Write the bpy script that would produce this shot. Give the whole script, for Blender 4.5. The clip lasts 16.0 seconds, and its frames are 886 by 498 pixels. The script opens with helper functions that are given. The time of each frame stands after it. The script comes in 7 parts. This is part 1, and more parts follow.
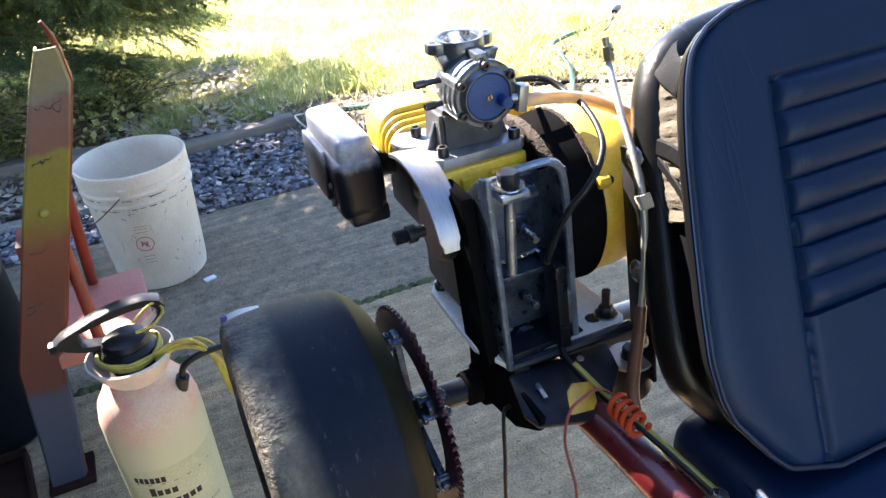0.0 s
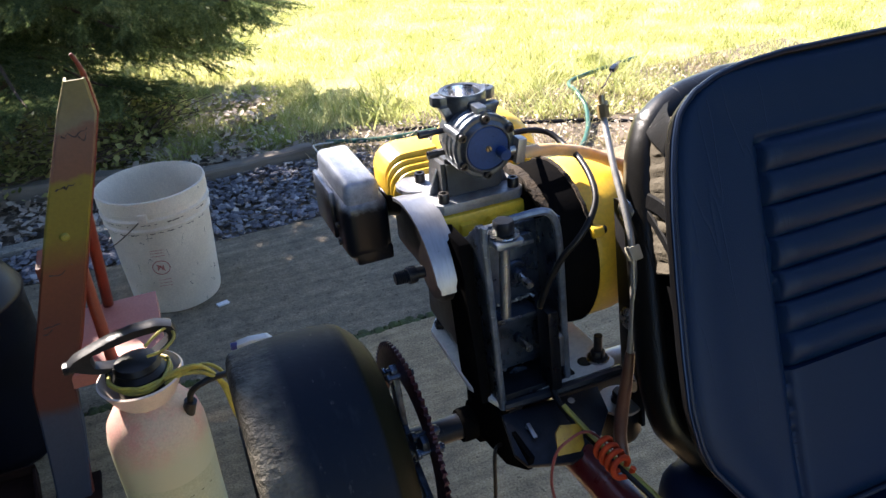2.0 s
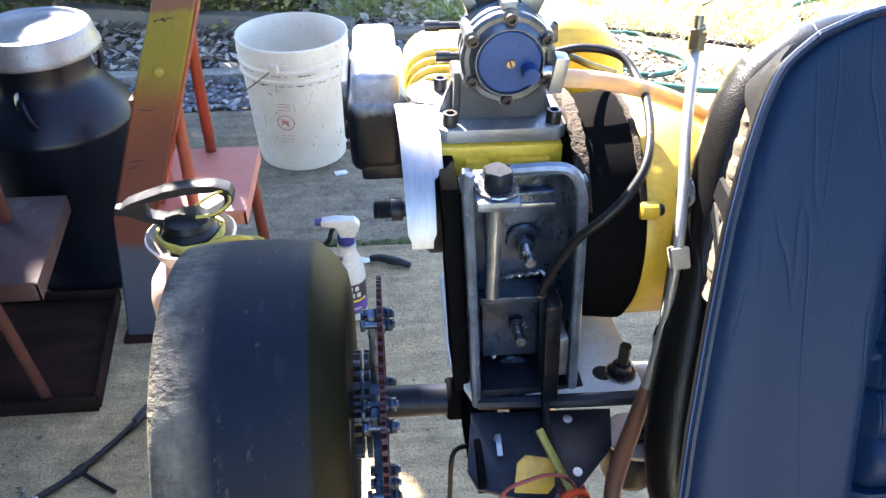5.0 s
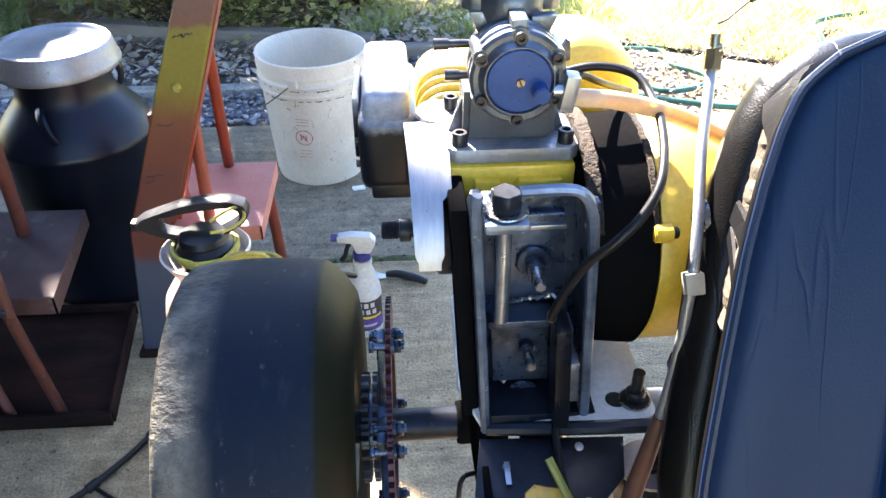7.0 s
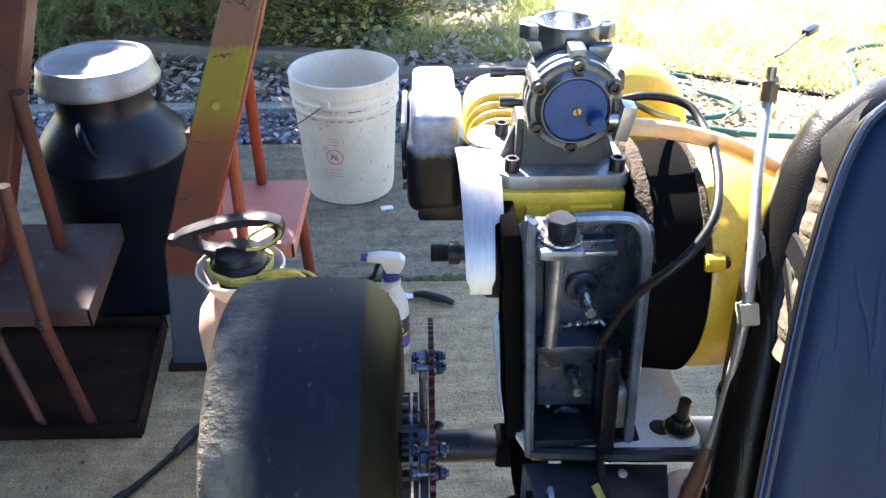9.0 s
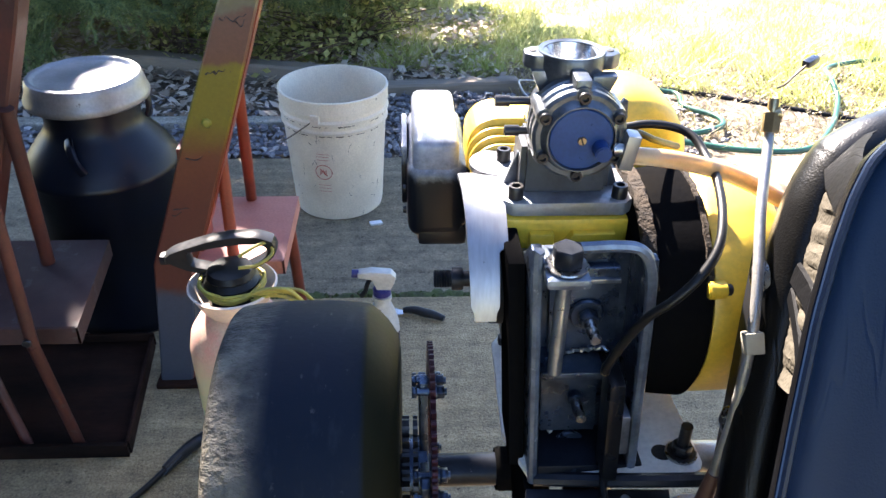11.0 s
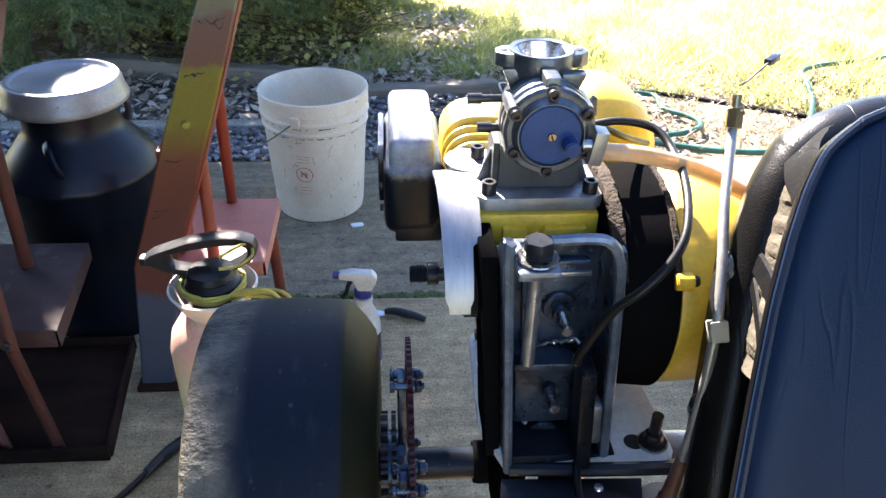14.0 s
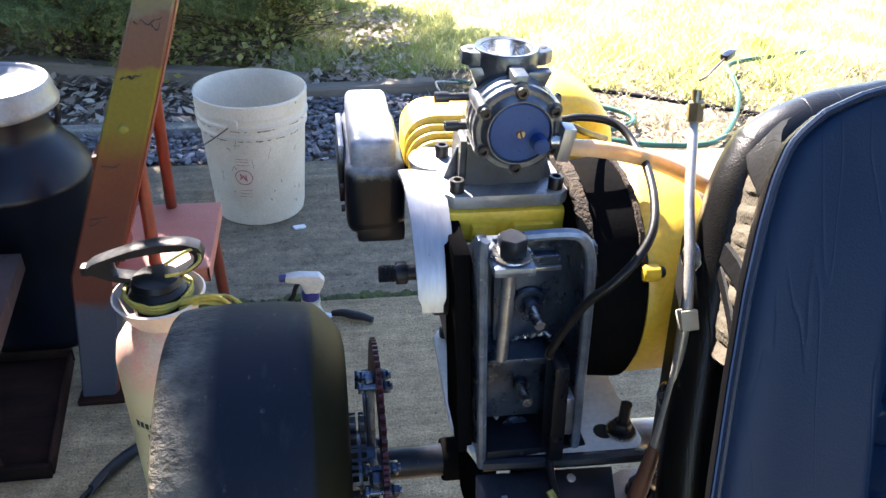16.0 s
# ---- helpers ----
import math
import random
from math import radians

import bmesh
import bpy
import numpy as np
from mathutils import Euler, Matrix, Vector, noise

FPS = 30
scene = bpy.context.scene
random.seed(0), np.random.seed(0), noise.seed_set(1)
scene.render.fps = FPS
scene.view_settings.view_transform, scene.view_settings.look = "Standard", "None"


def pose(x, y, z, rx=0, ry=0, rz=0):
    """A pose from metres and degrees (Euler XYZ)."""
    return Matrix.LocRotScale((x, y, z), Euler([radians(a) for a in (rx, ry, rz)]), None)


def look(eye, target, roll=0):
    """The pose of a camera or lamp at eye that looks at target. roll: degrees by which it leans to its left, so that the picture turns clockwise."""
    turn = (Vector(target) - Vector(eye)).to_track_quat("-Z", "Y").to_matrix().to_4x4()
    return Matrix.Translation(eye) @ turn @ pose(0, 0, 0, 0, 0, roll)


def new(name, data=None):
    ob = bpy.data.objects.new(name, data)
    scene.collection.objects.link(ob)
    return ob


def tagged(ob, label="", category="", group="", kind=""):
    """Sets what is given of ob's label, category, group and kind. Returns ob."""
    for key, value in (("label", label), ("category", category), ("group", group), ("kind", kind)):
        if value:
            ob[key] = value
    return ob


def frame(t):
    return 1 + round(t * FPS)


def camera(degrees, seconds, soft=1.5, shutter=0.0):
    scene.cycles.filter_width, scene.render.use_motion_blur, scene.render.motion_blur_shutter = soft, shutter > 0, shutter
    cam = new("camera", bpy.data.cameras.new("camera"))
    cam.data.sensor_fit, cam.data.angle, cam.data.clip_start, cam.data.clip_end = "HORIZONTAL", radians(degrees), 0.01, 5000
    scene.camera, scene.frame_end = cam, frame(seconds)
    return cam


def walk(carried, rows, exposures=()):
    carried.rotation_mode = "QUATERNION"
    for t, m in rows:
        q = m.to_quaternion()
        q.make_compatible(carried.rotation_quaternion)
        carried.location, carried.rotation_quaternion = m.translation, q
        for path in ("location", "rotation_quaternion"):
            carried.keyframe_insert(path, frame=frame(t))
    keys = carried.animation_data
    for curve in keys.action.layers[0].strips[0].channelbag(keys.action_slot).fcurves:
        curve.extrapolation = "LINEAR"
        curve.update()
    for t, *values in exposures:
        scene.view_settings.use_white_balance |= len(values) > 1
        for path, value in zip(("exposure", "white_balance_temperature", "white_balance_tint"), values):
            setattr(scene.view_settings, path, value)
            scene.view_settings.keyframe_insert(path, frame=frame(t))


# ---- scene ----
cam = camera(58.7, 16.0)
PATH = [
    (0, (0.0434, 0.0411, 1.1720), (0.6623, 1.6407, 0.1420), -6.10),
    (0.5, (0.0318, -0.0033, 1.2000), (0.6755, 1.6565, 0.2880), -3.70),
    (1, (0.0309, -0.0006, 1.2080), (0.6558, 1.6639, 0.2930), -2.80),
    (1.5, (0.0406, 0.0102, 1.2040), (0.5719, 1.6926, 0.2630), -5.80),
    (2, (0.0508, 0.0153, 1.1960), (0.6527, 1.6621, 0.2340), -4.70),
    (2.5, (0.0516, 0.0260, 1.1900), (0.6790, 1.6203, 0.1600), -1.50),
    (3, (0.0619, 0.0310, 1.1830), (0.6197, 1.6515, 0.1530), -2.20),
    (3.5, (0.1166, 0.0566, 1.1660), (0.5798, 1.6565, 0.0580), -0.60),
    (4, (0.1808, 0.1199, 1.1520), (0.4007, 1.7249, -0.0200), 0.80),
    (4.2, (0.1955, 0.1294, 1.1470), (0.3757, 1.7260, -0.0430), 0.60),
    (6.3, (0.2395, 0.1580, 1.1260), (0.3536, 1.7880, -0.0270), -0.10),
    (6.5, (0.2391, 0.1571, 1.1270), (0.3348, 1.7882, -0.0270), -0.50),
    (7, (0.2372, 0.1602, 1.1300), (0.3320, 1.7940, -0.0190), -0.20),
    (7.5, (0.2332, 0.1588, 1.1300), (0.3414, 1.7928, -0.0190), 0.10),
    (8, (0.2283, 0.1579, 1.1330), (0.2979, 1.8107, 0.0100), -0.20),
    (8.5, (0.2198, 0.1587, 1.1360), (0.2710, 1.8149, 0.0150), 0.20),
    (9, (0.2167, 0.1569, 1.1350), (0.2638, 1.8228, 0.0290), 0.20),
    (11.5, (0.2028, 0.1626, 1.1450), (0.2944, 1.8424, 0.0640), 1.00),
    (12, (0.2028, 0.1626, 1.1420), (0.2914, 1.8339, 0.0480), 0.90),
    (12.5, (0.2095, 0.1604, 1.1400), (0.3290, 1.8311, 0.0480), 0.80),
    (13, (0.2109, 0.1564, 1.1410), (0.3509, 1.8282, 0.0520), 1.10),
    (13.5, (0.2118, 0.1515, 1.1450), (0.3348, 1.8361, 0.0740), 1.10),
    (14, (0.2087, 0.1496, 1.1450), (0.3384, 1.8321, 0.0720), 1.30),
    (14.5, (0.2087, 0.1474, 1.1460), (0.3330, 1.8369, 0.0830), 1.50),
    (15, (0.2074, 0.1469, 1.1440), (0.3384, 1.8298, 0.0720), 1.70),
    (15.5, (0.2020, 0.1473, 1.1460), (0.3496, 1.8277, 0.0710), 2.40),
    (16, (0.1859, 0.1508, 1.1450), (0.4767, 1.8147, 0.0740), 2.50),
]

walk_exposures = [(0.0, 3.48, 6500, 17), (0.3, 3.03, 6500, 17), (0.6, 2.37, 6500, 17), (1.0, 2.05, 6500, 17), (1.5, 1.99, 6500, 17), (2.0, 2.43, 6500, 17), (2.3, 2.78, 6500, 17), (2.6, 3.23, 6500, 17), (3.0, 3.63, 6500, 17), (3.5, 4.03, 6500, 17),
                  (4.2, 4.15, 6500, 17), (6.5, 4.08, 6500, 17), (7.0, 4.03, 6500, 17), (9.0, 3.77, 6500, 17), (11.5, 3.33, 6500, 17), (12.5, 3.36, 6500, 17), (16.0, 3.36, 6500, 17)]
walk(cam, [(t, look(eye, target, roll)) for t, eye, target, roll in PATH], walk_exposures)

# ---- light: low back sun, clear sky ----
SUN_ELEV = radians(40)
SUN_DIR = Vector((-0.38 * math.cos(SUN_ELEV), 0.925 * math.cos(SUN_ELEV), math.sin(SUN_ELEV))).normalized()
world = bpy.data.worlds.new("sky")
scene.world = world
world.use_nodes = True
wn = world.node_tree
sky = wn.nodes.new("ShaderNodeTexSky")
sky.sky_type, sky.sun_disc, sky.ozone_density, sky.dust_density = "NISHITA", False, 4.5, 0.3
sky.sun_elevation, sky.sun_rotation = SUN_ELEV, math.atan2(SUN_DIR.x, SUN_DIR.y)
wn.links.new(sky.outputs[0], wn.nodes["Background"].inputs[0])
wn.nodes["Background"].inputs[1].default_value = 0.06
sun = new("sun", bpy.data.lights.new("sun", "SUN"))
sun.data.energy, sun.data.angle, sun.data.color = 5.0, radians(0.53), (1.0, 0.93, 0.82)
sun.matrix_world = look(SUN_DIR * 20, (0, 0, 0))


# ---- materials ----
def nodes_of(name):
    m = bpy.data.materials.new(name)
    m.use_nodes = True
    t = m.node_tree
    return m, t, t.nodes["Principled BSDF"]


def noise_node(t, scale, detail=4.0, rough=0.6, stretch=None):
    co = t.nodes.new("ShaderNodeTexCoord")
    n = t.nodes.new("ShaderNodeTexNoise")
    n.inputs["Scale"].default_value, n.inputs["Detail"].default_value, n.inputs["Roughness"].default_value = scale, detail, rough
    if stretch:
        mp = t.nodes.new("ShaderNodeMapping")
        mp.inputs["Scale"].default_value = stretch
        t.links.new(co.outputs["Object"], mp.inputs[0])
        t.links.new(mp.outputs[0], n.inputs["Vector"])
    else:
        t.links.new(co.outputs["Object"], n.inputs["Vector"])
    return n.outputs["Fac"]


def ramp_node(t, fac, lo, hi, a=(0, 0, 0, 1), b=(1, 1, 1, 1)):
    r = t.nodes.new("ShaderNodeValToRGB")
    r.color_ramp.elements[0].position, r.color_ramp.elements[1].position = lo, hi
    r.color_ramp.elements[0].color, r.color_ramp.elements[1].color = a, b
    t.links.new(fac, r.inputs[0])
    return r.outputs["Color"]


def mix_node(t, fac, a, b, blend="MIX"):
    n = t.nodes.new("ShaderNodeMix")
    n.data_type, n.blend_type = "RGBA", blend
    for i, v in ((0, fac), (6, a), (7, b)):
        if isinstance(v, (int, float)):
            n.inputs[i].default_value = v
        elif isinstance(v, tuple):
            n.inputs[i].default_value = (*v[:3], 1)
        else:
            t.links.new(v, n.inputs[i])
    return n.outputs[2]


def bump_node(t, b, height, strength=0.3, dist=0.002):
    n = t.nodes.new("ShaderNodeBump")
    n.inputs["Strength"].default_value, n.inputs["Distance"].default_value = strength, dist
    t.links.new(height, n.inputs["Height"])
    t.links.new(n.outputs[0], b.inputs["Normal"])
    return n


def mat(name, a, b=None, rough=0.5, metal=0.0, s1=9.0, lo=0.4, hi=0.65, s2=150.0, bump=0.2, dist=0.0008, rvar=0.15,
        speck=None, speck_at=0.68, s3=60.0, trans=0.0, coat=0.0, stretch=None, spec=None):
    """Painted, cast or moulded surface: two tones by large noise, fine grain, specks of wear, uneven gloss."""
    spec = (0.28 if max(a) < 0.05 else 0.45) if spec is None else spec
    m, t, p = nodes_of(name)
    b = b or tuple(c * 0.75 for c in a)
    big = noise_node(t, s1, 5, 0.6, stretch)
    col = mix_node(t, ramp_node(t, big, lo, hi), a, b)
    fine = noise_node(t, s2, 3, 0.6, stretch)
    grain = ramp_node(t, fine, 0.2, 0.8, (0.82, 0.82, 0.82, 1), (1.12, 1.12, 1.12, 1))
    col = mix_node(t, 1.0, col, grain, "MULTIPLY")
    if speck:
        col = mix_node(t, ramp_node(t, noise_node(t, s3, 5, 0.7), speck_at, speck_at + 0.04), col, speck)
    t.links.new(col, p.inputs["Base Color"])
    rr = t.nodes.new("ShaderNodeMapRange")
    rr.inputs["To Min"].default_value, rr.inputs["To Max"].default_value = max(0.04, rough - rvar), min(1, rough + rvar)
    t.links.new(noise_node(t, s1 * 3, 4, 0.6), rr.inputs["Value"])
    t.links.new(rr.outputs[0], p.inputs["Roughness"])
    p.inputs["Metallic"].default_value = metal
    p.inputs["Transmission Weight"].default_value = trans
    p.inputs["Coat Weight"].default_value = coat
    p.inputs["Coat Roughness"].default_value = 0.12
    p.inputs["Specular IOR Level"].default_value = spec
    if bump:
        bump_node(t, p, fine, bump, dist)
    return m


def leaf_mat(name, a, b, trans=0.5, rough=0.55, patch=None):
    """Thin leaf: diffuse with light passing through, each piece its own tone."""
    m, t, p = nodes_of(name)
    g = t.nodes.new("ShaderNodeNewGeometry")
    col = mix_node(t, g.outputs["Random Per Island"], a, b)
    if patch:
        col = mix_node(t, ramp_node(t, noise_node(t, 4.5, 5, 0.65), 0.46, 0.62, (0, 0, 0, 1), (0.85, 0.85, 0.85, 1)), col, patch)
    t.links.new(col, p.inputs["Base Color"])
    p.inputs["Roughness"].default_value = rough
    tr = t.nodes.new("ShaderNodeBsdfTranslucent")
    t.links.new(col, tr.inputs[0])
    mx = t.nodes.new("ShaderNodeMixShader")
    mx.inputs[0].default_value = trans
    t.links.new(p.outputs[0], mx.inputs[1])
    t.links.new(tr.outputs[0], mx.inputs[2])
    t.links.new(mx.outputs[0], t.nodes["Material Output"].inputs[0])
    return m


def concrete_mat(name, a, b, stain):
    m, t, p = nodes_of(name)
    col = mix_node(t, ramp_node(t, noise_node(t, 1.7, 6, 0.65), 0.35, 0.68), a, b)
    col = mix_node(t, ramp_node(t, noise_node(t, 6.0, 6, 0.7), 0.52, 0.75), col, stain)
    broom = noise_node(t, 40, 3, 0.6, (0.12, 1.0, 1.0))
    col = mix_node(t, 1.0, col, ramp_node(t, broom, 0.28, 0.72, (0.70, 0.69, 0.67, 1), (1.22, 1.22, 1.21, 1)), "MULTIPLY")
    patch = noise_node(t, 22, 6, 0.75)
    col = mix_node(t, 1.0, col, ramp_node(t, patch, 0.3, 0.7, (0.66, 0.64, 0.61, 1), (1.28, 1.27, 1.25, 1)), "MULTIPLY")
    grit = noise_node(t, 200, 3, 0.7)
    col = mix_node(t, 1.0, col, ramp_node(t, grit, 0.32, 0.68, (0.64, 0.62, 0.59, 1), (1.34, 1.33, 1.31, 1)), "MULTIPLY")
    pits = ramp_node(t, noise_node(t, 75, 4, 0.7), 0.345, 0.385, (0.40, 0.38, 0.35, 1), (1, 1, 1, 1))
    col = mix_node(t, 1.0, col, pits, "MULTIPLY")
    t.links.new(col, p.inputs["Base Color"])
    p.inputs["Roughness"].default_value = 0.9
    h = mix_node(t, 0.6, broom, grit)
    bump_node(t, p, h, 1.0, 0.006)
    return m


M = {}
M["slab"] = concrete_mat("concrete near", (0.385, 0.283, 0.160), (0.29, 0.215, 0.122), (0.197, 0.147, 0.087))
M["slab_far"] = concrete_mat("concrete far", (0.246, 0.196, 0.130), (0.188, 0.153, 0.102), (0.125, 0.10, 0.066))
M["kerb"] = concrete_mat("kerb concrete", (0.34, 0.32, 0.28), (0.26, 0.25, 0.22), (0.2, 0.19, 0.15))
M["moss"] = mat("joint moss", (0.07, 0.09, 0.02), (0.05, 0.05, 0.02), 0.95, s1=40, bump=0.8, dist=0.004)
M["soil"] = mat("dark soil with litter", (0.16, 0.125, 0.09), (0.07, 0.055, 0.04), 0.95, s1=7, s2=90, bump=0.9, dist=0.01, speck=(0.44, 0.37, 0.27), speck_at=0.60, s3=70)
M["lawn"] = mat("lawn soil", (0.44, 0.40, 0.155), (0.26, 0.265, 0.075), 0.9, s1=3, s2=60, bump=0.8, dist=0.02)
M["grass"] = leaf_mat("grass blades", (0.25, 0.295, 0.072), (0.74, 0.69, 0.35), 0.5, patch=(0.32, 0.37, 0.092))
M["dry"] = leaf_mat("dry grass", (0.42, 0.34, 0.19), (0.22, 0.2, 0.07), 0.4)
M["litter"] = leaf_mat("dead leaves", (0.80, 0.70, 0.58), (0.20, 0.13, 0.08), 0.25)
M["needle"] = leaf_mat("spruce needles", (0.045, 0.085, 0.035), (0.24, 0.29, 0.11), 0.5)
M["leaf"] = leaf_mat("shrub leaves", (0.10, 0.14, 0.03), (0.70, 0.66, 0.26), 0.6)
M["bark"] = mat("bark", (0.13, 0.09, 0.06), (0.07, 0.05, 0.035), 0.95, s1=25, s2=120, bump=0.9, dist=0.005)
M["timber"] = mat("weathered timber", (0.22, 0.185, 0.145), (0.11, 0.09, 0.07), 0.9, s1=6, s2=90, bump=0.7, dist=0.003, stretch=(0.1, 1, 1))
M["stone"] = None
M["bucket"] = mat("off-white bucket plastic", (0.86, 0.79, 0.67), (0.70, 0.62, 0.50), 0.45, s1=8, lo=0.4, hi=0.8, s2=240, bump=0.1, speck=(0.26, 0.22, 0.17), speck_at=0.685, s3=34)
def thin_plastic(m, amount):
    t = m.node_tree
    p = t.nodes["Principled BSDF"]
    tr = t.nodes.new("ShaderNodeBsdfTranslucent")
    t.links.new(p.inputs["Base Color"].links[0].from_socket, tr.inputs[0])
    mx = t.nodes.new("ShaderNodeMixShader")
    mx.inputs[0].default_value = amount
    t.links.new(p.outputs[0], mx.inputs[1])
    t.links.new(tr.outputs[0], mx.inputs[2])
    t.links.new(mx.outputs[0], t.nodes["Material Output"].inputs[0])


thin_plastic(M["bucket"], 0.3)
M["grime"] = mat("black grime", (0.06, 0.05, 0.04), (0.14, 0.11, 0.09), 0.8, s1=60, bump=0)
M["print"] = mat("faded red print", (0.40, 0.07, 0.06), (0.52, 0.2, 0.17), 0.6, s1=90, bump=0)
M["wire"] = mat("rusty wire", (0.10, 0.085, 0.07), (0.16, 0.1, 0.06), 0.5, 0.6, s1=60)
M["red"] = mat("worn orange-red paint", (0.22, 0.036, 0.013), (0.14, 0.027, 0.013), 0.5, s1=7, s2=220, speck=(0.12, 0.06, 0.04), speck_at=0.70, s3=18)
# Darker copy of the red paint: the left stand's shade is in the colour.
M["red_shaded"] = mat("red paint darkened for shade", (0.070, 0.015, 0.009), (0.04, 0.011, 0.008), 0.6, s1=9, s2=220, speck=(0.05, 0.03, 0.025), speck_at=0.64, s3=20)
M["pink"] = mat("sun-faded red paint", (0.50, 0.20, 0.14), (0.40, 0.14, 0.10), 0.55, s1=6, s2=200, speck=(0.2, 0.1, 0.07), speck_at=0.71, s3=24)
# Left plate's red with dust specks, darkened to stand in for shade.
M["plate_shaded"] = mat("dust-specked red paint darkened for shade", (0.050, 0.022, 0.018), (0.030, 0.014, 0.012), 0.75, s1=8, s2=200, speck=(0.06, 0.045, 0.04), speck_at=0.60, s3=14)
M["tray"] = mat("dark rusted tray steel", (0.028, 0.0135, 0.0095), (0.009, 0.006, 0.005), 0.8, 0.0, spec=0.06, s1=11, speck=(0.05, 0.04, 0.035), speck_at=0.69, s3=22, stretch=(0.3, 1, 1))
M["can"] = mat("gunmetal painted milk can", (0.003, 0.005, 0.012), (0.002, 0.003, 0.006), 0.38, 0.0, spec=0.26, s1=6, s2=180, speck=(0.20, 0.16, 0.16), speck_at=0.735, s3=34)
M["can_lid"] = mat("milk can lid steel", (0.27, 0.27, 0.275), (0.18, 0.18, 0.185), 0.42, 0.45, s1=8, s2=180, speck=(0.08, 0.07, 0.06), speck_at=0.7, s3=25)
M["rubber"] = mat("hose rubber", (0.005, 0.005, 0.0058), (0.008, 0.008, 0.0085), 0.42, s1=20)
M["black"] = mat("black enamelled steel", (0.010, 0.010, 0.012), (0.02, 0.02, 0.022), 0.38, 0.1, s1=14, s2=260, bump=0.15, speck=(0.1, 0.08, 0.06), speck_at=0.73, s3=70)
M["matteblack"] = mat("matt black housing", (0.005, 0.005, 0.0055), (0.007, 0.0065, 0.006), 0.9, 0.0, s1=20, s2=260, bump=0.2, spec=0.0)
M["steel"] = mat("worn bare steel", (0.42, 0.44, 0.47), (0.22, 0.24, 0.27), 0.34, 0.9, s1=40, s2=400, speck=(0.08, 0.065, 0.05), speck_at=0.66, s3=90)
# Pale specks here stand in for specular glints on the steel.
M["darksteel"] = mat("oily dark steel", (0.085, 0.112, 0.160), (0.020, 0.028, 0.044), 0.30, 0.75, s1=34, s2=260, bump=0.45, speck=(0.50, 0.53, 0.58), speck_at=0.665, s3=85)
M["edge"] = mat("worn blued steel edge", (0.20, 0.235, 0.29), (0.09, 0.11, 0.145), 0.36, 0.55, s1=40, s2=300, bump=0.3, speck=(0.42, 0.45, 0.5), speck_at=0.64, s3=120)
M["oily"] = mat("oily black steel", (0.018, 0.022, 0.031), (0.009, 0.011, 0.016), 0.42, 0.4, s1=30, s2=260, speck=(0.2, 0.2, 0.21), speck_at=0.7, s3=80)
M["zinc"] = mat("zinc plated bolt", (0.48, 0.47, 0.45), (0.33, 0.32, 0.31), 0.28, 0.95, s1=60, s2=500)
M["darkbolt"] = mat("black oxide bolt", (0.04, 0.04, 0.043), (0.065, 0.06, 0.058), 0.35, 0.7, s1=60)
M["alu"] = mat("brushed aluminium", (0.36, 0.36, 0.37), (0.27, 0.27, 0.285), 0.45, 0.85, s1=24, s2=300, speck=(0.12, 0.12, 0.13), speck_at=0.68, s3=70, stretch=(1, 0.2, 0.2))
M["cast"] = mat("cast aluminium", (0.150, 0.168, 0.195), (0.055, 0.062, 0.074), 0.34, 0.70, s1=44, s2=420, bump=0.4, dist=0.0005, speck=(0.08, 0.08, 0.08), speck_at=0.68, s3=140)
M["flange"] = mat("dull aluminium flange", (0.42, 0.43, 0.45), (0.22, 0.225, 0.235), 0.42, 0.55, s1=30, s2=300, bump=0.3, speck=(0.10, 0.10, 0.10), speck_at=0.66, s3=60)
M["bore"] = mat("machined aluminium bore", (0.72, 0.72, 0.73), (0.62, 0.62, 0.64), 0.24, 0.95, s1=60, s2=500, bump=0.05)
M["castdark"] = mat("dark cast spacer", (0.060, 0.064, 0.070), (0.034, 0.036, 0.040), 0.5, 0.4, s1=40, s2=350, bump=0.35)
M["blue"] = mat("blue anodised cover", (0.016, 0.058, 0.20), (0.012, 0.045, 0.16), 0.34, 0.35, s1=60, s2=500, bump=0.05)
M["brass"] = mat("dull brass", (0.45, 0.36, 0.2), (0.3, 0.25, 0.16), 0.32, 0.9, s1=60)
M["sprocket"] = mat("red anodised sprocket", (0.05, 0.008, 0.013), (0.032, 0.009, 0.012), 0.45, 0.4, s1=50, s2=300, speck=(0.4, 0.36, 0.35), speck_at=0.70, s3=120)
M["yellow"] = mat("yellow engine paint", (0.80, 0.53, 0.03), (0.70, 0.43, 0.022), 0.44, 0.0, spec=0.9, s1=9, s2=250, bump=0.1, speck=(0.30, 0.15, 0.02), speck_at=0.72, s3=30)
M["foam"] = mat("crumbled brown foam", (0.042, 0.030, 0.020), (0.017, 0.0135, 0.011), 0.95, s1=60, s2=320, bump=1.0, dist=0.003)
M["amber"] = mat("amber fuel hose", (0.80, 0.52, 0.27), (0.72, 0.43, 0.19), 0.18, 0.0, s1=30, bump=0, trans=0.35)
M["silver"] = mat("silver braided line", (0.45, 0.43, 0.40), (0.36, 0.345, 0.32), 0.34, 0.6, s1=50, s2=700, bump=0.4)
M["tape"] = mat("cream tape", (0.42, 0.39, 0.30), (0.36, 0.33, 0.25), 0.6)
M["brown"] = mat("brown shrink sleeve", (0.16, 0.07, 0.045), (0.1, 0.045, 0.03), 0.4)
M["orange"] = mat("orange cable tie", (0.44, 0.045, 0.008), (0.34, 0.034, 0.010), 0.65, s1=60, spec=0.2)
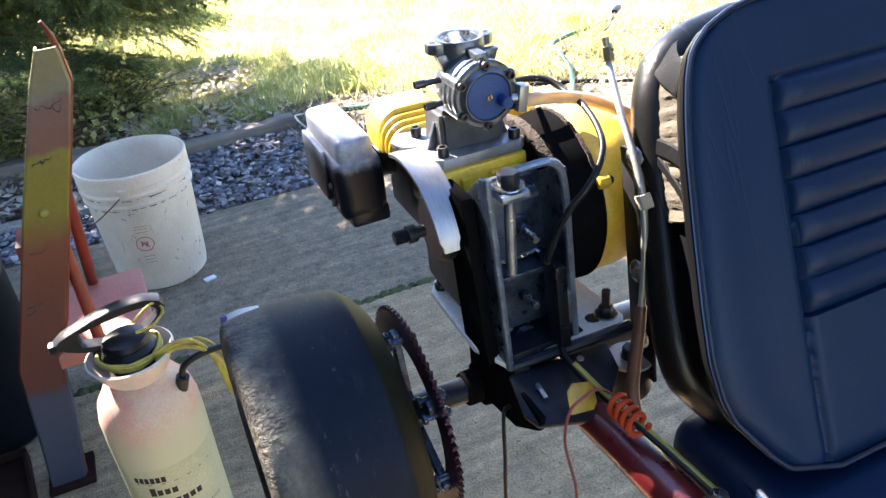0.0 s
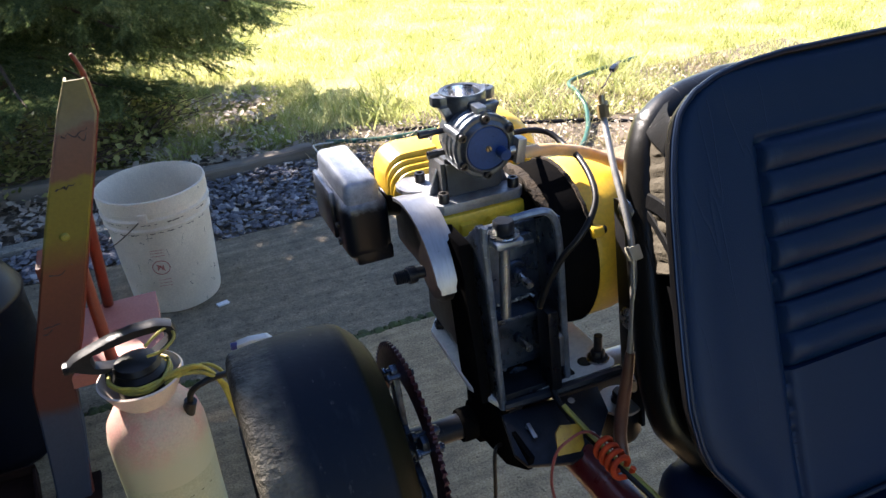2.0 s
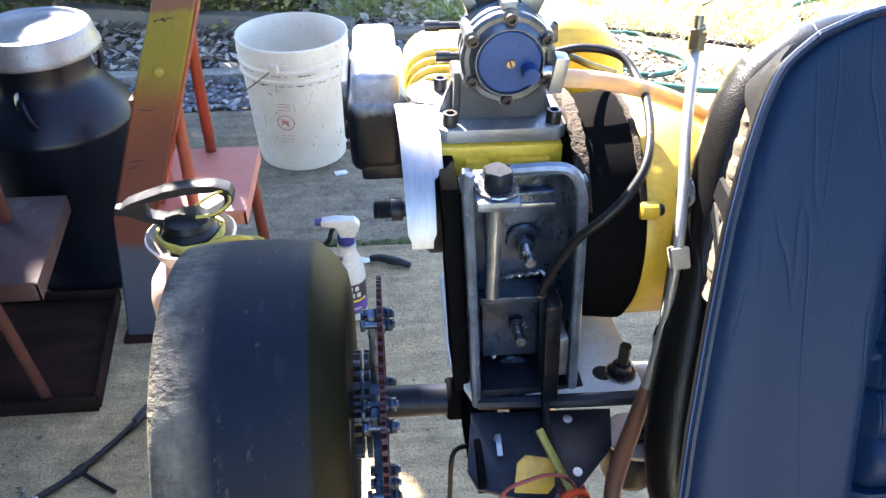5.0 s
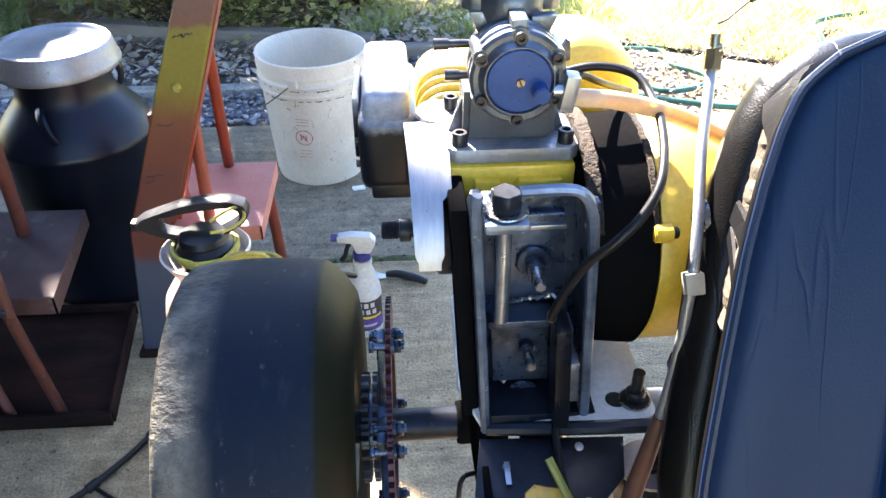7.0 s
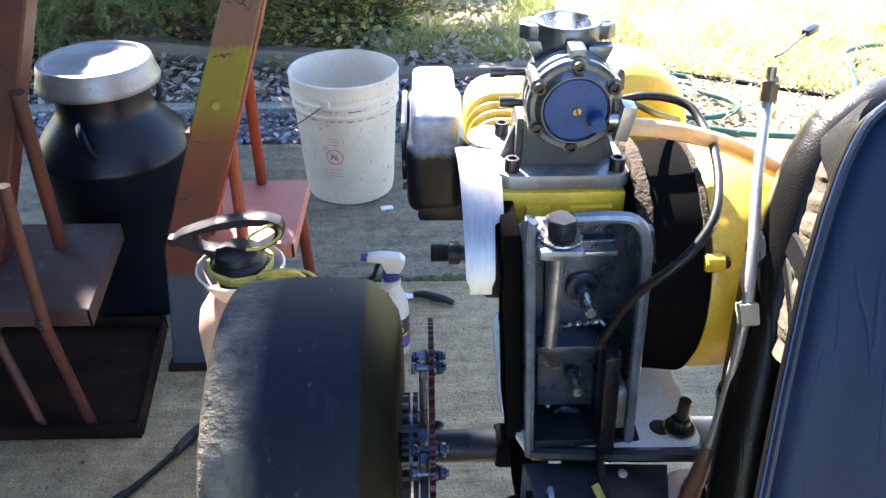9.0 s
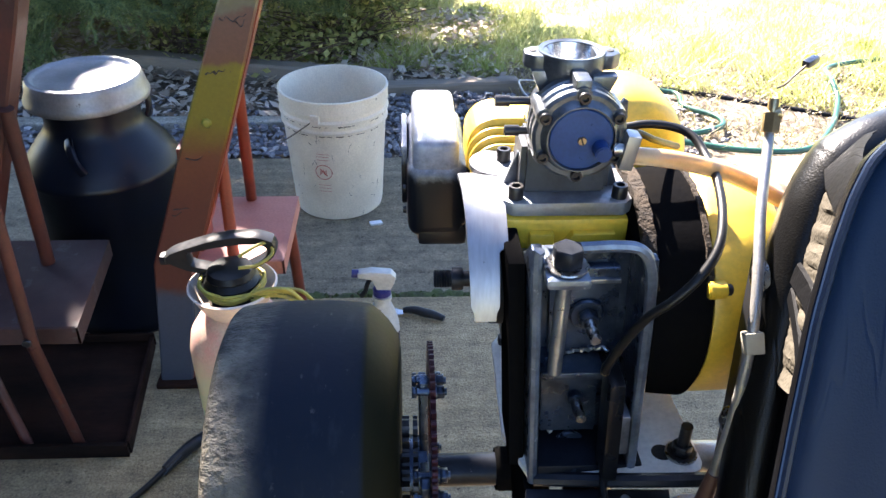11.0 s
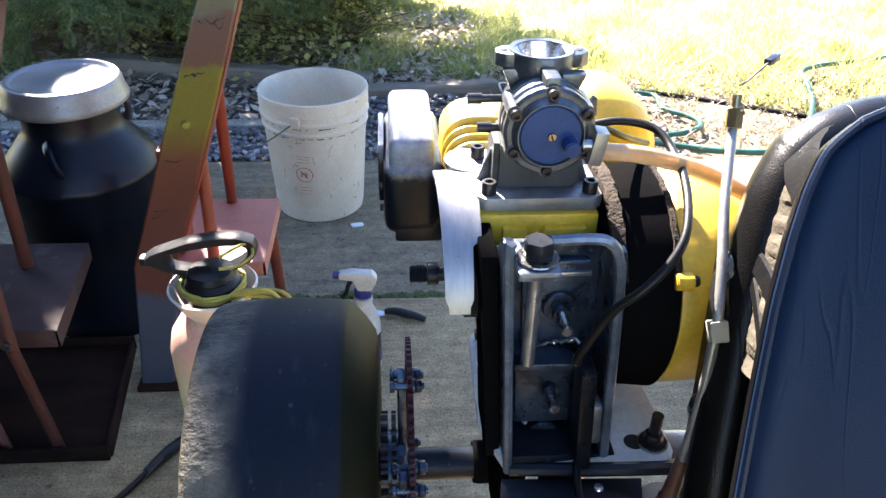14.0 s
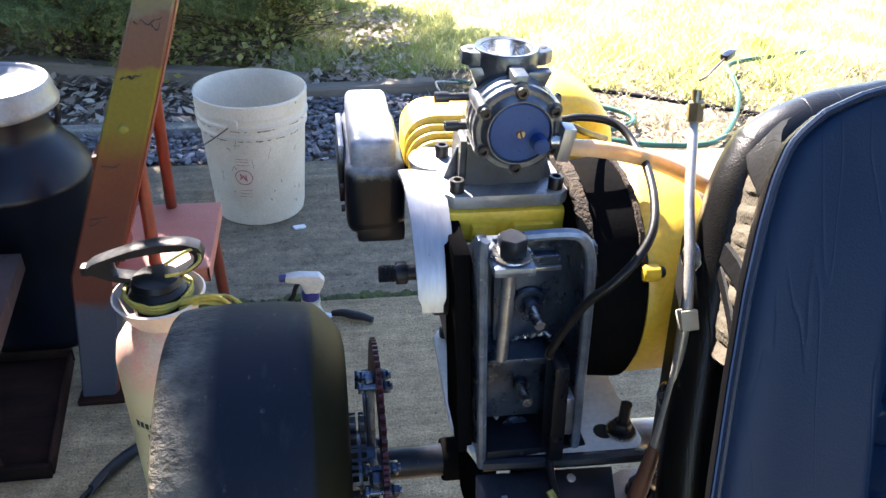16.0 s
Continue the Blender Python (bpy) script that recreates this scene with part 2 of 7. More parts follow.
M["tag"] = mat("yellow tag with smudges", (0.34, 0.21, 0.02), (0.22, 0.12, 0.02), 0.5, s1=70, speck=(0.05, 0.04, 0.03), speck_at=0.62, s3=160)
M["pinkwire"] = mat("red wire insulation", (0.24, 0.06, 0.05), (0.17, 0.04, 0.035), 0.5, spec=0.2)
M["greenwire"] = mat("yellow green wire", (0.26, 0.23, 0.03), (0.2, 0.18, 0.03), 0.4)
M["rail"] = mat("dark red frame paint", (0.14, 0.012, 0.012), (0.09, 0.01, 0.012), 0.3, 0.0, s1=20, coat=0.3)
M["plate"] = mat("grey-white painted plate", (0.78, 0.75, 0.68), (0.66, 0.62, 0.54), 0.45, 0.0, s1=18, s2=240, speck=(0.16, 0.09, 0.05), speck_at=0.69, s3=55)
M["hose"] = mat("green garden hose", (0.03, 0.11, 0.075), (0.02, 0.075, 0.055), 0.35, s1=20)
M["tank"] = mat("milky sprayer plastic", (0.50, 0.53, 0.36), (0.44, 0.46, 0.31), 0.42, s1=7, s2=260, bump=0.08, speck=(0.4, 0.33, 0.22), speck_at=0.74, s3=30)
M["funnel"] = mat("pinkish funnel plastic", (0.66, 0.55, 0.46), (0.60, 0.47, 0.40), 0.42, s1=14, s2=260, bump=0.08)
M["tank_pink"] = mat("red-stained sprayer plastic", (0.66, 0.38, 0.32), (0.62, 0.52, 0.40), 0.42, s1=14, lo=0.45, hi=0.6, s2=260, bump=0.08)
def stain_from(m, z0, z1, clean):
    """Fade a stain out below a height: clean plastic under z0, stained above z1."""
    t = m.node_tree
    p = t.nodes["Principled BSDF"]
    src = p.inputs["Base Color"].links[0].from_socket
    co = t.nodes.new("ShaderNodeTexCoord")
    sp = t.nodes.new("ShaderNodeSeparateXYZ")
    t.links.new(co.outputs["Object"], sp.inputs[0])
    ad = t.nodes.new("ShaderNodeMath")
    ad.operation = "MULTIPLY_ADD"
    ad.inputs[1].default_value = 0.05
    t.links.new(noise_node(t, 18, 4, 0.6), ad.inputs[0])
    t.links.new(sp.outputs["Z"], ad.inputs[2])
    t.links.new(mix_node(t, ramp_node(t, ad.outputs[0], z0, z1), clean, src), p.inputs["Base Color"])


stain_from(M["tank_pink"], 0.325, 0.385, (0.51, 0.52, 0.365))
thin_plastic(M["tank"], 0.3)
thin_plastic(M["tank_pink"], 0.3)
M["handle"] = mat("black pump handle plastic", (0.012, 0.012, 0.014), (0.02, 0.02, 0.021), 0.34, s1=30, s2=350, bump=0.15)
M["rope"] = mat("yellow hose cord", (0.40, 0.33, 0.05), (0.26, 0.22, 0.05), 0.55, s1=60, s2=500, bump=0.4)
M["ink"] = mat("black label ink", (0.015, 0.015, 0.015), (0.03, 0.03, 0.03), 0.6, bump=0)
M["bottle"] = mat("white spray bottle", (0.50, 0.48, 0.44), (0.38, 0.36, 0.32), 0.35, s1=14, bump=0.05, speck=(0.3, 0.28, 0.25), speck_at=0.72, s3=60)
M["purple"] = mat("purple label", (0.10, 0.05, 0.22), (0.07, 0.035, 0.15), 0.45, s1=60, bump=0)
M["labelblack"] = mat("black label", (0.03, 0.025, 0.03), (0.05, 0.03, 0.03), 0.45, s1=60, bump=0)
M["labelyellow"] = mat("yellow label band", (0.65, 0.45, 0.08), (0.6, 0.35, 0.06), 0.45, s1=60, bump=0)
M["navy"] = mat("dark blue nozzle", (0.03, 0.025, 0.14), (0.02, 0.02, 0.1), 0.35)
M["paper"] = mat("white scrap", (0.75, 0.75, 0.74), (0.66, 0.66, 0.66), 0.7)
M["white"] = mat("white plastic washer", (0.66, 0.66, 0.66), (0.55, 0.55, 0.56), 0.4)
M["coil"] = mat("black coil case", (0.006, 0.0065, 0.008), (0.009, 0.009, 0.011), 0.3)


def vinyl_mat(name, a, b, scale, strength, rough, spec=0.3):
    m, t, p = nodes_of(name)
    co = t.nodes.new("ShaderNodeTexCoord")
    vo = t.nodes.new("ShaderNodeTexVoronoi")
    vo.feature, vo.inputs["Scale"].default_value = "SMOOTH_F1", scale
    t.links.new(co.outputs["Object"], vo.inputs["Vector"])
    crease = noise_node(t, 14, 2, 0.5, (2.4, 0.2, 0.3))
    thin = ramp_node(t, crease, 0.485, 0.5)
    thin2 = ramp_node(t, crease, 0.5, 0.515, (1, 1, 1, 1), (0, 0, 0, 1))
    line = mix_node(t, 1.0, thin, thin2, "MULTIPLY")
    gate = ramp_node(t, noise_node(t, 5, 2, 0.5), 0.46, 0.62)
    line = mix_node(t, 1.0, line, gate, "MULTIPLY")
    col = mix_node(t, ramp_node(t, noise_node(t, 6, 5, 0.65), 0.4, 0.7), a, b)
    t.links.new(col, p.inputs["Base Color"])
    p.inputs["Roughness"].default_value = rough
    p.inputs["Specular IOR Level"].default_value = spec
    b1 = t.nodes.new("ShaderNodeBump")
    b1.inputs["Strength"].default_value, b1.inputs["Distance"].default_value = strength, 0.0006
    t.links.new(vo.outputs["Distance"], b1.inputs["Height"])
    b2 = t.nodes.new("ShaderNodeBump")
    b2.invert = True
    b2.inputs["Strength"].default_value, b2.inputs["Distance"].default_value = 0.30, 0.0008
    t.links.new(line, b2.inputs["Height"])
    t.links.new(b1.outputs[0], b2.inputs["Normal"])
    t.links.new(b2.outputs[0], p.inputs["Normal"])
    return m


M["vinyl"] = vinyl_mat("black seat vinyl", (0.0031, 0.0138, 0.039), (0.0040, 0.0155, 0.043), 900, 0.2, 0.42, 0.16)
M["vinyl_gloss"] = vinyl_mat("glossy black vinyl", (0.003, 0.003, 0.0035), (0.004, 0.004, 0.0045), 700, 0.2, 0.36, 0.12)
M["piping"] = vinyl_mat("worn blue-black piping", (0.004, 0.010, 0.026), (0.006, 0.013, 0.032), 900, 0.2, 0.35, 0.22)
M["vinyl_dark"] = vinyl_mat("dull black vinyl", (0.003, 0.003, 0.0035), (0.005, 0.005, 0.005), 500, 0.3, 0.6, 0.06)
M["vinyl_back"] = vinyl_mat("grained black vinyl back", (0.0020, 0.0019, 0.0018), (0.0034, 0.0032, 0.003), 1100, 0.28, 0.32, 0.45)
M["fabric"] = vinyl_mat("grey woven backing", (0.085, 0.074, 0.055), (0.05, 0.043, 0.033), 500, 0.8, 0.85, 0.1)


def muffler_mat():
    """Black paint, worn and with dust over the box top; pale sky glare painted in, ragged edge."""
    m, t, p = nodes_of("glossy black muffler paint")
    co = t.nodes.new("ShaderNodeTexCoord")
    sp = t.nodes.new("ShaderNodeSeparateXYZ")
    t.links.new(co.outputs["Object"], sp.inputs[0])
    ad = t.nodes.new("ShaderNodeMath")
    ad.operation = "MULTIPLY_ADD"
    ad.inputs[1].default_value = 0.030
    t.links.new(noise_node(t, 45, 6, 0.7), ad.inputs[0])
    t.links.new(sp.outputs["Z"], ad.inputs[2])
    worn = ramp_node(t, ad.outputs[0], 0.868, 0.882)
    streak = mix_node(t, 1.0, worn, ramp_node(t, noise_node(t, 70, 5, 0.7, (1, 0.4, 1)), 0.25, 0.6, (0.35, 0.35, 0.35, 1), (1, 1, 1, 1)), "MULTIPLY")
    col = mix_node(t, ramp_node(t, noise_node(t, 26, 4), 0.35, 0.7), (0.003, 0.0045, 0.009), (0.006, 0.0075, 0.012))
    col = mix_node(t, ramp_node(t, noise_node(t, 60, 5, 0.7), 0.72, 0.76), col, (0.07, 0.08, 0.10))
    # Blue-white tone also stands in for glare on the top.
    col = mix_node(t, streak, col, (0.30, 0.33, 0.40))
    t.links.new(col, p.inputs["Base Color"])
    p.inputs["Roughness"].default_value = 0.33
    p.inputs["Coat Weight"].default_value = 0.08
    p.inputs["Coat Roughness"].default_value = 0.12
    p.inputs["Specular IOR Level"].default_value = 0.35
    bump_node(t, p, noise_node(t, 90, 4), 0.25, 0.0006)
    return m


M["muffler"] = muffler_mat()


def beam_mat():
    """Stand upright: red over grey over yellow paint, in bands with worn edges."""
    m, t, p = nodes_of("layered stand paint")
    co = t.nodes.new("ShaderNodeTexCoord")
    sp = t.nodes.new("ShaderNodeSeparateXYZ")
    t.links.new(co.outputs["Object"], sp.inputs[0])
    ad = t.nodes.new("ShaderNodeMath")
    ad.operation = "MULTIPLY_ADD"
    ad.inputs[1].default_value = 0.06
    t.links.new(noise_node(t, 14, 4, 0.6), ad.inputs[0])
    t.links.new(sp.outputs["Z"], ad.inputs[2])
    r = t.nodes.new("ShaderNodeValToRGB")
    e = r.color_ramp.elements
    # Paint bands; the lower reds are also darkened for shade near the foot.
    stops = [(0.0, (0.036, 0.044, 0.066)), (0.25, (0.042, 0.050, 0.075)), (0.27, (0.078, 0.0175, 0.010)), (0.44, (0.095, 0.020, 0.010)), (0.55, (0.140, 0.036, 0.010)),
             (0.61, (0.1650, 0.1330, 0.0066)), (0.705, (0.1700, 0.1400, 0.0070)), (0.715, (0.1350, 0.0560, 0.0330)), (0.795, (0.1250, 0.0600, 0.0400)),
             (0.805, (0.1300, 0.1150, 0.0700)), (0.86, (0.1500, 0.1250, 0.0400)), (0.92, (0.1800, 0.1400, 0.0200))]
    e[0].position, e[0].color = stops[0][0], (*stops[0][1], 1)
    e[1].position, e[1].color = stops[-1][0], (*stops[-1][1], 1)
    for pos, c in stops[1:-1]:
        e.new(pos).color = (*c, 1)
    t.links.new(ad.outputs[0], r.inputs[0])
    col = mix_node(t, ramp_node(t, noise_node(t, 30, 6, 0.7), 0.66, 0.70), r.outputs[0], (0.09, 0.045, 0.03))
    col = mix_node(t, 1.0, col, ramp_node(t, noise_node(t, 160, 3), 0.2, 0.8, (0.85, 0.85, 0.85, 1), (1.1, 1.1, 1.1, 1)), "MULTIPLY")
    t.links.new(col, p.inputs["Base Color"])
    p.inputs["Roughness"].default_value = 0.5
    bump_node(t, p, noise_node(t, 120, 3), 0.2, 0.001)
    return m


M["beam"] = beam_mat()


def tyre_mat():
    m, t, p = nodes_of("slick tyre rubber")
    co = t.nodes.new("ShaderNodeTexCoord")
    sp = t.nodes.new("ShaderNodeSeparateXYZ")
    t.links.new(co.outputs["Object"], sp.inputs[0])
    dust = mix_node(t, ramp_node(t, noise_node(t, 10, 5, 0.65), 0.4, 0.72), (0.0034, 0.0070, 0.0150), (0.0054, 0.0092, 0.0175))
    spots = ramp_node(t, noise_node(t, 60, 5, 0.7, (1.6, 1, 0.7)), 0.62, 0.70)
    col = mix_node(t, spots, dust, (0.045, 0.046, 0.047))
    scuff = ramp_node(t, noise_node(t, 26, 6, 0.7, (1.8, 0.6, 0.6)), 0.55, 0.75)
    col = mix_node(t, scuff, col, (0.016, 0.021, 0.030))
    rim = mix_node(t, 1.0, ramp_node(t, sp.outputs["X"], 0.150, 0.169), ramp_node(t, noise_node(t, 18, 5, 0.7), 0.38, 0.68), "MULTIPLY")
    col = mix_node(t, rim, col, (0.012, 0.014, 0.017))
    side = ramp_node(t, sp.outputs["X"], 0.1705, 0.1712)
    col = mix_node(t, side, col, mix_node(t, noise_node(t, 30, 4), (0.017, 0.0165, 0.0065), (0.006, 0.0062, 0.0040)))
    # Worn, crumbed left shoulder; its tan also stands in for sun on it.
    edge = ramp_node(t, sp.outputs["X"], 0.082, 0.104, (1, 1, 1, 1), (0, 0, 0, 1))
    worn = mix_node(t, 1.0, edge, ramp_node(t, noise_node(t, 24, 4), 0.3, 0.62), "MULTIPLY")
    col = mix_node(t, worn, col, (0.15, 0.135, 0.105))
    t.links.new(col, p.inputs["Base Color"])
    p.inputs["Roughness"].default_value = 0.58
    crumb = mix_node(t, 1.0, noise_node(t, 170, 3, 0.6, (0.8, 1, 1.2)), mix_node(t, 0.04, edge, (1, 1, 1)), "MULTIPLY")
    bump_node(t, p, crumb, 1.0, 0.005)
    p.inputs["Specular IOR Level"].default_value = 0.14
    return m


M["tyre"] = tyre_mat()


def stone_mat():
    m, t, p = nodes_of("grey slate gravel")
    g = t.nodes.new("ShaderNodeNewGeometry")
    r = t.nodes.new("ShaderNodeValToRGB")
    e = r.color_ramp.elements
    e[0].color, e[1].color = (0.08, 0.077, 0.086, 1), (0.42, 0.40, 0.385, 1)
    e.new(0.6).color = (0.165, 0.16, 0.176, 1)
    e.new(0.88).color = (0.26, 0.243, 0.236, 1)
    t.links.new(g.outputs["Random Per Island"], r.inputs[0])
    col = mix_node(t, 1.0, r.outputs[0], ramp_node(t, noise_node(t, 200, 3), 0.2, 0.8, (0.8, 0.8, 0.8, 1), (1.2, 1.2, 1.2, 1)), "MULTIPLY")
    t.links.new(col, p.inputs["Base Color"])
    p.inputs["Roughness"].default_value = 0.7
    bump_node(t, p, noise_node(t, 260, 3), 0.4, 0.002)
    return m


M["stone"] = stone_mat()


# ---- building helpers ----
def thing(name, at, label, category, group="", kind=""):
    ob = new(name)
    ob.empty_display_size = 0.05
    ob.location = at
    return tagged(ob, label, category, group, kind)


def finish(me, material, smooth=True, angle=38):
    me.materials.append(material)
    if smooth:
        me.polygons.foreach_set("use_smooth", [True] * len(me.polygons))
        me.set_sharp_from_angle(angle=radians(angle))
    return me


def part(name, bm, material, parent, label="", smooth=True, angle=38):
    """One mesh in world places under a thing or a part."""
    me = bpy.data.meshes.new(name)
    bm.normal_update()
    bm.to_mesh(me)
    bm.free()
    finish(me, material, smooth, angle)
    ob = new(name, me)
    if parent is not None:
        ob.parent = parent
        if parent.type == "EMPTY":
            ob.matrix_parent_inverse = Matrix.Translation(-parent.location)
    return tagged(ob, label)


def solo(name, bm, material, label, category, group="", kind="", smooth=True):
    return tagged(part(name, bm, material, None, "", smooth), label, category, group, kind)


def cloud(name, verts, faces, material, parent=None, smooth=False):
    """Many small pieces in one mesh."""
    me = bpy.data.meshes.new(name)
    me.from_pydata(verts, [], faces)
    me.update()
    finish(me, material, smooth)
    ob = new(name, me)
    if parent is not None:
        ob.parent = parent
        ob.matrix_parent_inverse = Matrix.Translation(-parent.location)
    return ob


def B():
    return bmesh.new()


def join(bm, tmp):
    me = bpy.data.meshes.new("tmp")
    tmp.to_mesh(me)
    tmp.free()
    bm.from_mesh(me)
    bpy.data.meshes.remove(me)
    return bm


def box(bm, lo, hi, bev=0.0, m=None, seg=2):
    lo, hi = Vector(lo), Vector(hi)
    t = B()
    bmesh.ops.create_cube(t, size=1.0, matrix=Matrix.LocRotScale((lo + hi) / 2, None, hi - lo))
    if bev:
        bmesh.ops.bevel(t, geom=t.edges[:], offset=bev, segments=seg, affect="EDGES", profile=0.6)
    if m is not None:
        bmesh.ops.transform(t, matrix=m, verts=t.verts)
    return join(bm, t)


def aim(a, b):
    a, b = Vector(a), Vector(b)
    return Matrix.Translation((a + b) / 2) @ (b - a).to_track_quat("Z", "Y").to_matrix().to_4x4()


def rod(bm, a, b, r, r2=None, n=18, bev=0.0):
    t = B()
    d = (Vector(b) - Vector(a)).length
    bmesh.ops.create_cone(t, cap_ends=True, segments=n, radius1=r, radius2=r if r2 is None else r2, depth=d)
    if bev:
        caps = [e for f in t.faces if len(f.verts) > 4 for e in f.edges]
        bmesh.ops.bevel(t, geom=list(set(caps)), offset=bev, segments=2, affect="EDGES")
    bmesh.ops.transform(t, matrix=aim(a, b), verts=t.verts)
    return join(bm, t)


def lathe(bm, prof, at, axis=(0, 0, 1), n=40):
    """Turn a profile of (radius, height) round an axis."""
    q = Vector(axis).to_track_quat("Z", "Y").to_matrix().to_4x4()
    m = Matrix.Translation(at) @ q
    rings = []
    for r, h in prof:
        if r < 1e-5:
            rings.append([bm.verts.new(m @ Vector((0, 0, h)))])
        else:
            rings.append([bm.verts.new(m @ Vector((r * math.cos(2 * math.pi * i / n), r * math.sin(2 * math.pi * i / n), h))) for i in range(n)])
    for p, s in zip(rings, rings[1:]):
        for i in range(n):
            j = (i + 1) % n
            if len(p) == 1 and len(s) == 1:
                continue
            if len(p) == 1:
                bm.faces.new((p[0], s[j], s[i])[::-1])
            elif len(s) == 1:
                bm.faces.new((p[i], p[j], s[0]))
            else:
                bm.faces.new((p[i], p[j], s[j], s[i]))
    return bm


def smooth_path(pts, res=6):
    pts = [Vector(p) for p in pts]
    out = []
    for i in range(len(pts) - 1):
        p0, p1, p2, p3 = pts[max(i - 1, 0)], pts[i], pts[i + 1], pts[min(i + 2, len(pts) - 1)]
        for k in range(res):
            s = k / res
            out.append(0.5 * ((2 * p1) + (p2 - p0) * s + (2 * p0 - 5 * p1 + 4 * p2 - p3) * s * s + (3 * p1 - p0 - 3 * p2 + p3) * s ** 3))
    out.append(pts[-1])
    return out


def sweep(bm, pts, r, n=10, res=6, closed=False, flat=1.0):
    """A round (or flattened) line along a path."""
    path = smooth_path(pts, res) if res else [Vector(p) for p in pts]
    if closed:
        path = path[:-1]
    k = len(path)
    up = None
    rings = []
    for i, p in enumerate(path):
        d = (path[(i + 1) % k] - path[i - 1]) if closed else (path[min(i + 1, k - 1)] - path[max(i - 1, 0)])
        d.normalize()
        if up is None:
            up = d.orthogonal().normalized()
        up = (up - d * up.dot(d)).normalized()
        side = d.cross(up)
        rr = r(i / max(k - 1, 1)) if callable(r) else r
        rings.append([bm.verts.new(p + (up * math.cos(2 * math.pi * j / n) * flat + side * math.sin(2 * math.pi * j / n)) * rr) for j in range(n)])
    for i in range(k if closed else k - 1):
        a, b = rings[i], rings[(i + 1) % k]
        for j in range(n):
            bm.faces.new((a[j], a[(j + 1) % n], b[(j + 1) % n], b[j]))
    if not closed:
        bm.faces.new(rings[0][::-1])
        bm.faces.new(rings[-1])
    return bm


def prism(bm, outline, depth, m, bev=0.0, seg=2):
    """A flat outline in x, y given thickness along z, then posed by m."""
    t = B()
    f = t.faces.new([t.verts.new((x, y, 0)) for x, y in outline])
    r = bmesh.ops.extrude_face_region(t, geom=[f])
    bmesh.ops.translate(t, vec=(0, 0, depth), verts=[v for v in r["geom"] if isinstance(v, bmesh.types.BMVert)])
    bmesh.ops.recalc_face_normals(t, faces=t.faces)
    if bev:
        bmesh.ops.bevel(t, geom=t.edges[:], offset=bev, segments=seg, affect="EDGES", profile=0.6)
    bmesh.ops.transform(t, matrix=m, verts=t.verts)
    return join(bm, t)


def frame_m(at, ux, uy):
    """A pose with its x along ux and its y along uy."""
    x = Vector(ux).normalized()
    y = Vector(uy)
    y = (y - x * y.dot(x)).normalized()
    z = x.cross(y)
    m = Matrix((x, y, z)).transposed().to_4x4()
    m.translation = at
    return m


def hexhead(bm, at, axis, flat, h, washer=0.0):
    a = Vector(at)
    d = Vector(axis).normalized()
    if washer:
        rod(bm, a, a + d * 0.0018, washer, n=24)
        a = a + d * 0.0018
    t = B()
    bmesh.ops.create_cone(t, cap_ends=True, segments=6, radius1=flat / 1.732, radius2=flat / 1.732, depth=h)
    bmesh.ops.bevel(t, geom=t.edges[:], offset=h * 0.08, segments=1, affect="EDGES")
    bmesh.ops.transform(t, matrix=aim(a, a + d * h), verts=t.verts)
    return join(bm, t)


def socket_cap(bm, at, axis, r, h):
    d = Vector(axis).normalized()
    lathe(bm, [(0, h * 0.35), (r * 0.5, h * 0.35), (r * 0.55, h), (r * 0.9, h), (r, h * 0.9), (r, 0), (0, 0)], at, axis, 16)
    return bm


# ---- ground, slabs, borders ----
def ground():
    bm = B()
    edges = [-400, -60, -12, -5, -3, -2, -1, 0, 1, 2, 3, 4, 6, 9, 14, 40, 400]
    vs = {}
    for i, x in enumerate(edges):
        for j, y in enumerate(edges):
            z = -0.03 + (0.02 * noise.noise(Vector((x * 0.7, y * 0.7, 0))) if max(abs(x), abs(y)) < 15 else 0)
            vs[i, j] = bm.verts.new((x, y, z - 0.01))
    for i in range(len(edges) - 1):
        for j in range(len(edges) - 1):
            bm.faces.new((vs[i, j], vs[i + 1, j], vs[i + 1, j + 1], vs[i, j + 1]))
    solo("ground", bm, M["lawn"], "sunlit rough lawn reaching into the distance", "lawn", kind="structure")


def slab(name, x0, x1, y0, y1, z0, z1, material, label):
    bm = box(B(), (x0, y0, z0), (x1, y1, z1), 0.008)
    solo(name, bm, material, label, "concrete slab", kind="structure")


ground()
M["wall"] = mat("dark brown stained boards", (0.040, 0.032, 0.024), (0.028, 0.022, 0.017), 0.7, s1=3, s2=60, bump=0.3)
# Added out of view: keeps sky light off the left stand and slab.
solo("wall_west", box(B(), (-1.2, -1.9, -0.05), (-1.05, 1.85, 3.3), 0.01), M["wall"], "unseen dark brown wall added to block sky light", "wall", kind="structure")
M["wall_green"] = mat("dark olive painted boards", (0.026, 0.030, 0.018), (0.018, 0.021, 0.013), 0.7, s1=4, s2=60, bump=0.3)
# Added out of view to darken what the seat reflects from the right.
solo("wall_east", box(B(), (2.2, -1.95, -0.05), (2.35, 0.4, 2.6), 0.01), M["wall_green"], "unseen dark olive wall added for reflections from the right", "wall", kind="structure")
slab("pavement", -3.2, 3.4, -3.0, 1.728, -0.12, 0.0, M["slab"], "broom-finished tan concrete slab under the kart")
slab("pavement", -3.2, 3.4, 1.742, 2.505, -0.12, -0.003, M["slab_far"], "grey stained concrete slab beside the gravel")


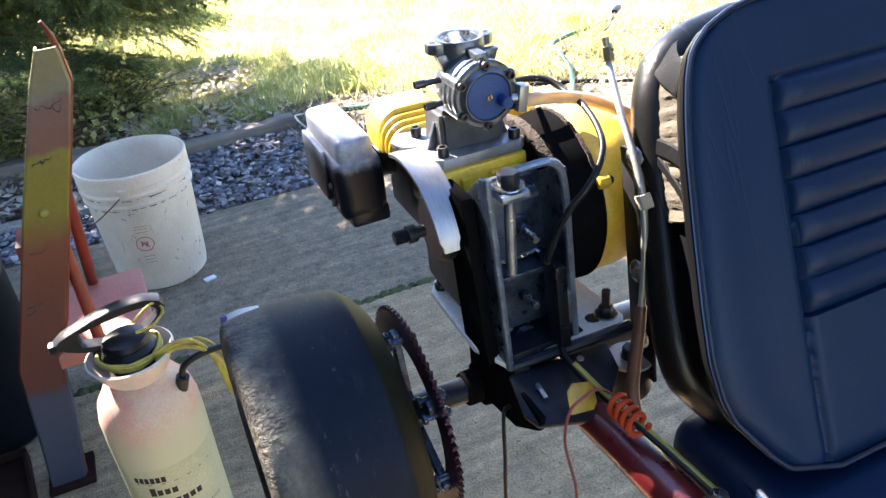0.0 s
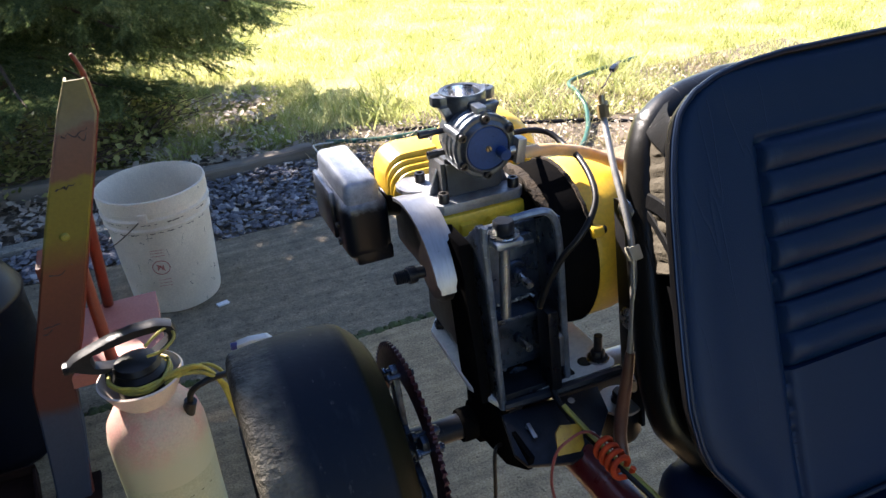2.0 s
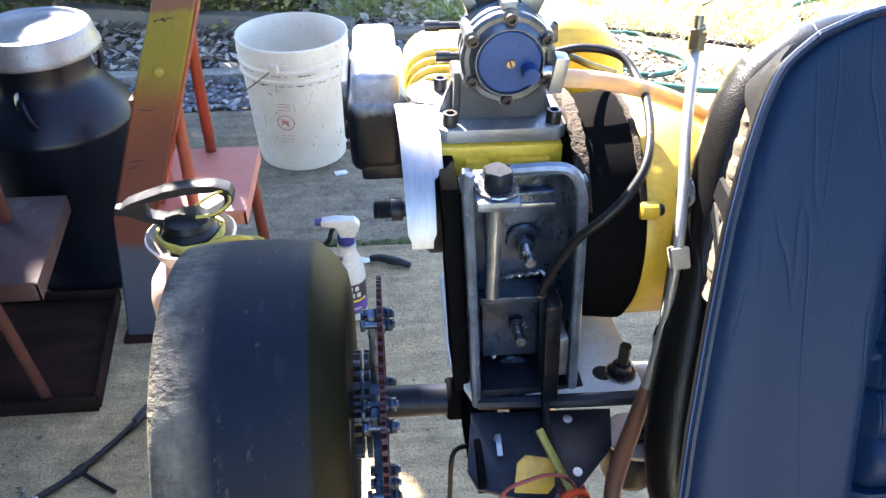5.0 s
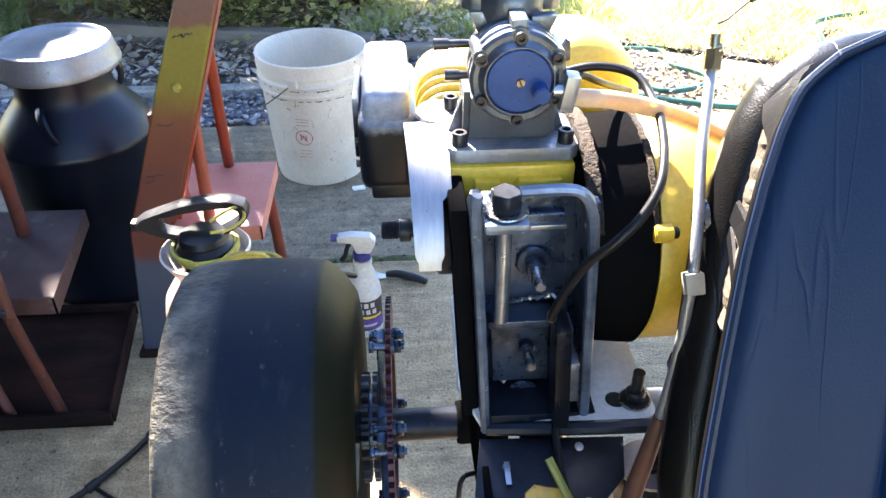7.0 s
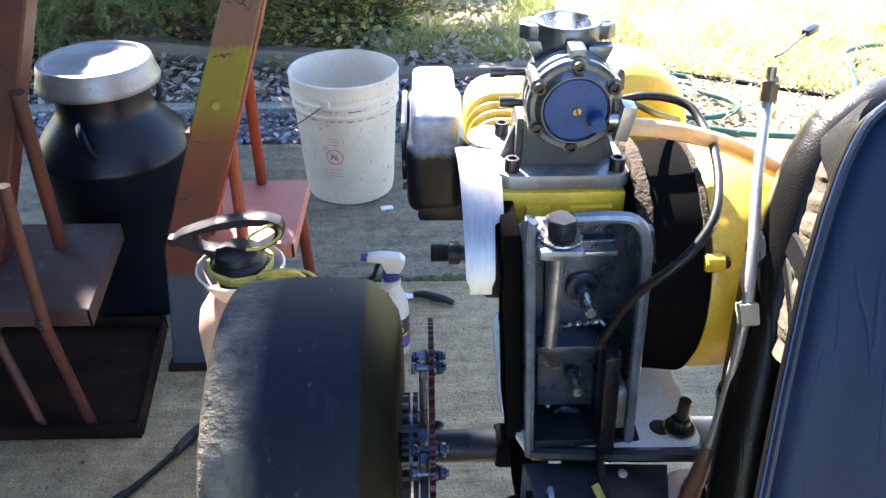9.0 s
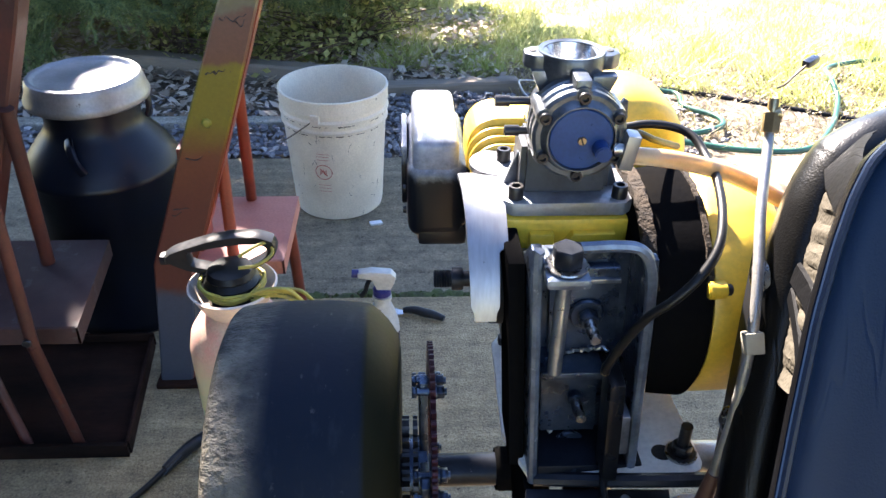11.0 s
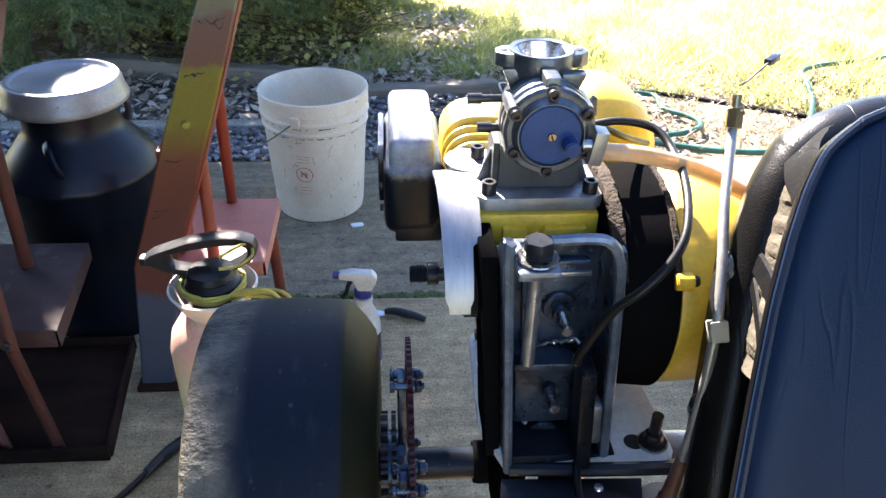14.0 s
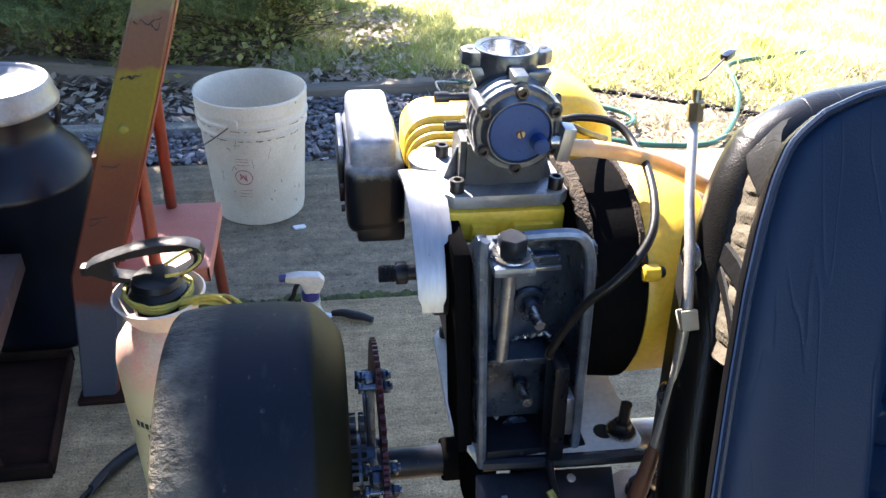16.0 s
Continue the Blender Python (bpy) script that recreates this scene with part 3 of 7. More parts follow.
def joint_moss():
    rng = np.random.default_rng(4)
    bm = box(B(), (-3.2, 1.7275, -0.1), (3.4, 1.7425, -0.012))
    for _ in range(420):
        x = rng.uniform(-0.9, 1.4)
        w, h = rng.uniform(0.006, 0.022), rng.uniform(0.004, 0.012)
        y = 1.735 + rng.normal(0, 0.006)
        lathe(bm, [(w, -0.012), (w * 0.8, h * 0.4 - 0.006), (0, h - 0.005)], (x, y, 0), n=6)
    solo("moss", bm, M["moss"], "green moss growing in the slab joint", "moss", kind="stuff")


joint_moss()


def scatter_soil():
    bm = box(B(), (-3.2, 2.52, -0.2), (3.4, 3.4, -0.022))
    solo("soil", bm, M["soil"], "dark soil bed with dead leaf litter", "soil", kind="structure")


scatter_soil()


def gravel():
    rng = np.random.default_rng(7)
    bm = B()
    bmesh.ops.create_icosphere(bm, subdivisions=1, radius=1)
    bv = np.array([v.co[:] for v in bm.verts])
    bf = [[v.index for v in f.verts] for f in bm.faces]
    bm.free()
    verts, faces = [], []
    n = 0
    for _ in range(6200):
        x = rng.uniform(-1.9, 1.3)
        y = rng.uniform(2.515, 3.07)
        if x < 0.0 and y > 2.76:
            if rng.random() > 0.12:
                continue
        if x > 0.75 and rng.random() > 0.35:
            continue
        s = rng.uniform(0.008, 0.017) * np.array([1, rng.uniform(0.5, 0.95), rng.uniform(0.22, 0.5)])
        a = rng.uniform(0, 6.28)
        tilt = rng.normal(0, 0.35)
        v = bv * s * rng.uniform(0.6, 1.35, (len(bv), 1))
        v = np.c_[v[:, 0], v[:, 1] * math.cos(tilt) - v[:, 2] * math.sin(tilt), v[:, 1] * math.sin(tilt) + v[:, 2] * math.cos(tilt)]
        v = np.c_[v[:, 0] * math.cos(a) - v[:, 1] * math.sin(a), v[:, 0] * math.sin(a) + v[:, 1] * math.cos(a), v[:, 2]]
        v += (x, y, -0.012 + abs(rng.normal(0, 0.008)))
        verts.extend(map(tuple, v))
        faces.extend([[i + n for i in f] for f in bf])
        n += len(bv)
    tagged(cloud("gravel", verts, faces, M["stone"]), "loose grey slate gravel strip along the slab", "gravel", kind="stuff")


gravel()


def border_timber(a, b, w, h, label):
    a, b = Vector(a), Vector(b)
    L = (b - a).length
    rng = np.random.default_rng(int(L * 1000))
    t = B()
    n = 14
    rings = []
    for i in range(n + 1):
        x = L * i / n
        k = 1 + rng.normal(0, 0.03)
        rings.append([t.verts.new((x, yy * k, zz * k)) for yy, zz in ((-w / 2, 0), (-w / 2, h * 0.88), (-w * 0.4, h), (w * 0.4, h), (w / 2, h * 0.88), (w / 2, 0))])
    for p, q in zip(rings, rings[1:]):
        for j in range(6):
            t.faces.new((p[j], q[j], q[(j + 1) % 6], p[(j + 1) % 6]))
    t.faces.new(rings[0])
    t.faces.new(rings[-1][::-1])
    bmesh.ops.recalc_face_normals(t, faces=t.faces)
    bmesh.ops.transform(t, matrix=frame_m(a, b - a, (-(b - a).y, (b - a).x, 0)), verts=t.verts)
    solo("border_timber", t, M["timber"], label, "timber edging", group="garden edging timbers")


border_timber((-1.05, 3.43, -0.03), (0.14, 3.17, -0.03), 0.08, 0.075, "weathered dark landscape timber edging the shrub bed")
border_timber((0.06, 3.07, -0.03), (0.64, 3.12, -0.03), 0.07, 0.065, "weathered grey landscape timber behind the gravel")
solo("kerb", box(B(), (-2.4, 2.77, -0.1), (-0.02, 2.83, 0.008), 0.01), M["kerb"], "low concrete edging strip between gravel and shrub bed", "kerb", kind="structure")


def blades(name, n, region, height, width, material, label, lean=0.5, seed=1, keep=None, z=-0.03):
    rng = np.random.default_rng(seed)
    x = rng.uniform(region[0], region[1], n)
    y = rng.uniform(region[2], region[3], n)
    if keep is not None:
        k = keep(x, y, rng)
        x, y = x[k], y[k]
        n = len(x)
    h = height * rng.uniform(0.45, 1.25, n)
    w = width * rng.uniform(0.6, 1.4, n)
    a = rng.uniform(0, 2 * np.pi, n)
    la = rng.uniform(0, 2 * np.pi, n)
    lx, ly = np.cos(la) * h * lean * rng.uniform(0.2, 1.2, n), np.sin(la) * h * lean * rng.uniform(0.2, 1.2, n)
    dx, dy = np.cos(a) * w, np.sin(a) * w
    z0 = np.full(n, z)
    v = np.empty((n, 5, 3))
    v[:, 0] = np.c_[x - dx, y - dy, z0]
    v[:, 1] = np.c_[x + dx, y + dy, z0]
    v[:, 2] = np.c_[x + dx * 0.7 + lx * 0.4, y + dy * 0.7 + ly * 0.4, z0 + h * 0.6]
    v[:, 3] = np.c_[x - dx * 0.7 + lx * 0.4, y - dy * 0.7 + ly * 0.4, z0 + h * 0.6]
    v[:, 4] = np.c_[x + lx, y + ly, z0 + h * 0.95]
    me = bpy.data.meshes.new(name)
    me.vertices.add(n * 5)
    me.vertices.foreach_set("co", v.ravel())
    b = np.arange(n)[:, None] * 5
    loops = np.concatenate([b + np.array([[0, 1, 2, 3]]), b + np.array([[3, 2, 4]])], axis=1).ravel()
    me.loops.add(n * 7)
    me.loops.foreach_set("vertex_index", loops)
    me.polygons.add(n * 2)
    starts = (np.arange(n)[:, None] * 7 + np.array([[0, 4]])).ravel()
    me.polygons.foreach_set("loop_start", starts)
    me.update(calc_edges=True)
    me.validate()
    finish(me, material, False)
    return tagged(new(name, me), label, "grass", kind="stuff")


def clumps(x, y):
    """Uneven growth: sums of crossed waves, about -2 to 2."""
    return np.sin(x * 9 + 2 * np.sin(y * 5)) + np.sin(y * 13 + 2.3 * np.sin(x * 7 + 1)) * 0.8 + np.sin((x + y) * 23) * 0.45


blades("grass", 150000, (-0.6, 5.0, 2.5, 6.2), 0.042, 0.0021, M["grass"], "sunlit yellow-green lawn grass", 1.1, 11,
       lambda x, y, r: (y > 3.30 + 0.06 * np.sin(x * 9) - np.clip(x - 1.0, 0, 2) * 0.55) & (y > 3.27 - 0.22 * x) & (x > 0.12 - (y - 3.3) * 0.25 + r.normal(0, 0.06, len(x))) & (clumps(x, y) + r.normal(0, 0.8, len(x)) > -0.4))
blades("grass", 40000, (0.3, 6.0, 6.0, 10.0), 0.06, 0.004, M["grass"], "sunlit lawn grass further out", 0.9, 12)
blades("grass", 12000, (-0.5, 2.4, 2.7, 3.75), 0.12, 0.0028, M["grass"], "long unmown grass along the timber edging", 1.3, 13,
       lambda x, y, r: (clumps(x * 1.6, y * 1.3) + r.normal(0, 0.5, len(x)) > 0.35) & (y > 3.30 - 0.22 * x) & (x > 0.05 + r.normal(0, 0.05, len(x))) & (y > 3.28 - np.clip(x - 1.0, 0, 2) * 0.55))
blades("dry_grass", 5200, (0.55, 2.9, 2.55, 3.35), 0.06, 0.0022, M["dry"], "dry straw grass on the soil behind the kart", 1.6, 14,
       lambda x, y, r: (np.sin(x * 6 + y * 9) + r.normal(0, 0.8, len(x))) > -0.1)


def leaf_litter():
    rng = np.random.default_rng(21)
    verts, faces = [], []
    for _ in range(14000):
        x, y = rng.uniform(-2.2, 2.6), rng.uniform(2.55, 4.2)
        if x < 0 and y < 2.85 or (0 <= x < 0.7 and y < 3.12 and rng.random() > 0.06):
            continue
        if x > 0.7 and (y > 3.3 or rng.random() > 0.6):
            continue
        s = rng.uniform(0.009, 0.028) * (0.5 if x > 0.6 else 1.0)
        a = rng.uniform(0, 6.28)
        u = Vector((math.cos(a), math.sin(a), rng.normal(0, 0.35))) * s
        w = Vector((-math.sin(a), math.cos(a), rng.normal(0, 0.35))) * s * 0.55
        c = Vector((x, y, -0.012 + rng.uniform(0, 0.02)))
        k = len(verts)
        verts += [tuple(c - u), tuple(c + w), tuple(c + u), tuple(c - w)]
        faces.append((k, k + 1, k + 2, k + 3))
    tagged(cloud("leaf_litter", verts, faces, M["litter"]), "brown dead leaves lying on the soil bed", "leaf litter", kind="stuff")


leaf_litter()


# ---- trees and shrubs ----
def spruce(at, height, radius, seed, reach=None, label="dark green spruce with low drooping boughs"):
    rng = np.random.default_rng(seed)
    tree = thing("spruce_tree", at, label, "tree")
    base = Vector(at)
    bm = B()
    sweep(bm, [base + Vector((0, 0, 0)), base + Vector((0.02, 0, height * 0.4)), base + Vector((0, 0, height))], lambda s: 0.09 * (1 - s) + 0.012, 12)
    wood = B()
    V, Fc = [], []

    def needles(p, q, n, ln):
        d = q - p
        o = d.orthogonal().normalized()
        o2 = d.normalized().cross(o)
        dn = d.normalized()
        for i in range(n):
            s = (i + rng.random()) / n
            a = rng.uniform(0, 6.283)
            out = (o * math.cos(a) + o2 * math.sin(a) + dn * 0.75) * ln * rng.uniform(0.7, 1.2)
            c = p + d * s
            side = dn.cross(out).normalized() * 0.0018
            k = len(V)
            V.extend((tuple(c - side), tuple(c + side), tuple(c + out)))
            Fc.append((k, k + 1, k + 2))

    nb = 150 if reach is None else 210
    levels = [0.26 + (height - 0.4) * ((b + rng.random()) / nb) ** 1.15 for b in range(nb)]
    if reach:
        levels += [2.85 + 0.7 * (b + rng.random()) / 70 for b in range(70)] if height > 5 else [3.7 + 1.0 * (b + rng.random()) / 50 for b in range(50)] + [0.3 + 0.65 * (b + rng.random()) / 60 for b in range(60)]
    for b, z in enumerate(levels):
        r = (1.62 * (1 - z / 4.7) if z < 1.7 else radius * (1 - z / height)) * rng.uniform(0.8, 1.12) + 0.1
        if reach:
            r = reach(z) * rng.uniform(0.85, 1.05)
        az = b * 2.39996 + rng.normal(0, 0.2)
        out = Vector((math.cos(az), math.sin(az), 0))
        if not reach and z < 0.72 and out.x > 0.1:
            r *= 0.7
        if not reach and z < 1.8 and out.y > -0.25 and out.x > -0.6 and not (out.x > 0.3 and z < 1.2) and b % 6 > 0:
            continue
        if not reach and 0.8 < z < 1.5 and not (out.x > 0.3 and z < 1.2) and b % 8 > 0:
            continue
        if not reach and z <= 0.8 and -0.35 < out.x < 0.3 and out.y < 0.3 and b % 5 > 1:
            continue
        if not reach and 2.3 < z < 3.2 and out.x < -0.1:
            r = min(r, 0.44)
        droop = rng.uniform(0.10, 0.24) if z < 2.2 else rng.uniform(-0.02, 0.15)
        p0 = base + Vector((0, 0, z + 0.12))
        pts = [p0, p0 + out * r * 0.45 + Vector((0, 0, -droop * 0.25 * r)), p0 + out * r * 0.8 + Vector((0, 0, -droop * 0.9 * r)), p0 + out * r + Vector((0, 0, -droop * r * 1.0))]
        near = z < 1.5 and out.y < 0.55
        path = smooth_path(pts, 7)
        sweep(wood, pts, lambda s: 0.011 * (1 - s) + 0.0025, 5, 4)
        m = len(path)
        for i in range(2, m):
            s = i / (m - 1)
            reps = (3 if 2.4 < z < 3.6 or z < 0.9 else 2) if reach else (3 if z < 0.85 else 1 if 1.5 < z < 1.8 or out.y > 0.55 else 2)
            for sgn in (-1, 1):
                for rep in range(reps):
                    d = (path[i] - path[i - 1]).normalized()
                    side = Vector((-out.y, out.x, 0)) * sgn
                    ln = (0.10 + 0.42 * r * (1 - abs(s - 0.45)) * 0.62) * rng.uniform(0.6, 1.1) * min(1.0, r / 0.35)
                    dirv = (side * rng.uniform(0.6, 1.0) + d * rng.uniform(0.5, 0.9) + Vector((0, 0, rng.uniform(-0.38, 0.05)))).normalized()
                    a = path[i] + (path[i - 1] - path[i]) * rng.random()
                    e = a + dirv * ln
                    if near:
                        needles(a, e, int(ln * 420), 0.013)
                        for q in range(int(ln / 0.035)):
                            w = rng.uniform(0.15, 0.95)
                            aa = a + (e - a) * w
                            dd = (dirv + side.cross(Vector((0, 0, 1))) * 0 + Vector((rng.normal(0, 0.55), rng.normal(0, 0.55), rng.uniform(-0.5, 0.15)))).normalized()
                            ee = aa + dd * rng.uniform(0.04, 0.10)
                            needles(aa, ee, int((ee - aa).length * 420), 0.012)
                    else:
                        k = len(V)
                        # a coarser spray of broad needle tufts
                        for q in range(int(ln / 0.028)):
                            w = q * 0.028 / ln
                            c = a + (e - a) * w
                            limit = (reach(c.z) if reach else (1.6 if c.z < 1.7 else radius * max(0.0, 1 - c.z / height)) + 0.1) * 1.06
                            if math.hypot(c.x - base.x, c.y - base.y) > limit:
                                break
                            for _ in range(3):
                                o = Vector((rng.normal(0, 1), rng.normal(0, 1), rng.normal(0, 0.5))).normalized() * rng.uniform(0.03, 0.06)
                                sd = o.cross(Vector((0.3, 0.2, 1))).normalized() * 0.011
                                k = len(V)
                                V.extend((tuple(c - sd), tuple(c + sd), tuple(c + o)))
                                Fc.append((k, k + 1, k + 2))
    part("trunk", bm, M["bark"], tree)
    tagged(part("branch", wood, M["bark"], tree), kind="stuff")
    tagged(cloud("crown", V, Fc, M["needle"], tree), "dark green needle sprays", kind="stuff")
    return tree


spruce((-0.62, 4.25, -0.03), 4.1, 1.38, 3)
# Added tree: reach by height is set by which sun rays it blocks.
spruce((-2.28, 4.65, -0.03), 6.3, 1.8, 5, lambda z: float(np.interp(z, [0, 2.95, 3.12, 3.4, 3.6, 3.9, 4.2, 4.9, 6.3], [0.95, 0.85, 0.44, 0.43, 0.43, 0.43, 0.42, 0.40, 0.15])), "taller spruce added out of view to shade the left stand")
# Added tree: bare waist passes sun to the shelf plate, tip shades tyre.
spruce((-1.522, 4.70, -0.03), 4.76, 1.5, 9, lambda z: float(np.interp(z, [0, 0.95, 1.3, 2.2, 2.45, 3.75, 3.95, 4.32, 4.39, 4.6, 4.76], [1.1, 1.1, 0.35, 0.2, 0.03, 0.03, 0.22, 0.16, 0.092, 0.092, 0.04])), "slim spruce added so that its tip shades the tyre")


def shrub(at, size, n, seed, label):
    rng = np.random.default_rng(seed)
    ob = thing("shrub", at, label, "shrub", group="shrubs behind the gravel")
    base = Vector(at)
    stems = B()
    V, Fc = [], []
    for s in range(n):
        a = rng.uniform(0, 6.283)
        top = base + Vector((math.cos(a) * size[0] * rng.uniform(0.1, 1), math.sin(a) * size[1] * rng.uniform(0.1, 1), size[2] * rng.uniform(0.35, 1)))
        mid = base + (top - base) * 0.5 + Vector((rng.normal(0, 0.05), rng.normal(0, 0.05), 0.05))
        path = smooth_path([base + Vector((rng.normal(0, 0.05), rng.normal(0, 0.05), 0)), mid, top], 5)
        sweep(stems, path, lambda q: 0.004 * (1 - q) + 0.0012, 4, 0)
        for k in range(18):
            i = rng.integers(2, len(path))
            c = path[i] + Vector(rng.normal(0, 0.035, 3))
            L = rng.uniform(0.016, 0.036)
            d = Vector((rng.normal(0, 1), rng.normal(0, 1), rng.normal(-0.1, 0.6))).normalized()
            w = d.cross(Vector((rng.normal(0, 0.5), rng.normal(0, 0.5), 1))).normalized() * L * 0.42
            j = len(V)
            V.extend((tuple(c), tuple(c + d * L * 0.5 + w), tuple(c + d * L * 1.1), tuple(c + d * L * 0.5 - w)))
            Fc.append((j, j + 1, j + 2, j + 3))
    tagged(part("stem", stems, M["bark"], ob), kind="stuff")
    tagged(cloud("foliage", V, Fc, M["leaf"], ob), kind="stuff")


shrub((-0.75, 3.58, -0.03), (0.5, 0.25, 0.42), 130, 31, "leafy low shrub with yellow-green leaves behind the timber")
shrub((-0.12, 3.62, -0.03), (0.42, 0.2, 0.28), 90, 32, "sparse leafy shrub catching the sun")
shrub((-1.45, 3.45, -0.03), (0.5, 0.3, 0.6), 120, 33, "dense leafy shrub in the shade of the spruce")
shrub((0.02, 3.72, -0.03), (0.34, 0.22, 0.24), 70, 35, "small leafy shrub at the edge of the lawn")
shrub((-0.45, 3.40, -0.03), (0.5, 0.12, 0.16), 70, 34, "low trailing ground cover beside the timber")


def garden_hose():
    pts = [(0.72, 3.2, 0.0), (0.95, 3.1, 0.0), (1.24, 3.06, 0.0), (1.25, 2.92, 0.0), (1.34, 2.80, 0.005), (1.31, 2.70, 0.01), (1.18, 2.66, 0.005), (1.08, 2.72, 0),
           (1.02, 2.66, 0), (1.2, 2.57, 0.005), (1.36, 2.52, 0.005), (1.56, 2.54, 0.0), (1.72, 2.71, 0.0), (1.84, 2.92, 0.02), (1.87, 3.05, 0.05), (2.0, 3.3, 0.02), (2.5, 3.5, 0.0)]
    bm = sweep(B(), pts, 0.0105, 10, 8)
    solo("garden_hose", bm, M["hose"], "dark green garden hose coiled on the dry ground", "hose")
    bm = sweep(B(), [(0.78, 2.98, 0.0), (0.72, 2.93, 0.01), (0.66, 2.97, 0.02), (0.64, 3.06, 0.035), (0.66, 3.14, 0.02), (0.75, 3.18, 0.0)], 0.004, 8, 8)
    solo("cable", bm, M["silver"], "pale cable looped beside the timber", "cable")


garden_hose()
ed = sweep(B(), [(1.05, 3.22, -0.02), (1.3, 3.11, -0.016), (1.57, 2.985, -0.018), (1.85, 2.83, -0.015), (2.0, 2.73, -0.02), (2.5, 2.46, -0.02)], 0.009, 8, 5)
solo("lawn_edging", ed, M["rubber"], "black plastic lawn edging strip", "lawn edging")


# ---- things on the slab ----
def bucket(at):
    x, y, z = at
    ob = thing("bucket", at, "dirty off-white plastic bucket standing on the slab", "bucket")
    H, RB, RT = 0.362, 0.125, 0.147

    def rad(h):
        return RB + (RT - RB) * h / H
    prof = [(0, 0.004), (RB - 0.012, 0.004), (RB - 0.008, 0.0), (RB - 0.002, 0.004), (rad(0.02), 0.02)]
    prof += [(rad(0.268), 0.268), (rad(0.27) + 0.006, 0.272), (rad(0.275) + 0.006, 0.277), (rad(0.28), 0.281)]
    prof += [(rad(0.296), 0.296), (rad(0.3) + 0.007, 0.30), (rad(0.305) + 0.007, 0.306), (rad(0.31), 0.31)]
    prof += [(rad(0.322), 0.322), (rad(0.326) + 0.005, 0.326), (rad(0.34) + 0.004, 0.342), (rad(0.35) + 0.003, 0.352), (rad(H) + 0.004, 0.358), (rad(H) + 0.003, H),
             (rad(H) - 0.002, H + 0.001), (rad(H) - 0.004, H - 0.004), (rad(0.3) - 0.003, 0.3), (RB - 0.004, 0.012), (0, 0.012)]
    part("body", lathe(B(), prof, at, n=64), M["bucket"], ob)
    # bail wire with its two lugs
    ang = radians(-105)
    ax = Vector((math.cos(ang), math.sin(ang), 0))
    c = Vector((x, y, z + 0.318))
    for s in (-1, 1):
        lug = box(B(), (-0.012, -0.004, -0.012), (0.012, 0.010, 0.012), 0.003)
        bmesh.ops.transform(lug, matrix=frame_m(c + ax * s * (rad(0.318) + 0.003), (-ax.y * s, ax.x * s, 0), (ax.x * s, ax.y * s, 0)), verts=lug.verts)
        part("lug", lug, M["bucket"], ob)
    perp = Vector((ax.y, -ax.x, 0))
    if perp.x > 0:
        perp = -perp
    arc = []
    for i in range(15):
        a = math.pi * i / 14
        r = rad(0.26) + 0.012
        p = c + ax * (math.cos(a) * r) + perp * (math.sin(a) * r) + Vector((0, 0, -0.125 * math.sin(a)))
        arc.append(p)
    arc[0], arc[-1] = c + ax * (rad(0.318) + 0.009), c - ax * (rad(0.318) + 0.009)
    part("bail", sweep(B(), arc, 0.0019, 6, 3), M["wire"], ob, "bent wire bail")

    # faded red warning print: ring, bars and strokes laid on the curved wall
    def wall_pt(a, h, o=0.0006):
        r = rad(h) + o
        return Vector((x + r * math.sin(a), y - r * math.cos(a), z + h))
    a0 = -0.20
    for h, n in ((0.266, 26), (0.294, 30)):
        bm = B()
        rg = np.random.default_rng(n)
        for k in range(n):
            q, w = rg.uniform(-1.5, 1.5), rg.uniform(0.01, 0.06)
            sweep(bm, [wall_pt(q - w, h, 0.0005), wall_pt(q, h - rg.uniform(0, 0.003), 0.0005), wall_pt(q + w, h, 0.0005)], rg.uniform(0.0004, 0.0012), 4, 2)
        tagged(part("grime", bm, M["grime"], ob, "dark grime under the rib"), kind="stuff")
    bm = B()
    rg = np.random.default_rng(5)
    for k in range(34):
        q, h = rg.uniform(-1.5, 1.5), rg.uniform(0.02, 0.26)
        L = rg.uniform(0.003, 0.02)
        dq, dh = rg.normal(0, 1) * L * 4, rg.normal(0, 1) * L
        sweep(bm, [wall_pt(q, h, 0.0003), wall_pt(q + dq * 0.6, h + dh * 0.4, 0.0003), wall_pt(q + dq, h + dh, 0.0003)], rg.uniform(0.0003, 0.0007), 4, 3)
    tagged(part("scuff_mark", bm, M["grime"], ob, "dark scuffs"), kind="stuff")
    bm = B()
    sweep(bm, [wall_pt(a0 + 0.17 * math.cos(q), 0.158 + 0.022 * math.sin(q)) for q in np.linspace(0, 2 * np.pi, 25)], 0.0011, 5, 0)
    sweep(bm, [wall_pt(a0 + 0.11 * math.cos(2.3), 0.158 + 0.014 * math.sin(2.3)), wall_pt(a0 + 0.11 * math.cos(5.4), 0.158 + 0.014 * math.sin(5.4))], 0.0016, 5, 3)
    for k in range(5):
        sweep(bm, [wall_pt(a0 - 0.07 + 0.03 * k, 0.150 + 0.004 * (k % 3)), wall_pt(a0 - 0.05 + 0.025 * k, 0.166 - 0.003 * (k % 2))], 0.0014, 5, 2)
    part("warning_mark", bm, M["print"], ob, "faded red round print")
    for h0 in (0.195, 0.205, 0.213, 0.108, 0.098, 0.118):
        bm = sweep(B(), [wall_pt(a0 - 0.13, h0), wall_pt(a0, h0), wall_pt(a0 + 0.13, h0)], 0.0006, 4, 3)
        part("text_bar", bm, M["print"], ob)


bucket((0.002, 2.223, -0.003))

bm = box(B(), (-0.018, -0.010, 0), (0.018, 0.010, 0.006), 0.003)
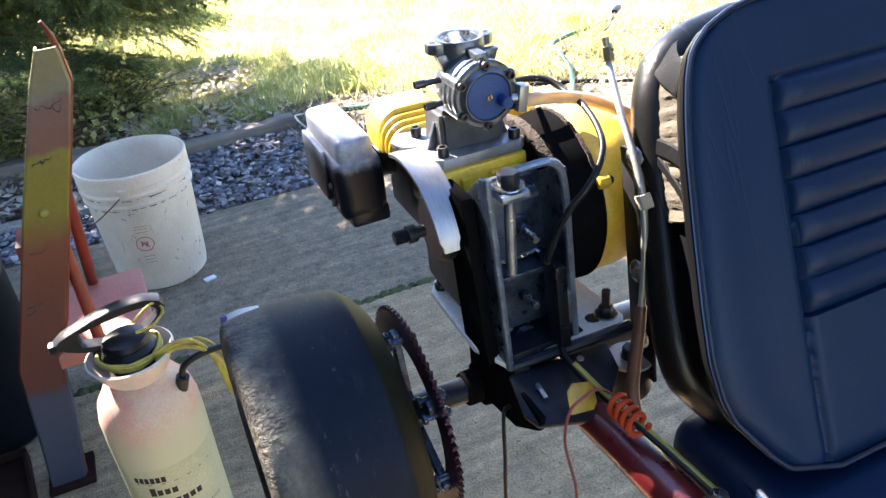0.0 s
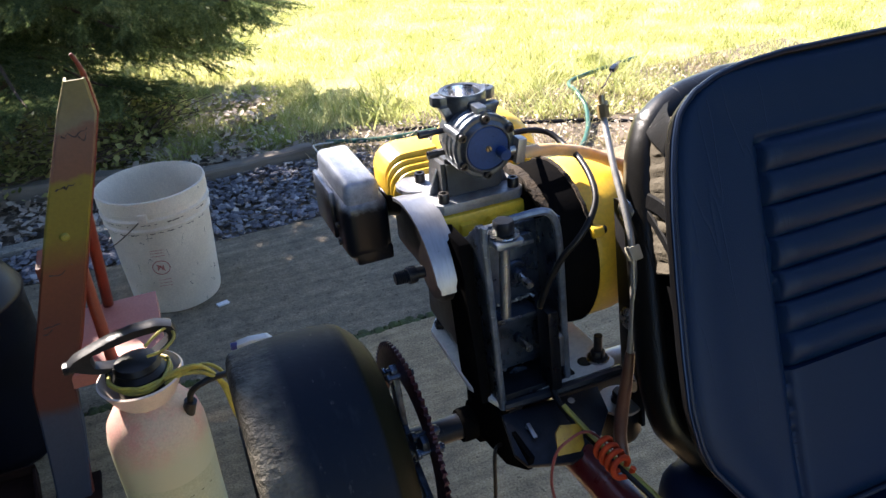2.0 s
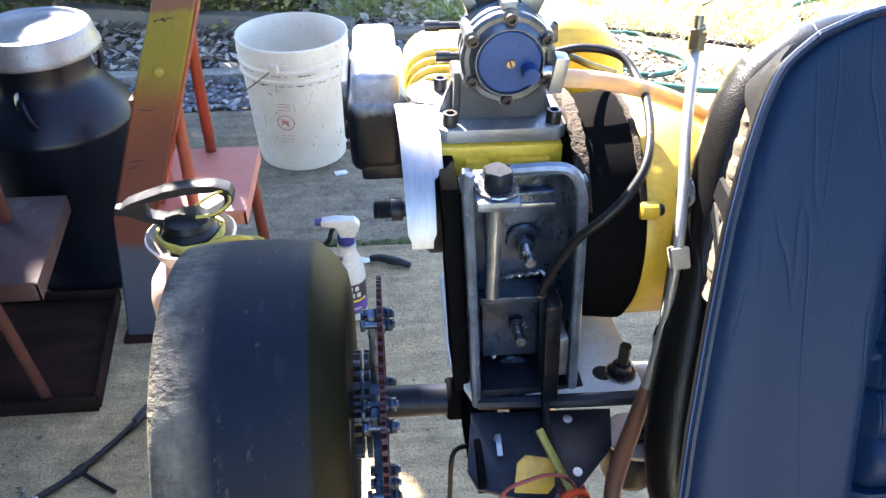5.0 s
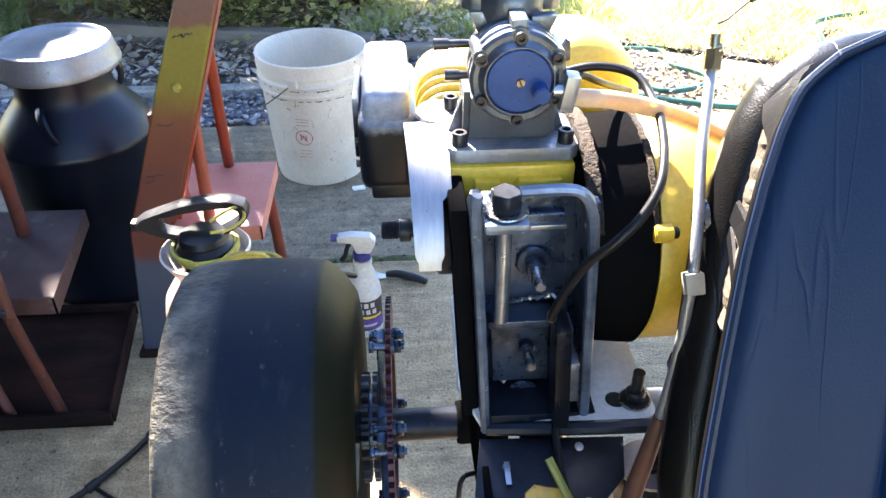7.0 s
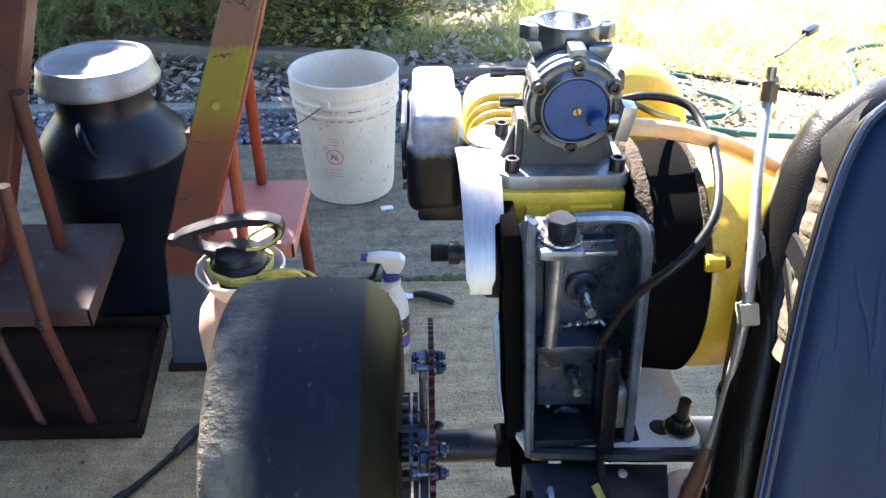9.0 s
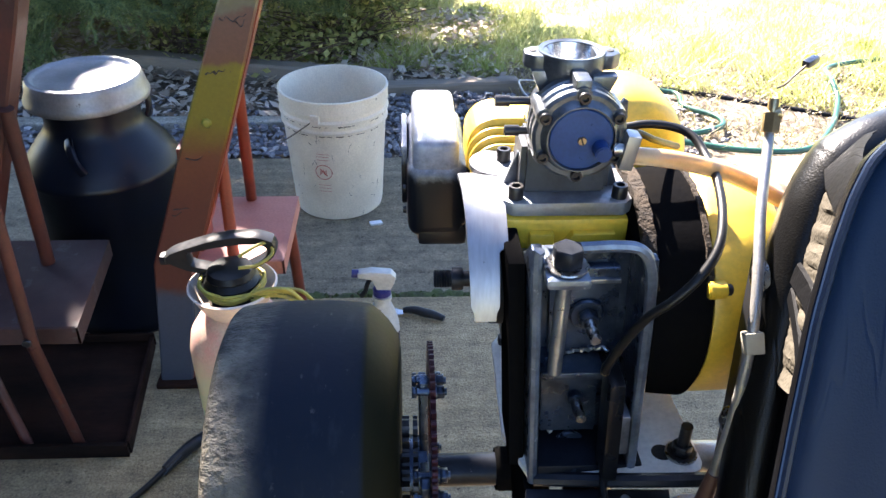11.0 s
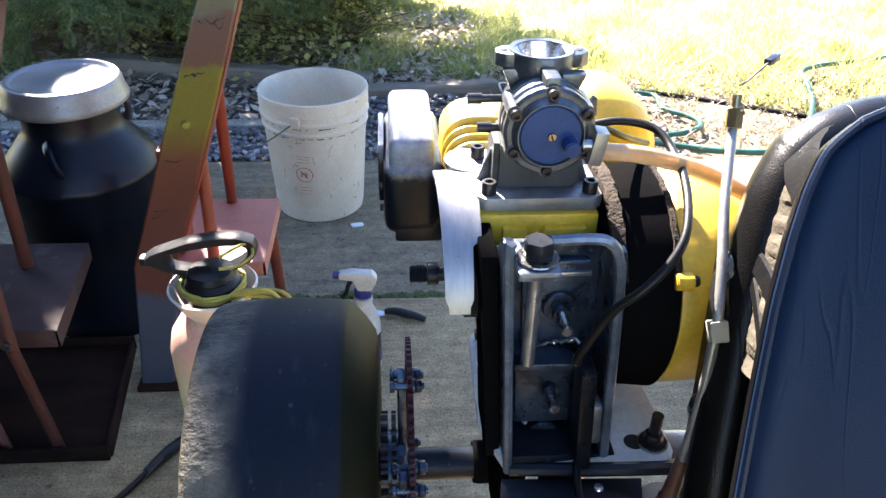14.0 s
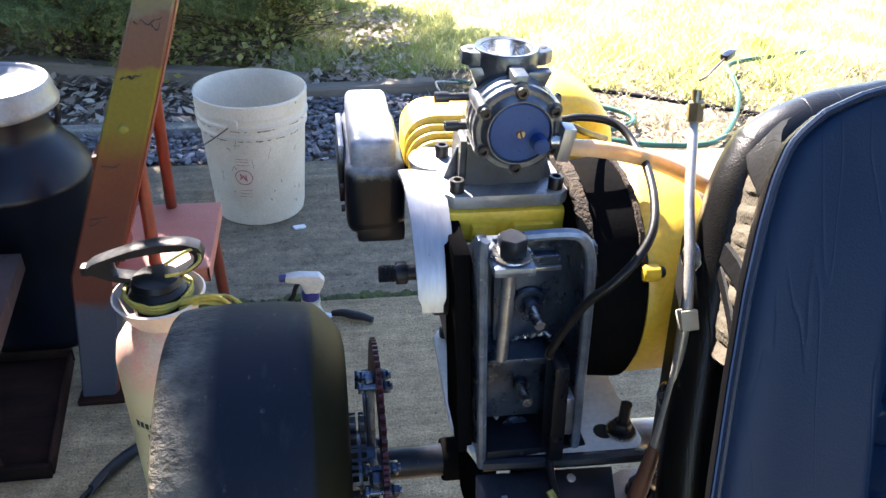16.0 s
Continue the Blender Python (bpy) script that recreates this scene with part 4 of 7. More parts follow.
bmesh.ops.transform(bm, matrix=pose(0.112, 2.08, -0.003, 0, 4, 20), verts=bm.verts)
solo("paper_scrap", bm, M["paper"], "small crumpled white scrap on the slab", "scrap")


def spray_bottle(at):
    x, y, z = at
    ob = thing("spray_bottle", at, "white trigger spray bottle with a dark label on the slab", "spray bottle")
    prof = [(0, 0.002), (0.032, 0.0), (0.0345, 0.006), (0.035, 0.10), (0.033, 0.122), (0.026, 0.147), (0.019, 0.166), (0.0145, 0.178), (0.0145, 0.192), (0, 0.192)]
    part("bottle", lathe(B(), prof, at, n=36), M["bottle"], ob)
    part("collar", lathe(B(), [(0, 0.190), (0.0185, 0.190), (0.0185, 0.203), (0.013, 0.206), (0, 0.206)], at, n=20), M["navy"], ob)
    part("neck_ring", lathe(B(), [(0.014, 0.176), (0.0195, 0.177), (0.0195, 0.186), (0.014, 0.187)], at, n=20), M["bottle"], ob)
    head = B()
    prism(head, [(-0.010, 0.0), (0.018, 0.0), (0.026, 0.016), (0.030, 0.030), (0.020, 0.042), (-0.020, 0.046), (-0.048, 0.042), (-0.048, 0.030), (-0.02, 0.026)], 0.022,
          frame_m((x, y + 0.011, z + 0.204), (1, 0.0, 0), (0, 0, 1)), 0.004)
    part("spray_head", head, M["bottle"], ob)
    part("nozzle", rod(B(), (x - 0.046, y, z + 0.240), (x - 0.060, y, z + 0.241), 0.0085, n=14, bev=0.001), M["navy"], ob, "dark blue nozzle")
    tr = sweep(B(), [(x - 0.022, y, z + 0.230), (x - 0.030, y, z + 0.212), (x - 0.034, y, z + 0.196), (x - 0.044, y, z + 0.184)], 0.0055, 8, 5, flat=0.7)
    part("trigger", tr, M["handle"], ob, "black trigger")
    # wrap label with printed bars
    def wrap(h0, h1, a0, a1, o, material, name):
        b = B()
        n = 14
        rows = [[b.verts.new((x + (0.035 + o) * math.sin(a0 + (a1 - a0) * i / n), y - (0.035 + o) * math.cos(a0 + (a1 - a0) * i / n), z + h)) for i in range(n + 1)] for h in (h0, h1)]
        for i in range(n):
            b.faces.new((rows[0][i], rows[0][i + 1], rows[1][i + 1], rows[1][i]))
        part(name, b, material, ob)
    wrap(0.022, 0.100, -1.3, 1.4, 0.0004, M["labelblack"], "label")
    wrap(0.026, 0.052, -1.2, 1.3, 0.0009, M["purple"], "label_band")
    wrap(0.054, 0.060, -1.1, 1.1, 0.0009, M["labelyellow"], "label_band")
    for k in range(4):
        wrap(0.083, 0.095, -0.8 + k * 0.38, -0.55 + k * 0.38, 0.0009, M["bottle"], "text_bar")
        wrap(0.066, 0.078, -0.7 + k * 0.38, -0.45 + k * 0.38, 0.0009, M["bottle"], "text_bar")
    wrap(0.034, 0.039, -0.8, 0.7, 0.0014, M["bottle"], "text_bar")


spray_bottle((0.148, 1.478, 0.0))


def scraper():
    ob = thing("scraper", (0.23, 1.64, 0), "flat tool with a black handle lying on the slab", "hand tool")
    bm = sweep(B(), [(0.19, 1.655, 0.012), (0.215, 1.650, 0.016), (0.24, 1.640, 0.015), (0.26, 1.632, 0.015), (0.284, 1.620, 0.012)], lambda s: 0.007 + 0.004 * math.sin(s * 3.1), 10, 6)
    part("handle", bm, M["handle"], ob, "black moulded handle")
    bm = B()
    prism(bm, [(0, -0.006), (0.05, -0.02), (0.06, -0.02), (0.06, 0.02), (0.05, 0.02), (0, 0.006)], 0.0015, frame_m((0.192, 1.655, 0.004), (-0.95, 0.2, 0), (-0.2, -0.95, 0)), 0.0004)
    part("blade", bm, M["steel"], ob)


scraper()


def milk_can(at):
    ob = thing("milk_can", at, "dark gunmetal milk can with a pale steel lid", "milk can")
    x, y, z = at
    prof = [(0, 0.006), (0.146, 0.006), (0.151, 0), (0.155, 0.006), (0.153, 0.02), (0.157, 0.03), (0.1575, 0.36), (0.1605, 0.366), (0.1615, 0.374), (0.158, 0.380),
            (0.153, 0.392), (0.141, 0.412), (0.120, 0.437), (0.107, 0.452), (0.0995, 0.462), (0.0965, 0.474), (0.0955, 0.49), (0.0955, 0.53), (0, 0.53)]
    part("body", lathe(B(), prof, at, n=72), M["can"], ob)
    lid = [(0.0955, 0.516), (0.118, 0.515), (0.1225, 0.518), (0.1240, 0.524), (0.1225, 0.530), (0.1195, 0.536), (0.1165, 0.550), (0.1135, 0.562), (0.1105, 0.567), (0.105, 0.569), (0.100, 0.568), (0.0965, 0.564), (0.094, 0.562), (0.04, 0.561), (0, 0.5605)]
    part("lid", lathe(B(), lid, at, n=72), M["can_lid"], ob, "pale worn steel lid")
    for ang in (radians(28),):
        d = Vector((math.cos(ang), math.sin(ang), 0))
        p = Vector(at)
        pts = [p + d * 0.084 + Vector((0, 0, 0.508)), p + d * 0.104 + Vector((0, 0, 0.506)), p + d * 0.114 + Vector((0, 0, 0.492)), p + d * 0.113 + Vector((0, 0, 0.470)), p + d * 0.106 + Vector((0, 0, 0.452))]
        part("handle", sweep(B(), pts, 0.0055, 8, 5, flat=1.8), M["can"], ob)
    # front lifting handle seen below the neck
    d = Vector((0.1, -1, 0)).normalized()
    p = Vector(at)
    pts = [p + d * 0.100 + Vector((-0.030, 0, 0.462)), p + d * 0.126 + Vector((-0.022, 0, 0.455)), p + d * 0.142 + Vector((-0.012, 0, 0.430)), p + d * 0.142 + Vector((0.0, 0, 0.408))]
    part("handle", sweep(B(), pts, 0.0065, 8, 5, flat=1.6), M["can"], ob)


milk_can((-0.455, 1.735, 0.0))


def beam_loft(bm, levels, thick=0.004):
    """Folded channel upright: front face and two flanges, section by section: (z, x centre, y, width, flange)."""
    rings = []
    for z, xc, y, w, f in levels:
        a, b = xc - w / 2, xc + w / 2
        r = min(0.004, w * 0.1)
        sec = [(a, y + f), (a, y + r), (a + r, y), (b - r, y), (b, y + r), (b, y + f), (b - thick, y + f), (b - thick, y + thick + r), (b - thick - r, y + thick),
               (a + thick + r, y + thick), (a + thick, y + thick + r), (a + thick, y + f)]
        rings.append([bm.verts.new((px, py, z)) for px, py in sec])
    for p, q in zip(rings, rings[1:]):
        for j in range(12):
            bm.faces.new((p[j], p[(j + 1) % 12], q[(j + 1) % 12], q[j]))
    bm.faces.new(rings[0][::-1])
    bm.faces.new(rings[-1])
    return bm


def tray_plate(bm, x0, x1, y0, y1, z, lip, t=0.004):
    """A plate with three edges folded down, in one sheet."""
    prof = [(y1, z), (y0 + 0.003, z), (y0, z - 0.003), (y0, z - lip), (y0 + t, z - lip), (y0 + t, z - t), (y1, z - t)]
    a = [bm.verts.new((x0, y, h)) for y, h in prof]
    b = [bm.verts.new((x1, y, h)) for y, h in prof]
    n = len(prof)
    for i in range(n):
        bm.faces.new((a[i], a[(i + 1) % n], b[(i + 1) % n], b[i]))
    ends = []
    for ring, sx in ((a, -1), (b, 1)):
        c = [bm.verts.new((v.co.x, v.co.y, v.co.z)) for v in ring[:1]]
        x = ring[0].co.x
        q = [bm.verts.new((x + sx * 0.0005, y, h)) for y, h in ((y1, z), (y0, z), (y0, z - lip), (y1, z - lip))]
        r = [bm.verts.new((x - sx * t, y, h)) for y, h in ((y1, z - 0.0005), (y0, z - 0.0005), (y0, z - lip), (y1, z - lip))]
        bm.verts.remove(c[0])
        bm.faces.new(q)
        bm.faces.new(r[::-1])
        for i in range(4):
            bm.faces.new((q[i], q[(i + 1) % 4], r[(i + 1) % 4], r[i]))
    bmesh.ops.recalc_face_normals(bm, faces=bm.faces)
    return bm


def metal_stand():
    ob = thing("metal_stand", (-0.30, 1.44, 0), "worn orange and yellow steel stand with a faded plate", "stand", group="steel stands")
    lv = []
    for z, xc, w in ((0.012, -0.285, 0.066), (0.16, -0.2635, 0.074), (0.29, -0.2495, 0.076), (0.37, -0.2165, 0.083), (0.58, -0.143, 0.078), (0.70, -0.099, 0.072), (0.79, -0.067, 0.066),
                     (0.842, -0.056, 0.040), (0.85, -0.055, 0.035)):
        lv.append((z, xc, 1.425 + 0.05 * z, w, 0.05 if z < 0.8 else 0.03))
    part("upright", beam_loft(B(), lv), M["beam"], ob, "tapered upright with layered paint")
    part("side_flange", beam_loft(B(), [(z, xc + w / 2 + 0.0016, y + 0.004, 0.003, f - 0.006) for z, xc, y, w, f in lv if z > 0.28], 0.0008), M["red"], ob, "red painted side flange")
    part("flange_tip", sweep(B(), [(-0.036, 1.486, 0.79), (-0.038, 1.486, 0.845), (-0.043, 1.486, 0.872), (-0.050, 1.486, 0.890)], lambda s: 0.007 - 0.0035 * s, 10, 4, flat=0.8), M["red"], ob, "bent red tip of the flange")
    part("foot", box(B(), (-0.325, 1.41, 0.0), (-0.235, 1.50, 0.012), 0.003), M["tray"], ob, "rusty foot plate")
    part("shelf_plate", tray_plate(B(), -0.250, -0.037, 1.440, 1.695, 0.30, 0.032), M["pink"], ob, "sun-faded red folded plate")
    part("strut", rod(B(), (-0.138, 1.466, 0.298), (-0.142, 1.505, 0.545), 0.0115, n=14), M["red"], ob)
    part("strut", rod(B(), (-0.138, 1.686, 0.298), (-0.104, 1.545, 0.66), 0.0115, n=14), M["red"], ob)
    part("brace", box(B(), (-0.215, 1.475, 0.26), (-0.195, 1.56, 0.52), 0.002, pose(0, 0, 0)), M["red"], ob)
    part("leg", rod(B(), (-0.225, 1.452, 0.29), (-0.262, 1.440, 0.0), 0.0125, n=14), M["red"], ob)
    part("leg", rod(B(), (-0.06, 1.66, 0.29), (-0.05, 1.68, 0.0), 0.0125, n=14), M["red"], ob)
    nut = lathe(B(), [(0, 0.006), (0.006, 0.005), (0.009, 0.0)], (-0.146, 1.4535, 0.580), (0, -1, 0.05), 16)
    part("rivet", nut, M["greenwire"], ob, "painted round bolt head")
    # scuff marks in the paint
    rg = np.random.default_rng(8)
    for z, x0, w, n in ((0.415, -0.015, 0.030, 5), (0.40, -0.02, 0.018, 4), (0.51, -0.01, 0.030, 5), (0.668, -0.012, 0.026, 7), (0.672, -0.002, 0.020, 6), (0.760, 0.0, 0.045, 9), (0.752, 0.014, 0.014, 5)):
        xc = -0.3455 + 0.3505 * z + x0
        pts = []
        for k in range(n):
            zz = z + rg.normal(0, 0.0022) + (0.004 if k > n * 0.7 else 0)
            pts.append((xc - w / 2 + w * k / (n - 1), 1.425 + 0.05 * zz - 0.0006, zz))
        part("paint_scratch", sweep(B(), pts, lambda s: 0.0004 + 0.0014 * abs(math.sin(s * 5 + z * 40)) * (1 - s * 0.6), 5, 2), M["labelblack"], ob, "dark paint crack")


metal_stand()


def askew(bm, y0):
    """The stand is turned a little: what lies further back stands further to the left."""
    for v in bm.verts:
        v.co.x -= (v.co.y - y0) * 0.12
    return bm


def left_stand():
    ob = thing("metal_stand", (-0.55, 1.4, 0), "orange steel stand with a dark rusted tray on the slab", "stand", group="steel stands")
    lv = []
    for z, w in ((0.03, 0.10), (0.3, 0.10), (0.55, 0.085), (0.75, 0.072), (0.90, 0.055)):
        lv.append((z, -0.735 + 0.385 * z, 1.36 + 0.07 * z, w, 0.05))
    part("upright", beam_loft(B(), lv), M["red_shaded"], ob)
    part("shelf_plate", askew(tray_plate(B(), -0.66, -0.364, 1.247, 1.53, 0.295, 0.036), 1.247), M["plate_shaded"], ob, "faded red folded plate, shade put into its colour")
    part("strut", rod(B(), (-0.487, 1.45, 0.292), (-0.452, 1.40, 0.63), 0.0125, n=14), M["red_shaded"], ob)
    part("leg", rod(B(), (-0.402, 1.19, 0.57), (-0.4165, 1.195, 0.30), 0.010, n=14), M["red_shaded"], ob)
    part("leg", rod(B(), (-0.4165, 1.195, 0.30), (-0.425, 1.25, 0.014), 0.010, n=14), M["red_shaded"], ob)
    part("leg", rod(B(), (-0.60, 1.32, 0.29), (-0.52, 1.25, 0.014), 0.009, n=14), M["red_shaded"], ob)
    part("tray", askew(box(B(), (-0.98, 1.235, 0.0), (-0.332, 1.555, 0.012), 0.002), 1.225), M["tray"], ob, "dark rusted floor tray")
    for lo, hi in (((-0.98, 1.225, 0.0), (-0.327, 1.2345, 0.032)), ((-0.3315, 1.235, 0.0), (-0.324, 1.548, 0.032)), ((-0.98, 1.5555, 0.0), (-0.324, 1.562, 0.032))):
        part("tray_lip", askew(box(B(), lo, hi, 0.002), 1.225), M["tray"], ob)
    part("bolt", hexhead(B(), (-0.4165, 1.184, 0.315), (0, -1, 0), 0.013, 0.006), M["darkbolt"], ob)


left_stand()

def sprayer_wand():
    ob = thing("sprayer_wand", (-0.28, 1.13, 0), "black sprayer wand with a grip lying on the slab", "spray wand")
    part("tube", sweep(B(), [(-0.376, 1.029, 0.008), (-0.345, 1.055, 0.008), (-0.322, 1.078, 0.009), (-0.277, 1.137, 0.010), (-0.241, 1.193, 0.012)], 0.0058, 10, 6), M["rubber"], ob)
    part("grip", sweep(B(), [(-0.248, 1.182, 0.013), (-0.232, 1.207, 0.015), (-0.212, 1.235, 0.016), (-0.186, 1.268, 0.014), (-0.15, 1.31, 0.010)], lambda s: 0.0085 + 0.0035 * math.sin(s * 3.0), 12, 6), M["handle"], ob, "black moulded grip")
    part("lever", sweep(B(), [(-0.222, 1.205, 0.022), (-0.238, 1.178, 0.020), (-0.246, 1.168, 0.014)], 0.0035, 8, 5), M["handle"], ob)
    part("collar", rod(B(), (-0.328, 1.070, 0.009), (-0.314, 1.088, 0.009), 0.0088, n=14, bev=0.001), M["rubber"], ob)
    part("side_arm", sweep(B(), [(-0.320, 1.078, 0.008), (-0.296, 1.062, 0.006), (-0.25, 1.032, 0.005)], 0.0040, 8, 5), M["rubber"], ob)
    part("tip", sweep(B(), [(-0.374, 1.030, 0.008), (-0.392, 1.026, 0.008), (-0.402, 1.036, 0.008), (-0.412, 1.050, 0.008), (-0.420, 1.050, 0.006)], 0.0038, 8, 5), M["zinc"], ob, "bent metal nozzle tip")


sprayer_wand()


def garden_sprayer(at):
    ob = thing("garden_sprayer", at, "milky plastic pump sprayer with black handle and yellow cord", "garden sprayer")
    x, y, z = at
    prof = [(0, 0.004), (0.070, 0.0), (0.077, 0.008), (0.078, 0.05), (0.0785, 0.20), (0.0795, 0.262)]
    part("tank", lathe(B(), prof, at, n=56), M["tank"], ob, "milky translucent tank")
    prof = [(0.0795, 0.262), (0.0800, 0.30), (0.0795, 0.335), (0.074, 0.362), (0.060, 0.384), (0.049, 0.394), (0.044, 0.402)]
    part("shoulder", lathe(B(), prof, at, n=56), M["tank_pink"], ob, "red-stained shoulder of the tank")
    prof = [(0.044, 0.400), (0.050, 0.408), (0.060, 0.428), (0.066, 0.441), (0.068, 0.444), (0.065, 0.446), (0.057, 0.432), (0.047, 0.414), (0.034, 0.408), (0, 0.408)]
    part("funnel", lathe(B(), prof, at, n=56), M["funnel"], ob, "flared filler funnel")
    prof = [(0, 0.405), (0.038, 0.405), (0.041, 0.430), (0.043, 0.452), (0.036, 0.460), (0.038, 0.463), (0.034, 0.472), (0.02, 0.476), (0, 0.476)]
    cap = lathe(B(), prof, at, n=14)
    part("pump_cap", cap, M["rubber"], ob)
    # D-shaped handle
    o = Vector((x, y, z))
    outer = [(-0.099, 0.490), (-0.071, 0.501), (-0.031, 0.515), (0.007, 0.522), (0.045, 0.522), (0.066, 0.514), (0.072, 0.497), (0.064, 0.482), (0.042, 0.468), (0.022, 0.454), (-0.045, 0.455), (-0.066, 0.461), (-0.086, 0.470), (-0.101, 0.478)]
    hole = [(-0.062, 0.494), (-0.027, 0.500), (0.012, 0.506), (0.044, 0.508), (0.056, 0.501), (0.055, 0.488), (0.040, 0.476), (0.021, 0.466), (-0.023, 0.463), (-0.060, 0.470)]

    def reach(outline, a):
        """Distance from the middle of the grip to an outline, in direction a."""
        cx, cz = -0.008, 0.486
        dx, dz = math.cos(a), math.sin(a)
        best = 0.0
        for (x0, z0), (x1, z1) in zip(outline, outline[1:] + outline[:1]):
            ex, ez = x1 - x0, z1 - z0
            den = dx * ez - dz * ex
            if abs(den) > 1e-9:
                r = ((x0 - cx) * ez - (z0 - cz) * ex) / den
                u = ((x0 - cx) * dz - (z0 - cz) * dx) / den
                if r > 0 and -1e-6 <= u <= 1.000001:
                    best = max(best, r)
        return best

    grip = B()
    rings = []
    for i in range(72):
        a = 2 * math.pi * i / 72
        ro, ri = reach(outer, a), reach(hole, a)
        mid = (ro + ri) / 2
        ring = []
        for r, d in ((ri, -0.006), (ri + 0.2 * (mid - ri), -0.012), (ro - 0.2 * (ro - mid), -0.013), (ro, -0.008), (ro, 0.008), (ro - 0.2 * (ro - mid), 0.013), (ri + 0.2 * (mid - ri), 0.012), (ri, 0.006)):
            ring.append(grip.verts.new(o + Vector((-0.008 + r * math.cos(a), 0.02 + d, 0.486 + r * math.sin(a)))))
        rings.append(ring)
    for p, q in zip(rings, rings[1:] + rings[:1]):
        for j in range(8):
            grip.faces.new((p[j], p[(j + 1) % 8], q[(j + 1) % 8], q[j]))
    bmesh.ops.recalc_face_normals(grip, faces=grip.faces)
    part("pump_handle", grip, M["handle"], ob, "black D-shaped pump handle")
    part("handle_tip", box(B(), (-0.108, 0.011, 0.470), (-0.092, 0.029, 0.486), 0.004, Matrix.Translation(o)), M["handle"], ob)
    neck = box(B(), (-0.046, 0.000, 0.428), (0.024, 0.040, 0.460), 0.005, Matrix.Translation(o))
    box(neck, (-0.052, -0.003, 0.446), (0.030, 0.043, 0.452), 0.002, Matrix.Translation(o))
    part("handle_neck", neck, M["handle"], ob, "stepped black pump neck")
    # yellow cord wound round the neck and running off behind the tyre
    coil = []
    for i in range(34):
        a = 2 * math.pi * i / 14 + 2.6
        r = 0.047 + 0.002 * math.sin(i * 1.7)
        coil.append(o + Vector((math.cos(a) * r, math.sin(a) * r, 0.443 + 0.0045 * (i // 14) + 0.003 * math.sin(i * 0.9))))
    coil += [o + Vector((0.085, -0.012, 0.440)), o + Vector((0.118, -0.015, 0.425)), o + Vector((0.140, -0.018, 0.37)), o + Vector((0.150, -0.022, 0.32)), o + Vector((0.18, -0.01, 0.30))]
    part("cord", sweep(B(), coil, 0.0030, 8, 4), M["rope"], ob, "yellow cord wound round the neck")
    for k, dz in enumerate((0.0, 0.006, -0.005)):
        run = [(0.035, -0.036 - 0.004 * k, 0.446 + dz), (0.062, -0.034, 0.450 + dz), (0.088, -0.030 - 0.003 * k, 0.447 + dz), (0.108, -0.030 - 0.004 * k, 0.430 + dz * 0.5), (0.120 + 0.003 * k, -0.034, 0.395), (0.126 + 0.004 * k, -0.036, 0.350 - 0.012 * k), (0.131 + 0.004 * k, -0.030, 0.322 - 0.010 * k)]
        part("cord", sweep(B(), [o + Vector(p) for p in run], 0.0034, 8, 5), M["rope"], ob, "yellow cord hanging beside the tank")
    c2 = [o + Vector(p) for p in ((0.02, -0.02, 0.505), (0.045, 0.0, 0.512), (0.06, 0.012, 0.508), (0.065, 0.0, 0.496), (0.045, -0.02, 0.49), (0.02, -0.03, 0.492))]
    part("cord", sweep(B(), c2, 0.0026, 8, 5), M["rope"], ob, "yellow cord knotted on the handle")
    ho = [o + Vector(p) for p in ((0.062, -0.035, 0.385), (0.070, -0.04, 0.412), (0.095, -0.04, 0.424), (0.13, -0.03, 0.42), (0.17, -0.01, 0.40), (0.22, 0.03, 0.36))]
    part("outlet_hose", sweep(B(), ho, 0.0055, 10, 5), M["rubber"], ob, "black outlet hose")
    part("outlet_nut", rod(B(), o + Vector((0.056, -0.031, 0.366)), o + Vector((0.064, -0.036, 0.392)), 0.0105, n=12), M["handle"], ob)

    # printed label as plain bars on the curved tank
    def bar(a0, a1, h0, h1, name="text_bar"):
        b = B()
        n = 6
        rr = 0.0793
        rows = [[b.verts.new((x + rr * math.sin(a0 + (a1 - a0) * i / n), y - rr * math.cos(a0 + (a1 - a0) * i / n), z + h)) for i in range(n + 1)] for h in (h0, h1)]
        for i in range(n):
            b.faces.new((rows[0][i], rows[0][i + 1], rows[1][i + 1], rows[1][i]))
        part(name, b, M["ink"], ob, "", False)
    bar(-0.75, 0.9, 0.229, 0.2302)
    bar(-0.75, 0.9, 0.148, 0.1492)
    bar(-0.75, 0.9, 0.144, 0.1448)
    for k in range(6):
        bar(-0.78 + k * 0.115, -0.69 + k * 0.115, 0.233, 0.245)
    for row, (cnt, h) in enumerate(((4, 0.205), (7, 0.181), (4, 0.157))):
        bar(-0.52, -0.40, h - 0.001, h + 0.017)
        for k in range(1, cnt):
            bar(-0.52 + k * 0.15, -0.41 + k * 0.15, h, h + 0.012)
    bar(-0.45, -0.2, 0.128, 0.1295)


garden_sprayer((-0.066, 1.160, 0.0))


# ---- the kart: chassis, axle, wheel ----
AX_Y, AX_Z = 0.6245, 0.6225
kart = thing("go_kart", (0.35, 0.4, 0.0), "stripped racing kart chassis raised on a work stand", "go-kart")


